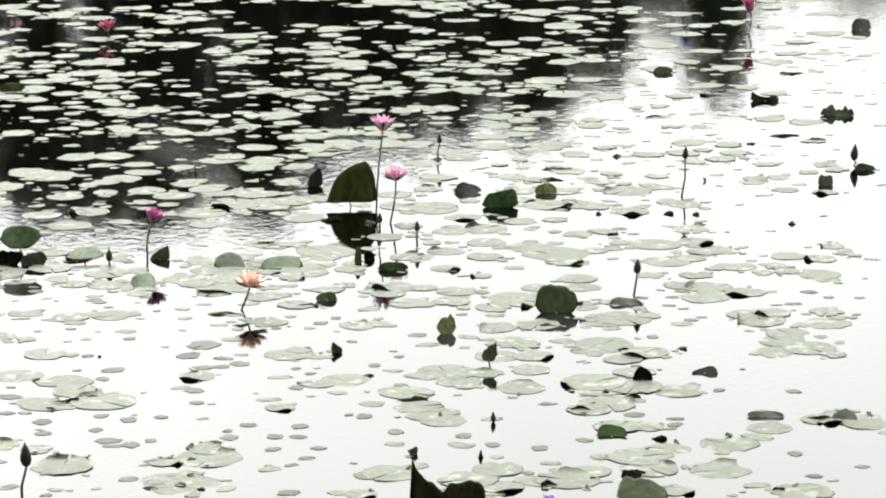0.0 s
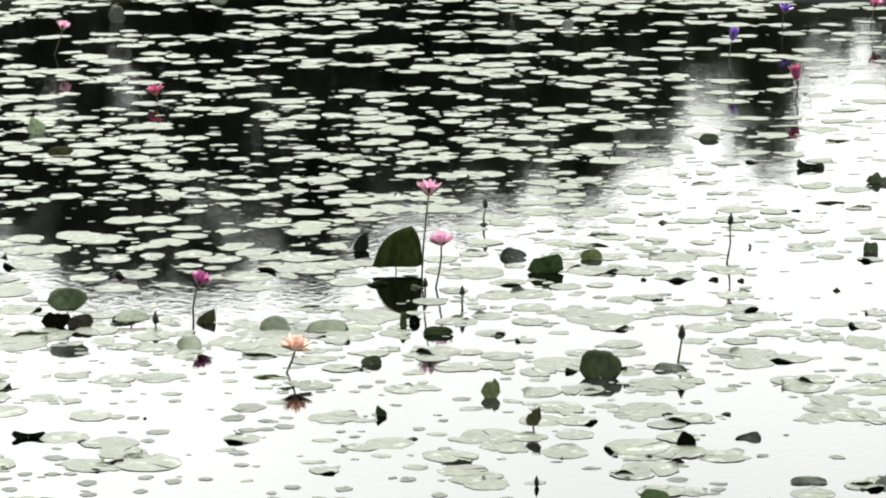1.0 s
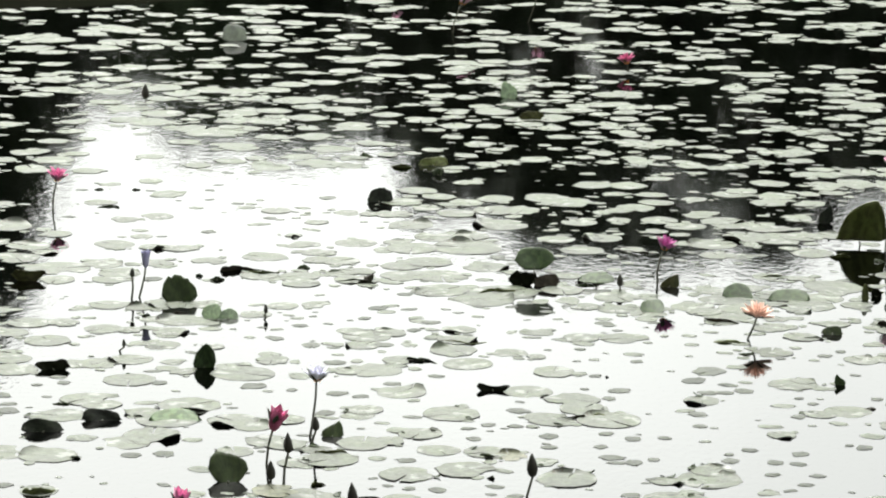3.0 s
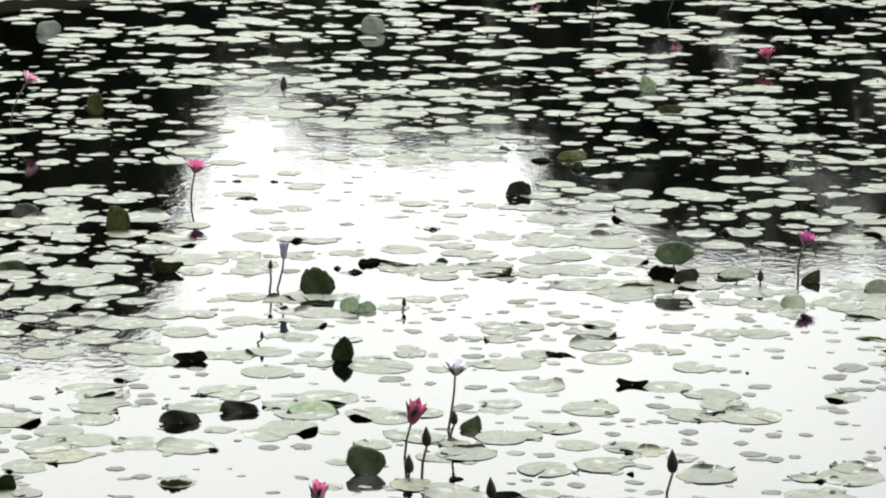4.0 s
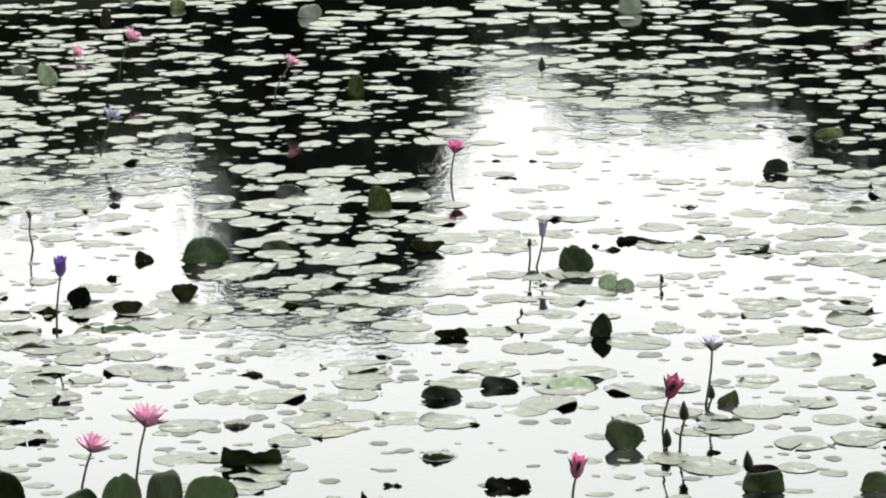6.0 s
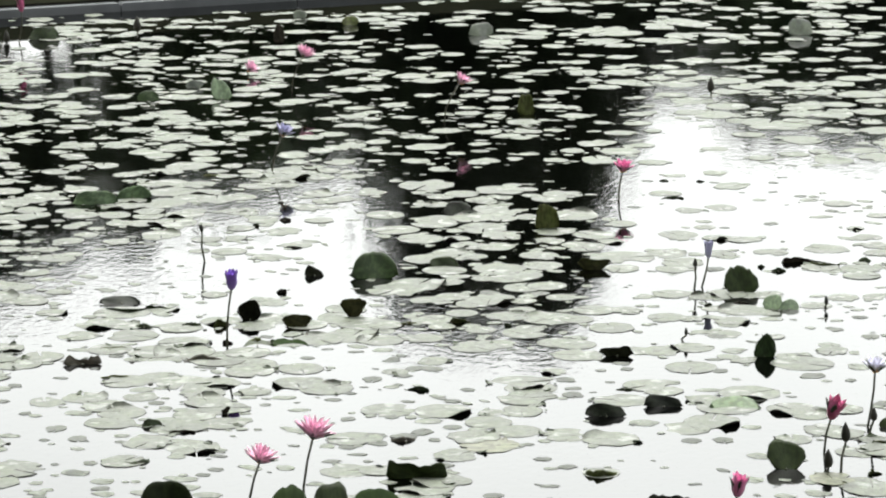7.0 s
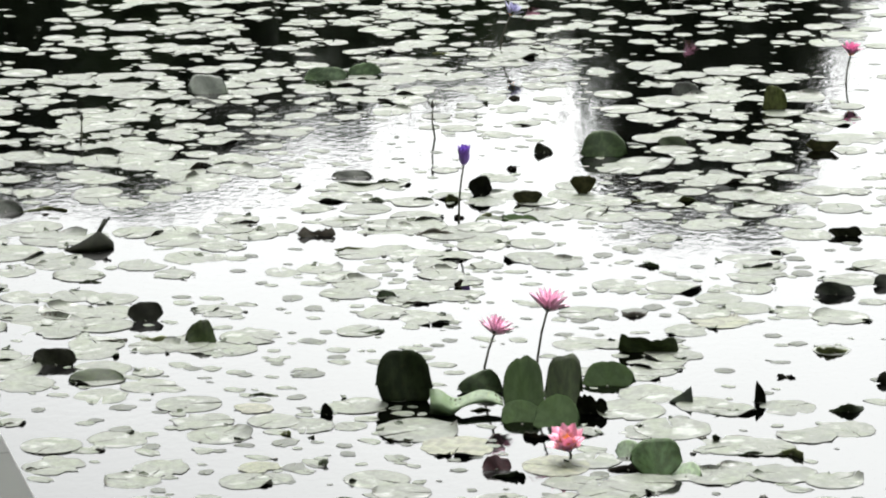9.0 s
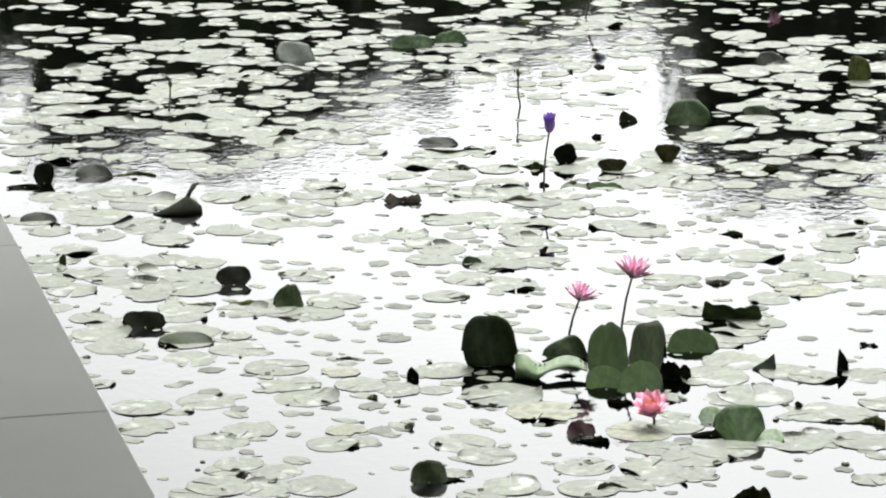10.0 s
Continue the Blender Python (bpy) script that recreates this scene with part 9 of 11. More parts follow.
far_pad(-6.60, 18.39, 0.061, 353)
far_pad(-8.11, 18.20, 0.049, 128)
far_pad(-1.87, 18.73, 0.077, 10)
far_pad(-2.45, 18.35, 0.035, 138)
far_pad(-3.50, 18.31, 0.095, 177)
far_pad(-6.39, 18.49, 0.032, 14)
far_pad(-4.65, 18.86, 0.045, 252)
far_pad(-8.26, 18.34, 0.111, 330)
far_pad(-2.32, 18.29, 0.075, 329)
far_pad(-3.11, 18.32, 0.033, 189)
far_pad(-6.84, 18.82, 0.072, 174)
far_pad(-2.88, 18.34, 0.086, 169)
far_pad(-8.44, 18.79, 0.070, 189)
far_pad(-0.65, 18.95, 0.055, 358)
far_pad(-7.38, 18.84, 0.055, 75)
far_pad(-4.14, 18.62, 0.073, 325)
far_pad(-5.27, 18.90, 0.074, 194)
far_pad(-3.25, 18.95, 0.079, 165)
far_pad(-1.03, 18.61, 0.045, 122)
far_pad(-1.82, 18.67, 0.064, 250)
far_pad(-1.32, 18.97, 0.084, 263)
far_pad(2.23, 18.64, 0.064, 224)
far_pad(-7.02, 18.53, 0.033, 171)
far_pad(-1.75, 19.10, 0.046, 170)
far_pad(-7.90, 18.58, 0.069, 326)
far_pad(-7.42, 18.72, 0.046, 334)
far_pad(-7.70, 19.04, 0.043, 15)
far_pad(0.60, 18.83, 0.072, 317)
far_pad(-8.48, 19.16, 0.077, 92)
far_pad(-2.43, 18.88, 0.063, 9)
far_pad(-4.93, 18.99, 0.103, 212)
far_pad(-2.31, 19.06, 0.086, 123)
far_pad(-7.98, 18.83, 0.056, 250)
far_pad(-1.19, 18.82, 0.049, 165)
far_pad(-4.45, 19.20, 0.067, 355)
far_pad(-8.14, 18.93, 0.075, 26)
far_pad(-6.55, 19.15, 0.050, 240)
far_pad(-5.79, 18.90, 0.086, 48)
far_pad(-1.52, 18.94, 0.076, 253)
far_pad(-5.28, 19.14, 0.079, 233)
far_pad(0.49, 19.36, 0.096, 328)
far_pad(-3.93, 19.31, 0.074, 73)
far_pad(-4.53, 19.29, 0.088, 148)
far_pad(-7.73, 18.99, 0.055, 29)
far_pad(1.73, 19.32, 0.061, 196)
far_pad(-4.24, 19.08, 0.059, 21)
far_pad(-1.02, 19.10, 0.033, 304)
far_pad(-6.30, 19.51, 0.064, 79)
far_pad(-6.80, 19.31, 0.058, 38)
far_pad(-4.46, 19.20, 0.072, 308)
far_pad(-2.78, 19.11, 0.056, 109)
far_pad(-6.90, 19.42, 0.061, 276)
far_pad(0.62, 19.66, 0.081, 179)
far_pad(-3.62, 19.57, 0.062, 320)
far_pad(-2.15, 19.58, 0.069, 158)
far_pad(-3.52, 19.43, 0.074, 69)
far_pad(-6.64, 19.25, 0.046, 35)
far_pad(-5.22, 19.37, 0.074, 31)
far_pad(-2.13, 19.74, 0.071, 354)
far_pad(1.07, 19.29, 0.082, 287)
far_pad(0.07, 19.35, 0.090, 133)
far_pad(-4.80, 19.67, 0.072, 84)
far_pad(-4.23, 19.70, 0.120, 287)
far_pad(-7.04, 19.53, 0.046, 288)
far_pad(-2.59, 19.78, 0.086, 116)
far_pad(-1.83, 19.83, 0.056, 264)
far_pad(-6.07, 19.87, 0.078, 309)
far_pad(-6.92, 19.42, 0.080, 1)
far_pad(-5.07, 19.63, 0.080, 339)
far_pad(1.05, 19.62, 0.102, 273)
far_pad(-6.65, 19.73, 0.059, 17)
far_pad(-3.72, 19.60, 0.084, 125)
far_pad(1.67, 19.76, 0.088, 187)
far_pad(0.92, 20.06, 0.071, 193)
far_pad(-4.72, 20.07, 0.078, 327)
far_pad(-2.17, 19.66, 0.082, 265)
far_pad(-1.71, 19.67, 0.058, 356)
far_pad(-6.63, 19.70, 0.075, 89)
far_pad(-0.38, 20.06, 0.068, 83)
far_pad(-2.70, 19.91, 0.100, 243)
far_pad(-2.41, 20.04, 0.073, 59)
far_pad(-0.09, 20.01, 0.060, 277)
far_pad(-0.32, 20.05, 0.091, 1)
far_pad(-5.46, 19.99, 0.075, 15)
far_pad(0.13, 19.87, 0.049, 209)
far_pad(-5.71, 20.37, 0.066, 359)
far_pad(-4.62, 20.24, 0.055, 279)
far_pad(2.35, 20.22, 0.063, 249)
far_pad(-0.66, 20.27, 0.093, 221)
far_pad(-3.21, 20.00, 0.074, 41)
far_pad(-4.95, 20.14, 0.077, 260)
far_pad(-4.38, 20.42, 0.126, 220)
far_pad(2.43, 20.11, 0.056, 6)
far_pad(-6.01, 20.50, 0.069, 93)
far_pad(-4.66, 20.75, 0.079, 215)
far_pad(-3.42, 20.61, 0.070, 55)
far_pad(1.65, 20.43, 0.069, 162)
far_pad(0.95, 20.43, 0.061, 178)
far_pad(0.70, 20.29, 0.056, 59)
far_pad(-5.78, 20.42, 0.096, 68)
far_pad(0.18, 20.38, 0.066, 127)
far_pad(0.78, 20.54, 0.073, 299)
far_pad(0.51, 20.54, 0.101, 194)
far_pad(1.44, 20.66, 0.068, 141)
far_pad(-2.90, 21.06, 0.046, 185)
far_pad(1.51, 20.65, 0.085, 329)
far_pad(-1.35, 21.19, 0.056, 56)
far_pad(-4.41, 20.98, 0.095, 22)
far_pad(-0.89, 20.86, 0.082, 228)
far_pad(-4.30, 20.82, 0.091, 149)
far_pad(-4.32, 20.74, 0.063, 66)
far_pad(-0.73, 20.97, 0.093, 108)
far_pad(-1.05, 21.19, 0.056, 346)
far_pad(-2.10, 21.24, 0.062, 220)
far_pad(2.15, 21.37, 0.062, 269)
far_pad(-0.26, 21.30, 0.076, 88)
far_pad(-2.68, 21.54, 0.097, 184)
far_pad(-2.49, 21.25, 0.069, 126)
far_pad(0.35, 21.14, 0.065, 335)
far_pad(-2.41, 21.38, 0.067, 191)
far_pad(-3.39, 21.22, 0.083, 135)
far_pad(-2.27, 21.80, 0.059, 267)
far_pad(-1.72, 21.43, 0.071, 167)
far_pad(-1.02, 21.48, 0.098, 120)
far_pad(0.78, 21.91, 0.041, 242)
far_pad(-1.64, 21.57, 0.103, 253)
far_pad(2.06, 21.79, 0.081, 125)
far_pad(1.00, 21.78, 0.080, 37)
far_pad(0.67, 21.65, 0.050, 42)
far_pad(-0.09, 21.77, 0.055, 249)
far_pad(-0.22, 21.49, 0.066, 177)
far_pad(-0.76, 21.97, 0.060, 242)
far_pad(-3.98, 22.14, 0.090, 156)
far_pad(0.50, 21.92, 0.068, 98)
far_pad(1.30, 22.43, 0.057, 154)
far_pad(-0.78, 22.38, 0.055, 179)
far_pad(-1.16, 22.41, 0.068, 17)
far_pad(-3.16, 22.05, 0.079, 352)
far_pad(2.55, 22.43, 0.050, 188)
far_pad(-0.50, 22.39, 0.059, 328)
far_pad(-1.01, 22.11, 0.052, 35)
far_pad(-3.51, 22.30, 0.098, 220)
far_pad(-3.27, 22.41, 0.122, 124)
far_pad(1.47, 22.51, 0.084, 311)
far_pad(-1.58, 22.70, 0.064, 161)
far_pad(-3.68, 22.59, 0.075, 215)
far_pad(-2.07, 22.86, 0.097, 206)
far_pad(-2.83, 22.54, 0.078, 141)
far_pad(2.30, 23.00, 0.074, 185)
far_pad(0.91, 22.81, 0.077, 193)
far_pad(-0.35, 23.13, 0.056, 331)
far_pad(1.81, 23.15, 0.117, 61)
far_pad(-1.35, 22.69, 0.071, 19)
far_pad(-3.51, 22.99, 0.068, 302)
far_pad(-0.87, 23.16, 0.099, 94)
far_pad(-2.88, 22.66, 0.099, 215)
far_pad(0.67, 22.98, 0.088, 58)
far_pad(2.39, 22.96, 0.069, 106)
far_pad(0.35, 22.87, 0.075, 75)
far_pad(-1.21, 23.28, 0.095, 308)
far_pad(0.73, 23.32, 0.100, 218)
far_pad(-3.11, 23.26, 0.109, 317)
far_pad(-0.22, 23.38, 0.074, 256)
far_pad(2.42, 23.19, 0.106, 263)
far_pad(-0.83, 23.07, 0.054, 42)
far_pad(0.69, 23.42, 0.099, 280)
far_pad(-2.99, 23.35, 0.068, 215)
far_pad(0.96, 23.31, 0.107, 335)
far_pad(0.05, 23.07, 0.099, 33)
far_pad(-3.05, 23.21, 0.084, 327)
far_pad(-2.15, 23.57, 0.062, 126)
far_pad(0.49, 23.24, 0.068, 141)
far_pad(1.80, 23.42, 0.063, 87)
far_pad(-2.43, 23.65, 0.077, 267)
far_pad(0.84, 23.37, 0.104, 56)
far_pad(-1.46, 23.66, 0.078, 130)
far_pad(-0.85, 23.47, 0.089, 66)
far_pad(-2.28, 23.43, 0.088, 233)
far_pad(1.33, 23.74, 0.082, 68)
far_pad(1.03, 24.00, 0.068, 339)
far_pad(0.40, 24.06, 0.104, 120)
far_pad(0.41, 24.17, 0.075, 336)
far_pad(-2.07, 24.11, 0.080, 279)
far_pad(-1.35, 24.40, 0.080, 304)
far_pad(1.32, 24.34, 0.065, 11)
far_pad(-1.21, 24.44, 0.090, 113)
far_pad(-0.63, 24.33, 0.087, 344)
far_pad(0.45, 24.26, 0.077, 45)
far_pads_done()

# small young pads and scraps
small_pad(-4.02, 7.60, 0.027, 142)
small_pad(-3.97, 7.80, 0.024, 275)
small_pad(-3.22, 7.90, 0.016, 327)
small_pad(-3.76, 7.93, 0.040, 105)
small_pad(-2.54, 7.95, 0.019, 211)
small_pad(-4.22, 7.97, 0.032, 88)
small_pad(-2.67, 7.99, 0.019, 344)
small_pad(-4.02, 8.00, 0.020, 53)
small_pad(-2.74, 8.04, 0.015, 284)
small_pad(-3.32, 8.06, 0.024, 210)
small_pad(-2.45, 8.06, 0.027, 169)
small_pad(-2.59, 8.10, 0.015, 109)
small_pad(-3.67, 8.10, 0.028, 135)
small_pad(-4.38, 8.10, 0.033, 52)
small_pad(-3.88, 8.14, 0.041, 267)
small_pad(-4.49, 8.16, 0.023, 30)
small_pad(-3.71, 8.17, 0.024, 357)
small_pad(-4.70, 8.20, 0.025, 284)
small_pad(-4.48, 8.31, 0.041, 197)
small_pad(-4.04, 8.59, 0.030, 66)
small_pad(-4.29, 8.77, 0.026, 345)
small_pad(-4.11, 8.84, 0.052, 230)
small_pad(-4.26, 9.21, 0.032, 334)
small_pad(-4.26, 9.33, 0.027, 119)
small_pad(-5.79, 9.43, 0.039, 33)
small_pad(-4.42, 9.60, 0.037, 297)
small_pad(-3.19, 9.62, 0.036, 355)
small_pad(-4.54, 9.70, 0.043, 284)
small_pad(-2.81, 9.71, 0.030, 231)
small_pad(-2.91, 9.78, 0.030, 187)
small_pad(-0.45, 9.81, 0.037, 17)
small_pad(-3.47, 9.82, 0.035, 159)
small_pad(-4.72, 9.86, 0.024, 251)
small_pad(-1.27, 9.89, 0.025, 206)
small_pad(-1.60, 9.91, 0.021, 63)
small_pad(-3.51, 9.91, 0.040, 167)
small_pad(-3.31, 9.91, 0.026, 303)
small_pad(-1.51, 9.91, 0.030, 133)
small_pad(-3.42, 9.93, 0.044, 11)
small_pad(1.09, 9.96, 0.025, 174)
small_pad(-0.23, 9.99, 0.042, 305)
small_pad(-4.87, 9.99, 0.029, 7)
small_pad(-3.38, 10.00, 0.044, 87)
small_pad(0.25, 10.01, 0.021, 132)
small_pad(-3.67, 10.09, 0.028, 65)
small_pad(-3.54, 10.16, 0.027, 113)
small_pad(-0.88, 10.16, 0.021, 22)
small_pad(-2.42, 10.17, 0.040, 289)
small_pad(-4.92, 10.21, 0.030, 144)
small_pad(1.06, 10.21, 0.026, 113)
small_pad(-1.66, 10.24, 0.031, 47)
small_pad(-0.52, 10.29, 0.026, 40)
small_pad(0.29, 10.29, 0.030, 93)
small_pad(-2.75, 10.29, 0.018, 83)
small_pad(-0.38, 10.30, 0.026, 348)
small_pad(0.15, 10.33, 0.026, 108)
small_pad(-0.96, 10.35, 0.035, 97)
small_pad(-1.03, 10.40, 0.040, 6)
small_pad(-0.90, 10.40, 0.022, 94)
small_pad(-3.41, 10.42, 0.032, 347)
small_pad(-0.66, 10.43, 0.035, 264)
small_pad(0.06, 10.44, 0.030, 266)
small_pad(-0.52, 10.44, 0.030, 295)
small_pad(-0.15, 10.49, 0.031, 108)
small_pad(-1.24, 10.49, 0.026, 28)
small_pad(-0.67, 10.51, 0.019, 69)
small_pad(-1.08, 10.53, 0.027, 73)
small_pad(-1.49, 10.55, 0.027, 130)
small_pad(-0.45, 10.56, 0.031, 54)
small_pad(0.72, 10.56, 0.026, 45)
small_pad(-0.61, 10.58, 0.027, 352)
small_pad(-3.41, 10.59, 0.028, 139)
small_pad(-3.66, 10.59, 0.019, 345)
small_pad(-3.05, 10.62, 0.042, 305)
small_pad(-1.26, 10.63, 0.036, 86)
small_pad(-3.77, 10.64, 0.042, 285)
small_pad(-0.99, 10.65, 0.031, 101)
small_pad(-0.89, 10.68, 0.025, 330)
small_pad(-1.53, 10.68, 0.023, 14)
small_pad(-0.25, 10.68, 0.031, 82)
small_pad(-0.30, 10.70, 0.016, 40)
small_pad(-1.08, 10.70, 0.027, 55)
small_pad(-3.68, 10.72, 0.027, 227)
small_pad(-1.47, 10.74, 0.027, 37)
small_pad(-1.38, 10.74, 0.027, 347)
small_pad(-2.02, 10.79, 0.037, 76)
small_pad(-3.13, 10.82, 0.038, 144)
small_pad(-3.68, 10.84, 0.038, 66)
small_pad(-3.62, 10.85, 0.040, 338)
small_pad(-0.79, 10.86, 0.027, 317)
small_pad(-1.40, 10.95, 0.042, 152)
small_pad(-3.80, 10.96, 0.024, 255)
small_pad(1.13, 10.97, 0.027, 136)
small_pad(0.89, 10.99, 0.023, 241)
small_pad(-3.05, 10.99, 0.019, 25)
small_pad(-0.81, 11.02, 0.037, 299)
small_pad(-2.97, 11.04, 0.029, 104)
small_pad(-6.15, 11.05, 0.031, 284)
small_pad(-0.48, 11.05, 0.028, 99)
small_pad(-2.03, 11.07, 0.038, 36)
small_pad(-0.14, 11.08, 0.023, 0)
small_pad(-6.07, 11.08, 0.035, 231)
small_pad(-2.19, 11.09, 0.024, 89)
small_pad(-2.65, 11.10, 0.031, 97)
small_pad(-2.33, 11.12, 0.048, 42)
small_pad(-1.12, 11.18, 0.028, 307)
small_pad(-0.44, 11.24, 0.019, 226)
small_pad(0.99, 11.27, 0.011, 211)
small_pad(-1.10, 11.30, 0.043, 201)
small_pad(-0.49, 11.31, 0.017, 223)
small_pad(-0.80, 11.33, 0.033, 339)
small_pad(-0.74, 11.34, 0.028, 207)
small_pad(-0.23, 11.35, 0.024, 84)
small_pad(-0.68, 11.38, 0.038, 131)
small_pad(-0.75, 11.46, 0.027, 169)
small_pad(-0.15, 11.47, 0.019, 245)
small_pad(-1.20, 11.50, 0.024, 221)
small_pad(-0.86, 11.50, 0.048, 67)
small_pad(-2.12, 11.52, 0.039, 22)
small_pad(-0.82, 11.65, 0.068, 241)
small_pad(-6.65, 11.74, 0.035, 212)
small_pad(0.72, 11.74, 0.024, 288)
small_pad(-1.08, 11.75, 0.025, 236)
small_pad(-2.25, 11.77, 0.040, 287)
small_pad(-6.57, 11.77, 0.035, 219)
small_pad(-2.00, 11.83, 0.040, 174)
small_pad(-2.39, 11.85, 0.030, 64)
small_pad(-1.30, 11.90, 0.020, 353)
small_pad(-0.43, 11.97, 0.028, 204)
small_pad(0.87, 11.99, 0.025, 349)
small_pad(-0.38, 12.05, 0.022, 94)
small_pad(-2.35, 12.08, 0.031, 171)
small_pad(-1.93, 12.09, 0.031, 80)
small_pad(-3.80, 12.11, 0.042, 331)
small_pad(-3.61, 12.15, 0.042, 73)
small_pad(-1.89, 12.23, 0.036, 31)
small_pad(-2.14, 12.25, 0.026, 257)
small_pad(-1.24, 12.32, 0.031, 104)
small_pad(-6.26, 12.38, 0.041, 167)
small_pad(-6.14, 12.43, 0.041, 141)
small_pad(1.33, 12.43, 0.031, 339)
small_pad(-2.12, 12.44, 0.042, 64)
small_pad(0.14, 12.45, 0.031, 125)
small_pad(-1.49, 12.50, 0.031, 340)
small_pad(-6.84, 12.57, 0.036, 7)
small_pad(-6.23, 12.65, 0.030, 319)
small_pad(-6.00, 12.72, 0.036, 281)
small_pad(-3.07, 12.78, 0.044, 255)
small_pad(-6.01, 12.85, 0.036, 78)
small_pad(-5.99, 12.99, 0.036, 125)
small_pad(0.44, 13.53, 0.033, 245)
small_pad(-6.75, 13.67, 0.032, 164)
small_pad(-3.06, 13.77, 0.035, 256)
small_pad(-6.59, 13.90, 0.029, 268)
small_pad(-6.40, 13.98, 0.023, 28)
small_pad(-4.66, 14.01, 0.037, 197)
small_pad(-6.65, 14.08, 0.029, 14)
small_pad(-2.87, 14.12, 0.030, 162)
small_pad(-2.72, 14.64, 0.043, 77)
small_pad(-3.26, 14.71, 0.025, 342)
small_pad(-5.82, 14.72, 0.036, 130)
small_pad(-5.13, 14.96, 0.045, 334)
small_pad(-5.79, 15.10, 0.037, 116)
small_pad(-4.77, 15.14, 0.045, 22)
small_pad(-0.96, 15.58, 0.028, 141)
small_pad(-0.76, 15.80, 0.032, 102)
small_pad(-6.14, 15.94, 0.032, 196)
small_pad(-3.38, 16.07, 0.034, 15)
small_pad(-2.11, 16.17, 0.040, 144)
small_pad(-6.17, 16.51, 0.027, 159)
small_pad(-6.03, 16.59, 0.033, 287)
small_pad(-4.78, 16.87, 0.025, 145)
small_pad(-5.41, 16.97, 0.038, 113)
small_pad(-6.29, 17.03, 0.034, 159)
small_pad(-3.50, 17.21, 0.032, 170)
small_pad(-4.89, 17.38, 0.037, 79)
small_pad(-8.35, 17.45, 0.043, 65)
small_pad(-5.63, 17.68, 0.033, 74)
small_pad(-6.22, 17.75, 0.040, 263)
small_pad(-8.92, 17.80, 0.044, 134)
small_pad(-5.79, 17.87, 0.026, 135)
small_pad(-3.71, 17.94, 0.038, 92)
small_pad(-3.87, 18.00, 0.038, 266)
small_pad(-5.66, 18.07, 0.040, 44)
small_pad(-0.02, 18.15, 0.044, 358)
small_pad(-2.10, 18.46, 0.030, 27)
small_pad(-7.49, 18.50, 0.037, 197)
small_pad(-4.38, 18.59, 0.039, 225)
small_pad(-6.34, 18.65, 0.028, 156)
small_pad(-6.24, 18.87, 0.028, 170)
small_pad(-6.49, 19.00, 0.042, 97)

# leaves standing out of the water
bent_leaf(-3.44, 7.52, 0.101, 0.060, 25, "deep", point=2.6, base=0.7, belly=0.12, lean=0.8)
bent_leaf(-3.22, 8.09, 0.082, 0.046, 22, "maroon", peak=-0.1, point=1.6, jag=0.2, base=0.8, belly=0.12, lean=0.8)
bent_leaf(-2.79, 8.20, 0.146, 0.094, 19, "green", peak=0.25, point=2.1, base=0.3, belly=0.35, lean=1)
bent_leaf(-2.71, 8.21, 0.083, 0.024, 18, "pale", peak=0.2, point=1.8, lean=4, belly=0.12, base=0.5)
bent_leaf(-2.92, 8.33, 0.067, 0.038, 19, "pale", point=2.6, lean=2, belly=0.38, base=0.5)
bent_leaf(-3.88, 8.44, 0.038, 0.044, 25, "black", peak=-0.2, point=1.3, belly=0.06, base=0.5, lean=0.2)
bent_leaf(-3.31, 8.545, 0.122, 0.04, 21, "jade", peak=-0.1, point=2.0, lean=4.2, belly=0.12, base=0.5)
bent_leaf(-3.20, 8.53, 0.135, 0.052, 21, "jade", point=2.0, lean=4.4, belly=0.12, base=0.5)
bent_leaf(-4.67, 8.53, 0.173, 0.034, 29, "ivy", point=2.2, lean=2, belly=0.12, base=0.5)
bent_leaf(-4.73, 8.62, 0.070, 0.014, 27, "black")
bent_leaf(-3.72, 8.66, 0.168, 0.158, 23, "deep", peak=-0.12, point=2.7, base=0.76, lean=0.3, jag=0.015, belly=0.3)
bent_leaf(-3.345, 8.66, 0.124, 0.126, 21, "jade", peak=0.1, point=3.0, box=2.3, base=0.8, jag=0.04, lean=1.5, belly=0.3)
bent_leaf(-4.88, 8.66, 0.136, 0.05, 29, "black", point=3.4, box=2.6, base=0.6, jag=0.06, lean=1.0, belly=0.3)
bent_leaf(-3.16, 8.72, 0.095, 0.088, 20, "black", peak=-0.3, point=1.6, jag=0.2, dip=0.3, base=0.5, belly=0.12, lean=0.2)
bent_leaf(-3.255, 8.74, 0.108, 0.138, 20, "ivy", peak=-0.1, point=3.2, box=2.4, base=0.7, jag=0.05, lean=1.1, belly=0.3)
bent_leaf(-3.54, 8.83, 0.135, 0.062, 22, "moss", peak=0.5, point=1.7, base=0.8, belly=0.12, lean=0.8)
bent_leaf(-2.95, 8.93, 0.071, 0.051, 18, "grey", peak=0.85, point=1, box=1.2, base=0.85, lean=0.5, belly=0.06)
bent_leaf(-2.73, 9.01, 0.035, 0.072, 17, "black", peak=-0.6, point=1.2, base=0.8, belly=0.06, lean=0.2)
bent_leaf(-3.21, 9.02, 0.156, 0.06, 20, "jade", peak=-0.25, point=2, base=0.6, lean=1.9, belly=0.12)
bent_leaf(-4.57, 9.06, 0.094, 0.069, 27, "ivy", peak=0.4, point=2, base=0.8, lean=0.9, belly=0.12)
bent_leaf(-4.86, 9.25, 0.118, 0.06, 28, "black", peak=0.3, point=2.1, base=0.35, belly=0.35, lean=1.1)
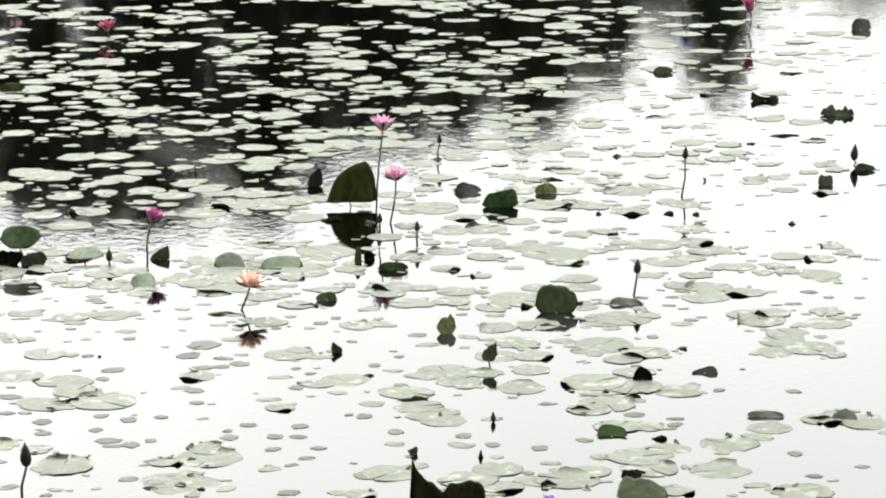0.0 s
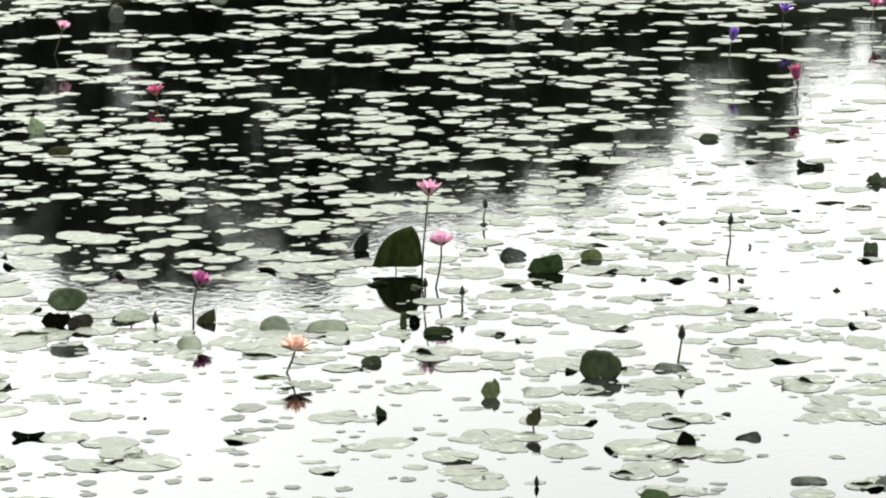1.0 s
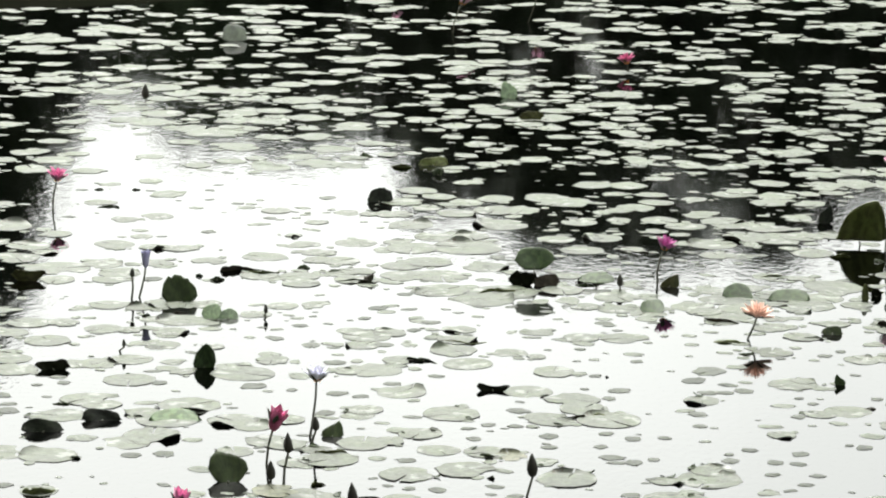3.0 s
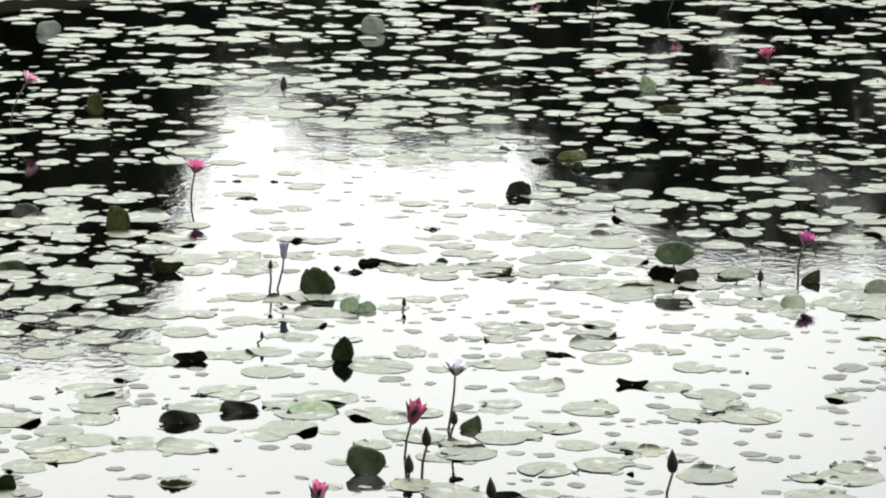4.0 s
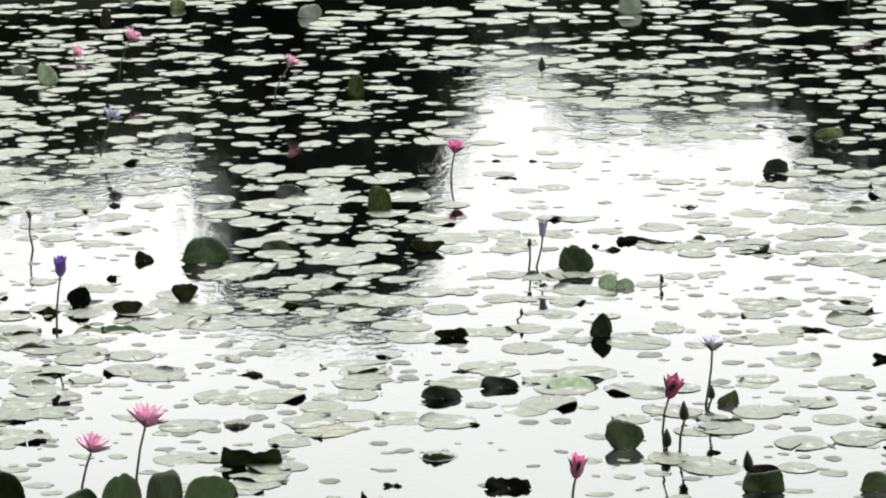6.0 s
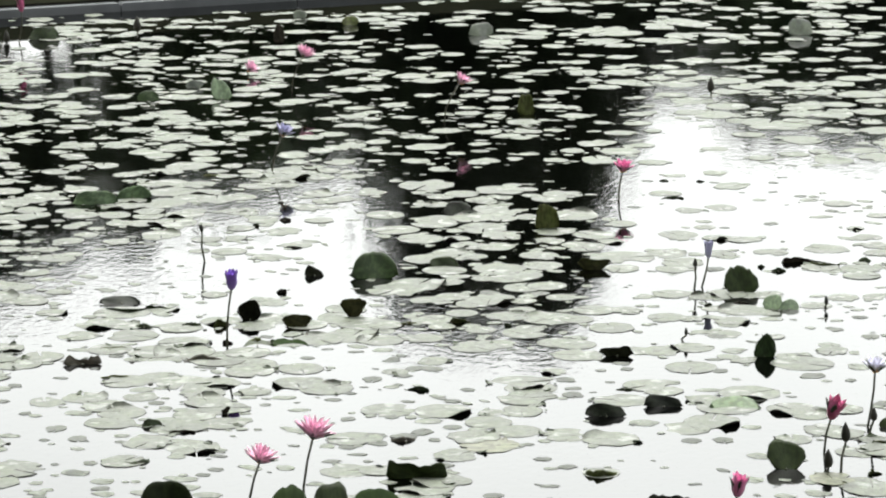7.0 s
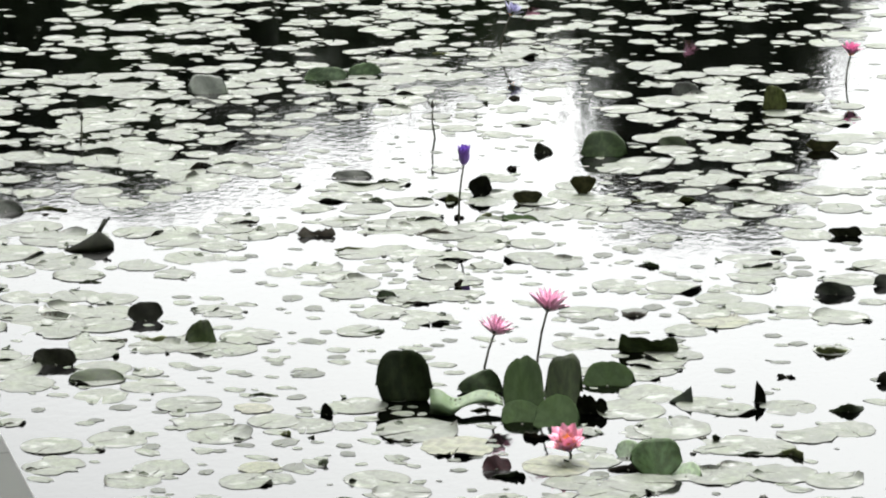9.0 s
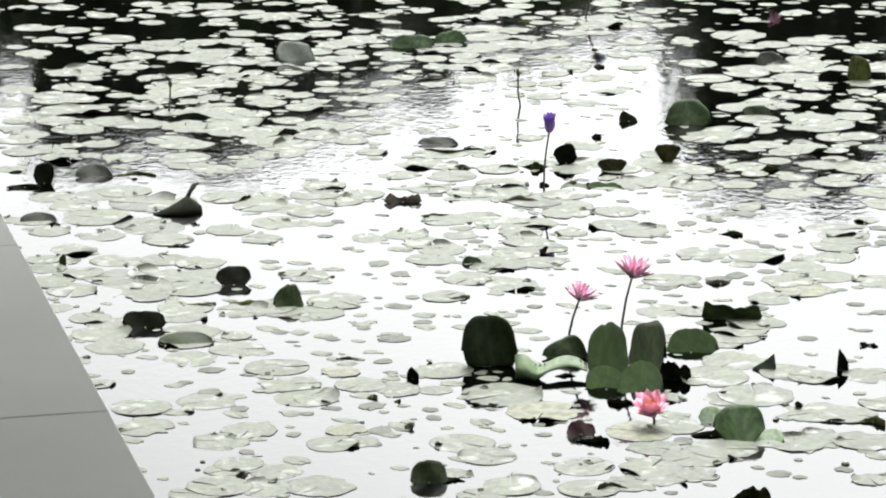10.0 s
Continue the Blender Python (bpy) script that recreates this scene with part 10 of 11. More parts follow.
bent_leaf(-5.52, 9.30, 0.025, 0.042, 31, "moss", peak=0.2, point=1.2, belly=0.19, base=0.5, lean=0.2)
bent_leaf(-2.73, 9.30, 0.055, 0.024, 16, "black", peak=-0.5, point=2, jag=0.4, dip=0.3, belly=0.12, base=0.5, lean=0.8)
bent_leaf(-2.39, 9.35, 0.139, 0.035, 14, "black", point=6, jag=0.15, peak=0.2, belly=0.12, base=0.5, lean=0.8)
bent_leaf(-3.22, 9.45, 0.190, 0.053, 19, "ivy", peak=-0.3, point=10, box=3, jag=0.25, base=0.85, lean=0.1, belly=0.12)
bent_leaf(-1.65, 9.48, 0.126, 0.068, 10, "ivy", peak=0.35, point=3.4, base=0.7, dip=0.1, lean=0.8, belly=0.12)
bent_leaf(-1.33, 9.55, 0.097, 0.059, 8, "ivy", peak=-0.4, point=2, lean=1, belly=0.12, base=0.5)
bent_leaf(0.01, 9.61, 0.19, 0.172, 0, "bronze", peak=-0.92, point=0.5, box=1, jag=0.1, base=0.85, lean=0.15, bow=0.16, belly=0.1)
bent_leaf(0.045, 9.60, 0.13, 0.098, -4, "bronze", peak=0.3, point=2.6, jag=0.12, base=0.8, lean=0.2, bow=0.12)
bent_leaf(-1.68, 9.66, 0.103, 0.037, 5, "black")
bent_leaf(0.57, 9.72, 0.15, 0.05, -3, "ivy", peak=-0.5, point=2.2, jag=0.08, lean=1.6, belly=0.12, base=0.5)
bent_leaf(0.55, 9.93, 0.06, 0.03, 6, "black", peak=-0.3, point=2.4, jag=0.1)
bent_leaf(0.97, 9.80, 0.036, 0.016, -10, "black")
bent_leaf(-4.25, 9.81, 0.064, 0.031, 23, "deep", peak=-0.3, point=1.6, belly=0.12, base=0.5, lean=0.8)
bent_leaf(-5.89, 9.81, 0.129, 0.031, 31, "slate", point=2.2, lean=1.6, belly=0.12, base=0.5)
bent_leaf(-2.15, 9.87, 0.123, 0.082, 12, "ivy", peak=-0.3, point=2.3, base=0.3, lean=1, belly=0.4)
bent_leaf(-6.20, 10.26, 0.126, 0.021, 31, "black", peak=0.2, point=2, belly=0.12, base=0.5, lean=0.8)
bent_leaf(-6.17, 10.35, 0.079, 0.077, 31, "black", peak=0.1, point=3, base=0.5, belly=0.4, lean=0.6)
bent_leaf(-2.86, 10.36, 0.134, 0.046, 15, "slate", peak=-0.1, point=2, lean=0.7, belly=0.12, base=0.5)
bent_leaf(0.515, 10.41, 0.094, 0.032, -3, "jade", peak=-0.2, point=2.2, belly=0.12, base=0.5, lean=2.2)
bent_leaf(-1.94, 10.48, 0.072, 0.045, 10, "ivy", peak=0.55, point=1.6, lean=1, belly=0.12, base=0.5)
bent_leaf(-6.05, 10.52, 0.139, 0.044, 30, "slate", peak=-0.1, point=2.4, lean=1.4, belly=0.12, base=0.5)
bent_leaf(-2.71, 10.54, 0.128, 0.041, 14, "slate", peak=-0.3, point=3, lean=0.8, belly=0.12, base=0.5)
bent_leaf(-4.82, 10.56, 0.138, 0.042, 25, "brown", point=3, jag=0.45, base=0.5, dip=0.2, belly=0.12, lean=0.8)
bent_leaf(-2.47, 10.58, 0.165, 0.031, 13, "pale", point=2, lean=3, belly=0.12, base=0.5)
bent_leaf(1.25, 10.60, 0.081, 0.037, -7, "grey", peak=0.1, point=1.2, belly=0.06, base=0.5, lean=1.1)
bent_leaf(1.01, 10.64, 0.117, 0.025, -5, "grey", point=2, belly=0.12, base=0.5, lean=1.1)
bent_leaf(0.65, 11.12, 0.065, 0.054, -3, "black", peak=-0.1, point=1.4, jag=0.12, lean=0.4, belly=0.06, base=0.5)
bent_leaf(0.86, 11.21, 0.086, 0.026, -4, "slate", peak=0.5, point=1.4, belly=0.06, base=0.5, lean=1.1)
bent_leaf(-1.52, 11.21, 0.112, 0.034, 8, "black", peak=-0.4, point=3, dip=0.35, base=0.5, belly=0.45, lean=0.4)
bent_leaf(-3.05, 11.21, 0.117, 0.046, 15, "black", peak=0.45, point=2, dip=0.15, base=0.4, belly=0.3, lean=0.5)
bent_leaf(0.15, 11.28, 0.05, 0.052, -1, "bronze", peak=0.75, point=1.1, belly=0.3, lean=0.9, jag=0.15, lift=0.03)
bent_leaf(-4.30, 11.33, 0.112, 0.051, 21, "bronze", point=2.6, base=0.3, belly=0.55, lean=0.5, jag=0.1)
bent_leaf(-4.21, 11.03, 0.13, 0.016, 21, "jade", point=2.6, belly=0.12, lean=6, jag=0.12)
bent_leaf(-4.33, 11.0, 0.1, 0.014, 24, "ivy", point=2.4, belly=0.12, lean=5, jag=0.15)
bent_leaf(-2.55, 11.35, 0.078, 0.090, 13, "moss", peak=0.1, point=1.3, base=0.85, belly=0.19, lean=0.2)
bent_leaf(-4.51, 11.40, 0.088, 0.076, 22, "black", peak=0.4, point=2.2, base=0.4, belly=0.35, lean=0.4)
bent_leaf(-0.36, 11.53, 0.038, 0.041, 2, "moss", peak=-0.6, point=1.2, base=0.7, belly=0.19, lean=0.2)
bent_leaf(-5.08, 11.53, 0.153, 0.031, 24, "slate", point=2.2, lean=1.6, belly=0.12, base=0.5)
bent_leaf(-4.16, 11.56, 0.1, 0.074, 20, "bronze", peak=-0.2, point=2.2, base=0.02, belly=0.62, lean=0.3, jag=0.12, bow=0.14)
bent_leaf(0.01, 11.79, 0.068, 0.067, 0, "olive", peak=0.35, point=1.2, belly=0.3, base=0.3, lean=0.9, jag=0.3)
bent_leaf(0.40, 12.10, 0.154, 0.095, -2, "ivy", peak=-0.2, point=2.5, jag=0.1, base=0.6, lean=0.9, belly=0.3)
bent_leaf(-2.69, 12.11, 0.073, 0.053, 13, "pale", peak=0.2, point=2, lean=1.4, belly=0.38, base=0.5)
bent_leaf(-2.63, 12.13, 0.077, 0.037, 12, "pale", peak=0.1, point=1.8, lean=1.4, belly=0.12, base=0.5)
bent_leaf(-4.55, 12.22, 0.074, 0.041, 20, "black", peak=-0.5, point=1.5, base=0.85, belly=0.06, lean=0.8)
bent_leaf(0.66, 12.23, 0.115, 0.030, -3, "grey", peak=-0.3, point=2, belly=0.12, base=0.5, lean=1.1)
bent_leaf(-4.31, 12.23, 0.184, 0.103, 19, "moss", peak=-0.25, point=2, base=0.65, lean=0.8, belly=0.12)
bent_leaf(-0.42, 12.32, 0.077, 0.035, 2, "deep", peak=0.3, point=2, belly=0.12, base=0.5, lean=0.8)
bent_leaf(-2.87, 12.38, 0.136, 0.095, 13, "ivy", peak=-0.25, point=2.6, jag=0.1, lean=0.8, belly=0.25, base=0.5)
bent_leaf(-4.11, 12.53, 0.114, 0.045, 18, "deep", peak=0.1, point=2.2, belly=0.12, base=0.5, lean=0.8)
bent_leaf(-1.10, 12.55, 0.093, 0.042, 5, "moss", point=3, belly=0.3, base=0.5, lean=2.2)
bent_leaf(-3.53, 12.64, 0.127, 0.059, 16, "bronze", peak=-0.3, point=3, dip=0.25, base=0.3, belly=0.45, lean=0.4)
bent_leaf(-0.19, 12.83, 0.114, 0.039, 1, "moss", point=2, lean=0.5, belly=0.12, base=0.5)
bent_leaf(-0.61, 12.87, 0.157, 0.043, 3, "moss", point=2.2, lean=2.0, belly=0.12, base=0.5)
bent_leaf(-0.80, 12.89, 0.115, 0.05, 4, "moss", point=2.2, lean=1.6, belly=0.12, base=0.5)
bent_leaf(-6.33, 12.91, 0.165, 0.078, 26, "grey", point=4, box=2, base=0.7, belly=0.12, lean=1.1)
bent_leaf(-1.645, 12.96, 0.11, 0.062, 7, "black", point=3, jag=0.22, lean=0.2, base=0.4, peak=0.1, belly=0.4)
bent_leaf(-1.55, 12.95, 0.098, 0.054, 7, "brown", point=2.6, peak=0.2, jag=0.08, lean=0.5, base=0.7)
bent_leaf(-1.36, 13.00, 0.14, 0.03, 6, "moss", point=2.4, lean=2.6, belly=0.2, base=0.5, lift=0.012)
bent_leaf(-0.32, 12.95, 0.028, 0.071, 1, "olive", point=2, belly=0.12, base=0.5, lean=0.2)
bent_leaf(-1.60, 12.97, 0.154, 0.08, 7, "moss", peak=-0.1, point=2.3, lean=0.9, belly=0.4, base=0.35, lift=0.061)
bent_leaf(-0.28, 13.03, 0.043, 0.042, 1, "black", peak=-0.3, point=1.5, belly=0.06, base=0.5, lean=0.2)
bent_leaf(-1.08, 13.04, 0.073, 0.052, 5, "bronze", peak=0.8, point=1.2, base=0.4, lean=0.8, belly=0.06)
bent_leaf(-5.99, 13.38, 0.191, 0.065, 24, "pale", jag=0.1, point=2.5, lean=0.6, belly=0.12, base=0.5)
bent_leaf(-3.94, 13.40, 0.103, 0.114, 16, "olive", peak=-0.4, point=2.2, base=0.7, belly=0.12, lean=0.2)
bent_leaf(-5.88, 13.56, 0.154, 0.057, 23, "pale", jag=0.1, point=2.2, lean=0.6, belly=0.12, base=0.5)
bent_leaf(-4.40, 13.59, 0.122, 0.054, 18, "slate", point=2.6, belly=0.12, base=0.5, lean=1.1)
bent_leaf(0.23, 14.03, 0.145, 0.085, -1, "green", peak=0.45, point=2.2, jag=0.1, lean=0.1, belly=0.12, base=0.5)
bent_leaf(-0.38, 14.04, 0.196, 0.17, 2, "olive", peak=0.4, point=2.1, base=0.85, belly=0.03, lean=-0.15, jag=0.02, lift=0.021)
# low olive leaf added in place of an olive reflection below a pad
bent_leaf(0.43, 14.31, 0.094, 0.045, -2, "olive", point=2.4, belly=0.12, base=0.5, lean=0.8)
bent_leaf(0.10, 14.34, 0.111, 0.042, 0, "slate", peak=-0.3, point=2, belly=0.12, base=0.5, lean=1.1)
bent_leaf(1.61, 14.47, 0.064, 0.045, -6, "deep", point=5, belly=0.12, base=0.5, lean=0.8)
bent_leaf(-0.54, 14.50, 0.067, 0.081, 2, "slate", peak=0.5, point=1.6, base=0.3, belly=0.12, lean=0.2)
bent_leaf(-2.48, 14.58, 0.108, 0.064, 10, "slate", peak=0.1, point=3.4, base=0.7, lean=0.6, jag=0.1, belly=0.12)
bent_leaf(1.81, 14.80, 0.087, 0.036, -7, "moss", peak=-0.2, point=2, lean=0.5, belly=0.12, base=0.5)
bent_leaf(-2.39, 15.55, 0.138, 0.045, 9, "olive", peak=0.2, point=2.2, belly=0.12, base=0.5, lean=0.8)
bent_leaf(-6.87, 16.13, 0.117, 0.056, 23, "moss", point=2.2, belly=0.12, base=0.5, lean=0.8)
bent_leaf(1.85, 16.17, 0.161, 0.046, -7, "deep", point=4, jag=0.4, belly=0.12, base=0.5, lean=0.8)
bent_leaf(-4.86, 16.23, 0.084, 0.114, 17, "olive", peak=0.3, point=3, belly=0.12, base=0.5, lean=0.2)
bent_leaf(-6.52, 16.28, 0.106, 0.109, 22, "pale", peak=-0.55, point=1.5, belly=0.19, base=0.5, lean=1.1)
bent_leaf(1.55, 16.59, 0.136, 0.056, -5, "black", peak=-0.7, point=3, dip=0.5, base=0.7, belly=0.12, lean=0.8)
bent_leaf(-6.81, 16.61, 0.096, 0.043, 18, "grey")
bent_leaf(-2.11, 16.97, 0.125, 0.05, 21, "bronze", lean=0.7)
bent_leaf(-1.87, 24.00, 0.13, 0.11, 4, "pale", peak=0.4, point=3, box=3, base=0.7, lean=1.0)
bent_leaf(-2.38, 22.19, 0.11, 0.11, -6, "grey", point=2.4, lean=0.5)
bent_leaf(1.11, 17.46, 0.100, 0.039, -4, "deep", point=2, belly=0.12, base=0.5, lean=0.8)
bent_leaf(-2.31, 17.64, 0.09, 0.088, 7, "pale", peak=-0.5, point=1.6, belly=0.12, base=0.5, lean=1.1)
bent_leaf(-8.34, 18.08, 0.172, 0.080, 25, "deep", point=2.2, jag=0.1, belly=0.12, base=0.5, lean=0.8)
bent_leaf(-6.97, 18.34, 0.065, 0.105, 21, "brown", point=3, belly=0.12, base=0.5, lean=0.2)
bent_leaf(2.28, 18.91, 0.108, 0.065, -7, "slate", peak=0.1, point=2.4, belly=0.12, base=0.5, lean=1.1)
bent_leaf(-5.93, 18.91, 0.146, 0.076, 17, "grey", point=2.6, belly=0.12, base=0.5, lean=1.1)
bent_leaf(-6.82, 19.15, 0.102, 0.055, 19, "olive")
bent_leaf(-7.22, 19.37, 0.089, 0.049, 12, "grey")
bent_leaf(-4.14, 19.42, 0.143, 0.098, 12, "grey", peak=-0.1, point=3, belly=0.12, base=0.5, lean=1.1)
bent_leaf(0.49, 21.89, 0.078, 0.065, -15, "grey")

# curled and folded leaves
folded_leaf(-3.93, 7.39, 0.038, 0.014, 37)
folded_leaf(-3.97, 7.43, 0.037, 0.008, 39)
folded_leaf(-3.40, 7.57, 0.091, 0.014, 13)
folded_leaf(-4.44, 7.66, 0.035, 0.006, 40)
folded_leaf(-2.98, 7.68, 0.090, 0.015, 30)
folded_leaf(-2.61, 7.73, 0.116, 0.039, 17)
folded_leaf(-3.69, 7.97, 0.029, 0.016, 11)
folded_leaf(-4.71, 8.03, 0.037, 0.007, 40)
folded_leaf(-3.17, 8.05, 0.102, 0.018, 16)
folded_leaf(-3.91, 8.21, 0.036, 0.013, 14)
folded_leaf(-3.83, 8.21, 0.023, 0.007, 31)
# this dark curl stands in for the shadow under the green leaf beside it
folded_leaf(-2.88, 8.22, 0.126, 0.023, 8)
folded_leaf(-3.56, 8.27, 0.039, 0.009, 14)
folded_leaf(-3.61, 8.27, 0.026, 0.009, 11)
folded_leaf(-4.89, 8.29, 0.031, 0.006, 25)
folded_leaf(-3.22, 8.44, 0.098, 0.017, 21)
folded_leaf(-2.61, 8.48, 0.096, 0.009, 26)
folded_leaf(-2.50, 8.52, 0.096, 0.020, -3)
folded_leaf(-4.14, 8.58, 0.099, 0.006, 10)
folded_leaf(-2.78, 8.59, 0.033, 0.005, 28)
folded_leaf(-2.74, 8.59, 0.026, 0.020, 29)
folded_leaf(-3.48, 8.65, 0.067, 0.008, 32)
folded_leaf(-2.77, 8.90, 0.033, 0.006, 8)
folded_leaf(-4.86, 8.97, 0.126, 0.008, 11)
folded_leaf(-2.46, 9.00, 0.116, 0.022, 27)
folded_leaf(-4.73, 9.03, 0.094, 0.015, 13)
folded_leaf(-5.13, 9.09, 0.055, 0.005, 25)
folded_leaf(-5.30, 9.13, 0.037, 0.008, 34)
folded_leaf(-4.11, 9.36, 0.091, 0.010, 34)
folded_leaf(-2.67, 9.63, 0.110, 0.021, 28)
folded_leaf(-5.27, 9.67, 0.087, 0.008, 17)
folded_leaf(-4.14, 9.77, 0.113, 0.010, 36)
folded_leaf(-5.82, 9.79, 0.050, 0.010, 26)
folded_leaf(-0.71, 9.85, 0.030, 0.007, 4)
folded_leaf(-0.86, 9.86, 0.041, 0.006, 11)
folded_leaf(-3.39, 9.86, 0.091, 0.016, 33)
folded_leaf(0.31, 9.88, 0.056, 0.017, -7)
folded_leaf(-1.88, 9.90, 0.051, 0.013, 27)
folded_leaf(0.56, 10.00, 0.075, 0.015, -19)
folded_leaf(-4.08, 10.04, 0.031, 0.028, 39)
folded_leaf(-1.37, 10.08, 0.026, 0.010, -10)
folded_leaf(-0.71, 10.10, 0.017, 0.006, -2)
folded_leaf(-0.76, 10.17, 0.034, 0.008, 19)
folded_leaf(0.11, 10.19, 0.024, 0.025, -4)
folded_leaf(-0.09, 10.22, 0.034, 0.021, 17)
folded_leaf(-1.91, 10.28, 0.115, 0.012, 14)
folded_leaf(-1.42, 10.34, 0.044, 0.009, 24)
folded_leaf(0.66, 10.39, 0.052, 0.012, -6)
folded_leaf(-4.31, 10.41, 0.079, 0.005, 23)
folded_leaf(-4.63, 10.41, 0.120, 0.011, 21)
folded_leaf(-3.57, 10.54, 0.084, 0.014, 0)
folded_leaf(-5.90, 10.55, 0.029, 0.007, 37)
folded_leaf(1.18, 10.62, 0.089, 0.014, 11)
folded_leaf(-5.95, 10.62, 0.190, 0.009, 35)
folded_leaf(-2.90, 10.74, 0.066, 0.008, 11)
folded_leaf(-4.44, 10.75, 0.153, 0.016, 24)
folded_leaf(0.44, 10.76, 0.072, 0.014, -10)
folded_leaf(-4.83, 10.83, 0.124, 0.006, 26)
folded_leaf(-0.10, 10.88, 0.109, 0.012, 12)
folded_leaf(-1.21, 10.89, 0.092, 0.009, 21)
folded_leaf(0.60, 10.91, 0.064, 0.016, 5)
folded_leaf(-1.13, 10.94, 0.055, 0.007, 13)
folded_leaf(0.52, 10.96, 0.026, 0.010, -19)
folded_leaf(-4.45, 11.02, 0.042, 0.016, 8)
folded_leaf(-4.31, 11.07, 0.046, 0.009, 22)
folded_leaf(-4.37, 11.08, 0.050, 0.012, 35)
folded_leaf(-4.84, 11.17, 0.076, 0.016, 9)
folded_leaf(-0.25, 11.20, 0.047, 0.007, 18)
folded_leaf(-4.69, 11.25, 0.085, 0.014, 9)
folded_leaf(-4.58, 11.28, 0.064, 0.028, 38)
folded_leaf(-5.00, 11.41, 0.203, 0.014, 20)
folded_leaf(-1.16, 11.49, 0.015, 0.006, 11)
folded_leaf(-4.92, 11.50, 0.098, 0.012, 18)
folded_leaf(-3.93, 11.50, 0.085, 0.007, 24)
folded_leaf(0.61, 11.55, 0.048, 0.009, 5)
folded_leaf(0.81, 11.56, 0.038, 0.009, -18)
folded_leaf(-3.56, 11.57, 0.034, 0.014, 9)
folded_leaf(-3.75, 11.58, 0.085, 0.023, 23)
folded_leaf(-1.82, 11.61, 0.128, 0.012, -8)
folded_leaf(-4.57, 11.89, 0.044, 0.017, 3)
folded_leaf(0.37, 11.90, 0.079, 0.009, -19)
folded_leaf(-1.72, 11.91, 0.171, 0.007, -5)
folded_leaf(-0.71, 11.93, 0.059, 0.007, 9)
folded_leaf(0.49, 11.98, 0.028, 0.009, -1)
folded_leaf(-2.66, 12.09, 0.052, 0.007, 27)
folded_leaf(-0.78, 12.11, 0.131, 0.011, 3)
folded_leaf(-2.94, 12.12, 0.033, 0.012, 0)
folded_leaf(-2.83, 12.20, 0.073, 0.008, 21)
folded_leaf(0.30, 12.20, 0.049, 0.016, 5)
folded_leaf(0.49, 12.23, 0.020, 0.016, -8)
folded_leaf(-0.49, 12.25, 0.091, 0.009, 4)
folded_leaf(-0.83, 12.46, 0.141, 0.014, -6)
folded_leaf(-2.82, 12.81, 0.066, 0.016, 21)
folded_leaf(-1.73, 12.82, 0.172, 0.015, 20)
folded_leaf(-2.90, 12.87, 0.033, 0.012, 23)
folded_leaf(-2.24, 12.89, 0.044, 0.029, -5)
folded_leaf(-2.32, 12.91, 0.131, 0.008, 25)
folded_leaf(-2.66, 12.97, 0.133, 0.013, 16)
folded_leaf(-1.39, 13.00, 0.109, 0.007, 7)
folded_leaf(-2.76, 13.02, 0.189, 0.022, 13)
folded_leaf(-2.53, 13.09, 0.056, 0.018, 7)
folded_leaf(-0.28, 13.11, 0.054, 0.012, -16)
folded_leaf(-5.14, 13.12, 0.034, 0.013, 15)
folded_leaf(-5.06, 13.26, 0.058, 0.016, 6)
folded_leaf(-5.94, 13.27, 0.062, 0.024, 14)
folded_leaf(-0.70, 13.33, 0.099, 0.010, 14)
folded_leaf(0.67, 13.48, 0.056, 0.007, -4)
folded_leaf(1.39, 13.66, 0.032, 0.012, -15)
folded_leaf(-0.29, 13.71, 0.045, 0.012, -6)
folded_leaf(-0.45, 13.78, 0.091, 0.018, 11)
folded_leaf(1.02, 13.86, 0.032, 0.013, -4)
folded_leaf(0.91, 13.88, 0.046, 0.013, 1)
folded_leaf(0.63, 13.88, 0.027, 0.010, -0)
folded_leaf(-5.75, 14.18, 0.091, 0.009, 18)
folded_leaf(-3.61, 14.23, 0.110, 0.008, 21)
folded_leaf(1.11, 14.57, 0.014, 0.018, 9)
folded_leaf(-3.74, 14.62, 0.050, 0.008, 6)
folded_leaf(0.46, 14.63, 0.120, 0.011, 3)
folded_leaf(-3.58, 14.65, 0.045, 0.008, 8)
folded_leaf(0.49, 14.85, 0.147, 0.013, -6)
folded_leaf(-0.02, 15.10, 0.045, 0.011, 11)
folded_leaf(0.77, 15.15, 0.045, 0.014, 11)
folded_leaf(-2.33, 15.31, 0.061, 0.034, -9)
folded_leaf(1.02, 15.39, 0.015, 0.006, -7)
folded_leaf(1.38, 15.45, 0.051, 0.008, 1)
folded_leaf(-2.52, 15.47, 0.104, 0.020, 10)
folded_leaf(1.68, 15.53, 0.102, 0.014, -3)
folded_leaf(1.55, 15.65, 0.154, 0.011, 7)
folded_leaf(-2.73, 15.72, 0.066, 0.019, 11)
folded_leaf(-0.40, 15.84, 0.021, 0.009, 10)
folded_leaf(1.00, 16.18, 0.093, 0.010, -8)
folded_leaf(1.28, 16.77, 0.082, 0.012, -17)
folded_leaf(-8.11, 16.98, 0.078, 0.017, 13)
folded_leaf(1.76, 17.42, 0.142, 0.011, -7)
folded_leaf(-9.01, 18.64, 0.086, 0.017, 23)
folded_leaf(1.74, 19.06, 0.031, 0.010, 7)

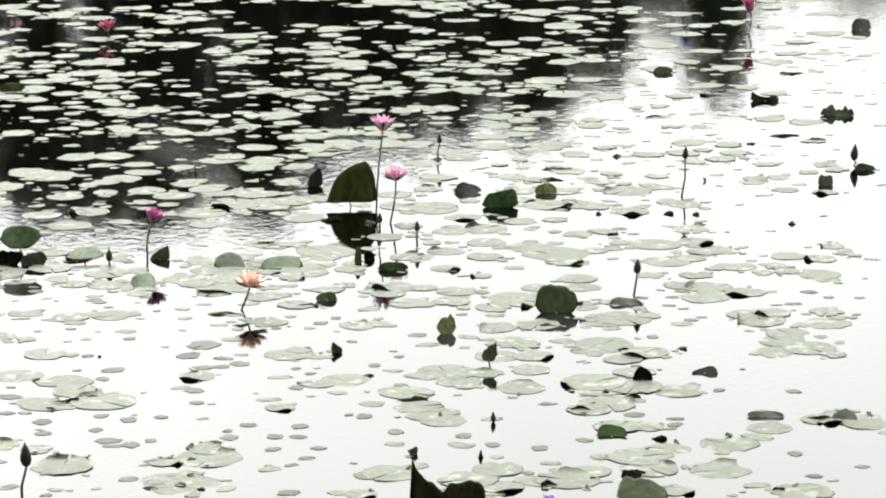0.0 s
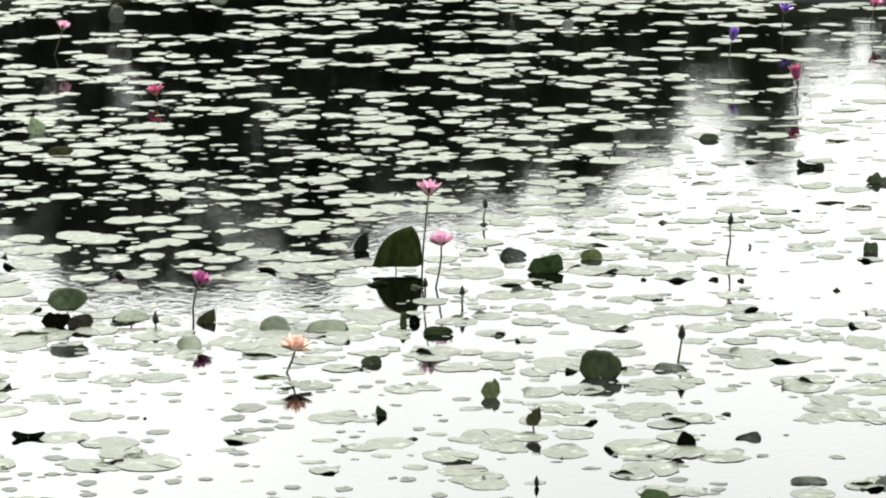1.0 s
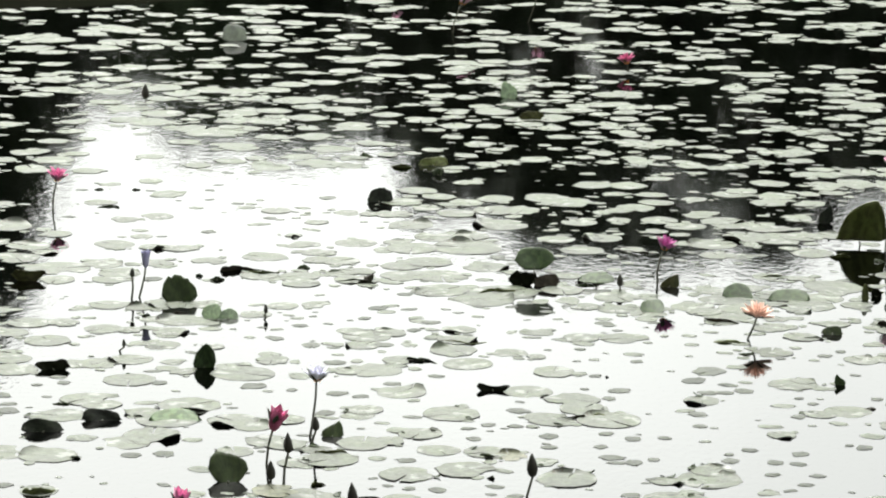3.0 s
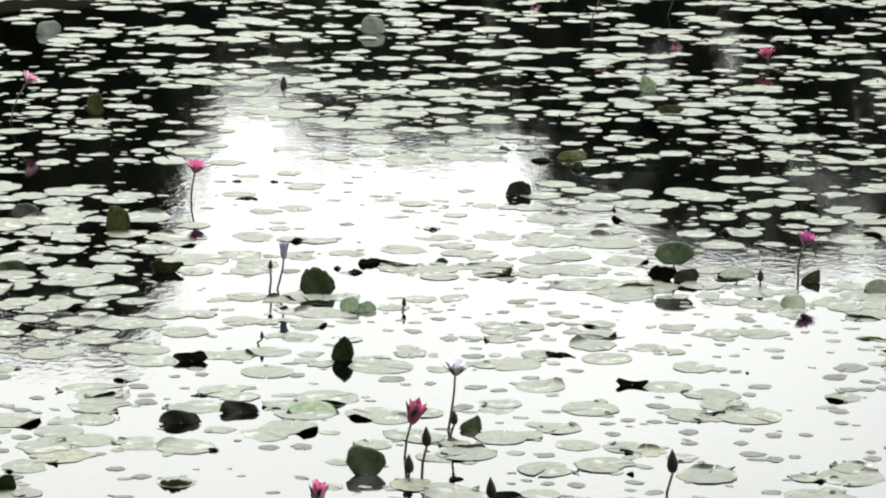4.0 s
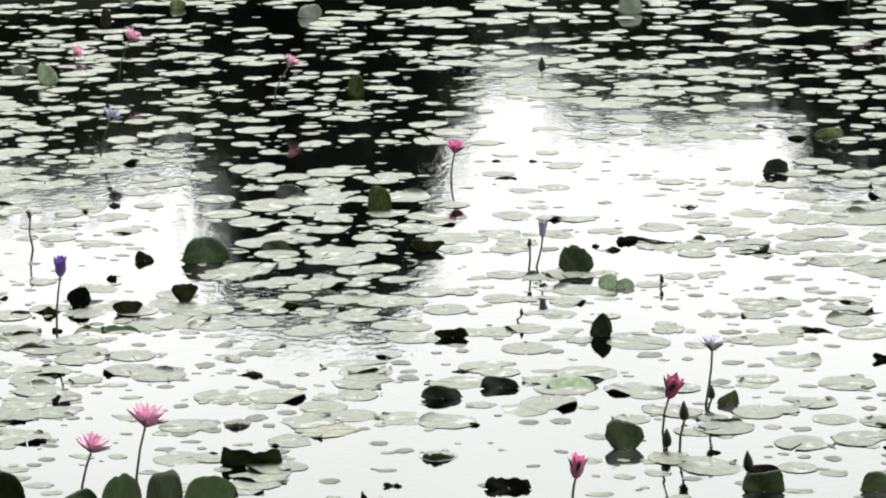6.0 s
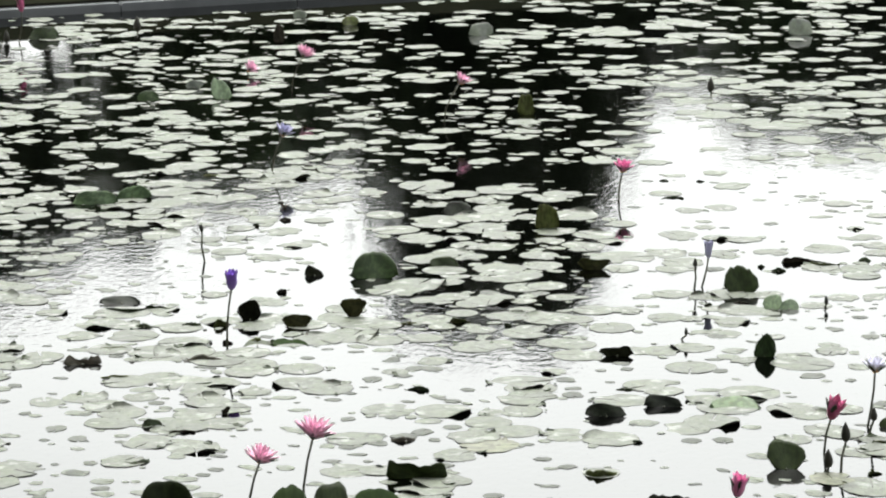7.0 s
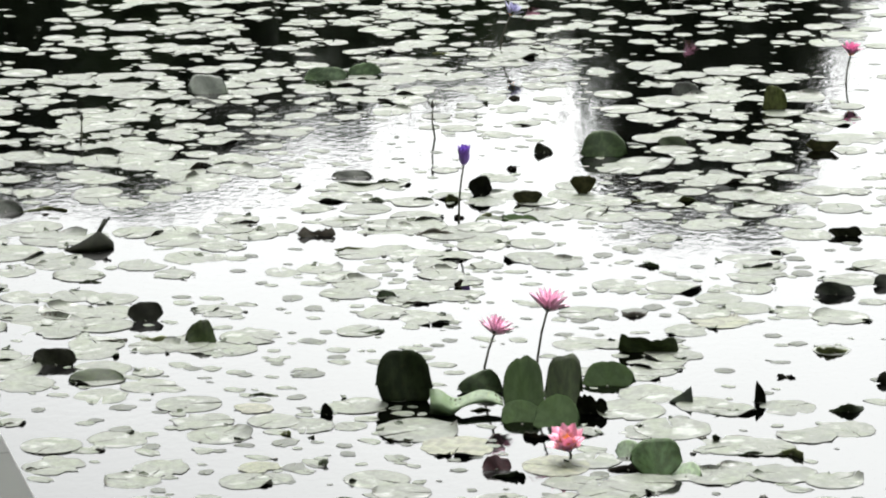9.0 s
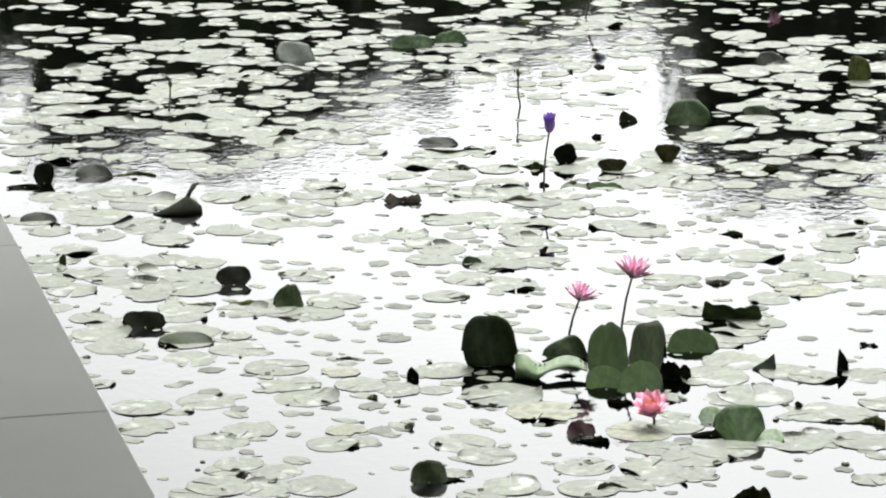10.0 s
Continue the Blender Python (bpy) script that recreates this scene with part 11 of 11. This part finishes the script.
# flowers
flower(-3.067, 8.27, (-0.007, -0.003, 0.056), 0.112, "rose", "rosy")
flower(-3.57, 8.92, (0.031, 0.011, 0.179), 0.090, "star", "pink")
flower(-3.42, 8.98, (0.029, 0.010, 0.254), 0.107, "star", "pink")
flower(-2.18, 9.28, (0.009, 0.002, 0.105), 0.065, "tulip", "hotpink")
flower(0.29, 9.52, (0.003, -0.000, 0.055), 0.055, "cup", "violet")
flower(-2.03, 9.89, (0.013, 0.003, 0.207), 0.072, "tulip", "red")
flower(-2.01, 10.47, (0.019, 0.004, 0.212), 0.076, "cup", "white")
flower(-4.43, 10.96, (0.017, 0.007, 0.252), 0.070, "tulip", "violet")
flower(-0.72, 12.19, (0.030, 0.002, 0.114), 0.101, "puff", "peach")
bud(0.69, 12.38, (0.012, -0.001, 0.140), 0.058)
flower(-3.04, 12.44, (0.023, 0.006, 0.151), 0.043, "closed", "lilac")
flower(-1.13, 13.10, (0.021, 0.002, 0.168), 0.081, "cup", "magenta")
flower(-0.21, 13.72, (0.023, 0.000, 0.196), 0.095, "star", "pink")
flower(-0.27, 13.95, (0.028, 0.001, 0.371), 0.097, "cup", "pink")
flower(-3.82, 14.12, (0.016, 0.004, 0.155), 0.082, "cup", "hotpink")
flower(-5.53, 14.37, (0.044, 0.016, 0.196), 0.083, "cup", "lilac")
flower(-5.19, 15.90, (0.073, 0.024, 0.225), 0.082, "cup", "pink")
flower(-6.26, 16.62, (0.056, 0.021, 0.211), 0.095, "star", "pink")
flower(-6.69, 17.11, (0.000, 0.000, 0.053), 0.080, "cup", "pink")
flower(-8.43, 17.95, (0.018, 0.008, 0.232), 0.066, "closed", "red")
flower(-1.80, 18.74, (-0.003, -0.000, 0.078), 0.086, "cup", "red")
flower(1.66, 18.80, (0.006, -0.001, 0.164), 0.078, "tulip", "red")
flower(1.39, 20.02, (0.010, -0.001, 0.214), 0.072, "tulip", "violet")
flower(-2.96, 20.03, (0.049, 0.007, 0.222), 0.111, "cup", "pink")
flower(-2.59, 20.65, (0.050, 0.006, 0.187), 0.081, "cup", "pink")
flower(-3.54, 21.41, (0.003, 0.001, 0.082), 0.085, "cup", "pink")
flower(1.83, 21.67, (0.007, -0.001, 0.166), 0.09, "cup", "violet")
flower(2.39, 21.81, (0.018, -0.002, 0.186), 0.099, "cup", "hotpink")

# buds
bud(1.78, 14.92, (0.000, 0.000, 0.098), 0.075)
bud(-1.71, 9.56, (0.000, 0.000, 0.108), 0.066)
bud(-1.21, 9.68, (0.015, 0.002, 0.192), 0.074)
bud(-1.98, 9.88, (0.013, 0.003, 0.165), 0.065)
bud(-2.02, 9.88, (0.000, 0.000, 0.076), 0.062)
bud(-1.99, 10.40, (0.011, 0.002, 0.089), 0.050)
bud(0.155, 10.60, (0.000, -0.000, 0.036), 0.036)
bud(-2.88, 11.49, (0.012, 0.001, 0.058), 0.030)
bud(-6.35, 11.72, (0.006, 0.003, 0.138), 0.036)
bud(-2.50, 12.19, (0.000, 0.000, 0.053), 0.037)
bud(-5.07, 12.36, (-0.008, -0.003, 0.158), 0.036)
bud(-3.06, 12.40, (0.002, 0.001, 0.124), 0.038)
bud(-1.26, 12.93, (0.000, 0.000, 0.071), 0.052)
bud(-0.10, 13.30, (0.000, 0.000, 0.097), 0.044)
bud(-0.25, 13.60, (0.000, 0.000, 0.069), 0.045)
bud(0.99, 14.25, (0.012, -0.001, 0.213), 0.056)
bud(-0.02, 15.09, (0.007, 0.000, 0.126), 0.050)
bud(-4.11, 17.06, (0.000, 0.000, 0.105), 0.081)
bud(-8.48, 17.89, (0.000, 0.000, 0.080), 0.079)
bud(-7.89, 18.43, (0.000, 0.000, 0.111), 0.093)

# seed pods
pod(-4.07, 7.40, 0.008)
pod(-4.09, 7.47, 0.008)
pod(-4.17, 7.72, 0.008)
pod(-3.36, 7.77, 0.006)
pod(-4.34, 7.89, 0.015)
pod(-3.84, 7.98, 0.008)
pod(-4.11, 8.06, 0.007)
pod(-2.46, 8.11, 0.012)
pod(-3.43, 8.17, 0.008)
pod(-4.30, 8.37, 0.007)
pod(-2.76, 8.44, 0.010)
pod(-4.61, 9.48, 0.009)
pod(-4.48, 10.36, 0.010)
pod(-4.67, 10.65, 0.010)
pod(-4.61, 11.20, 0.008)
pod(-5.22, 13.65, 0.015)
pod(-5.41, 14.53, 0.024)
hooked_leaf(-5.48, 10.08, 32)
draped_leaf(-3.51, 8.62, 0.215, 0.066, 22)
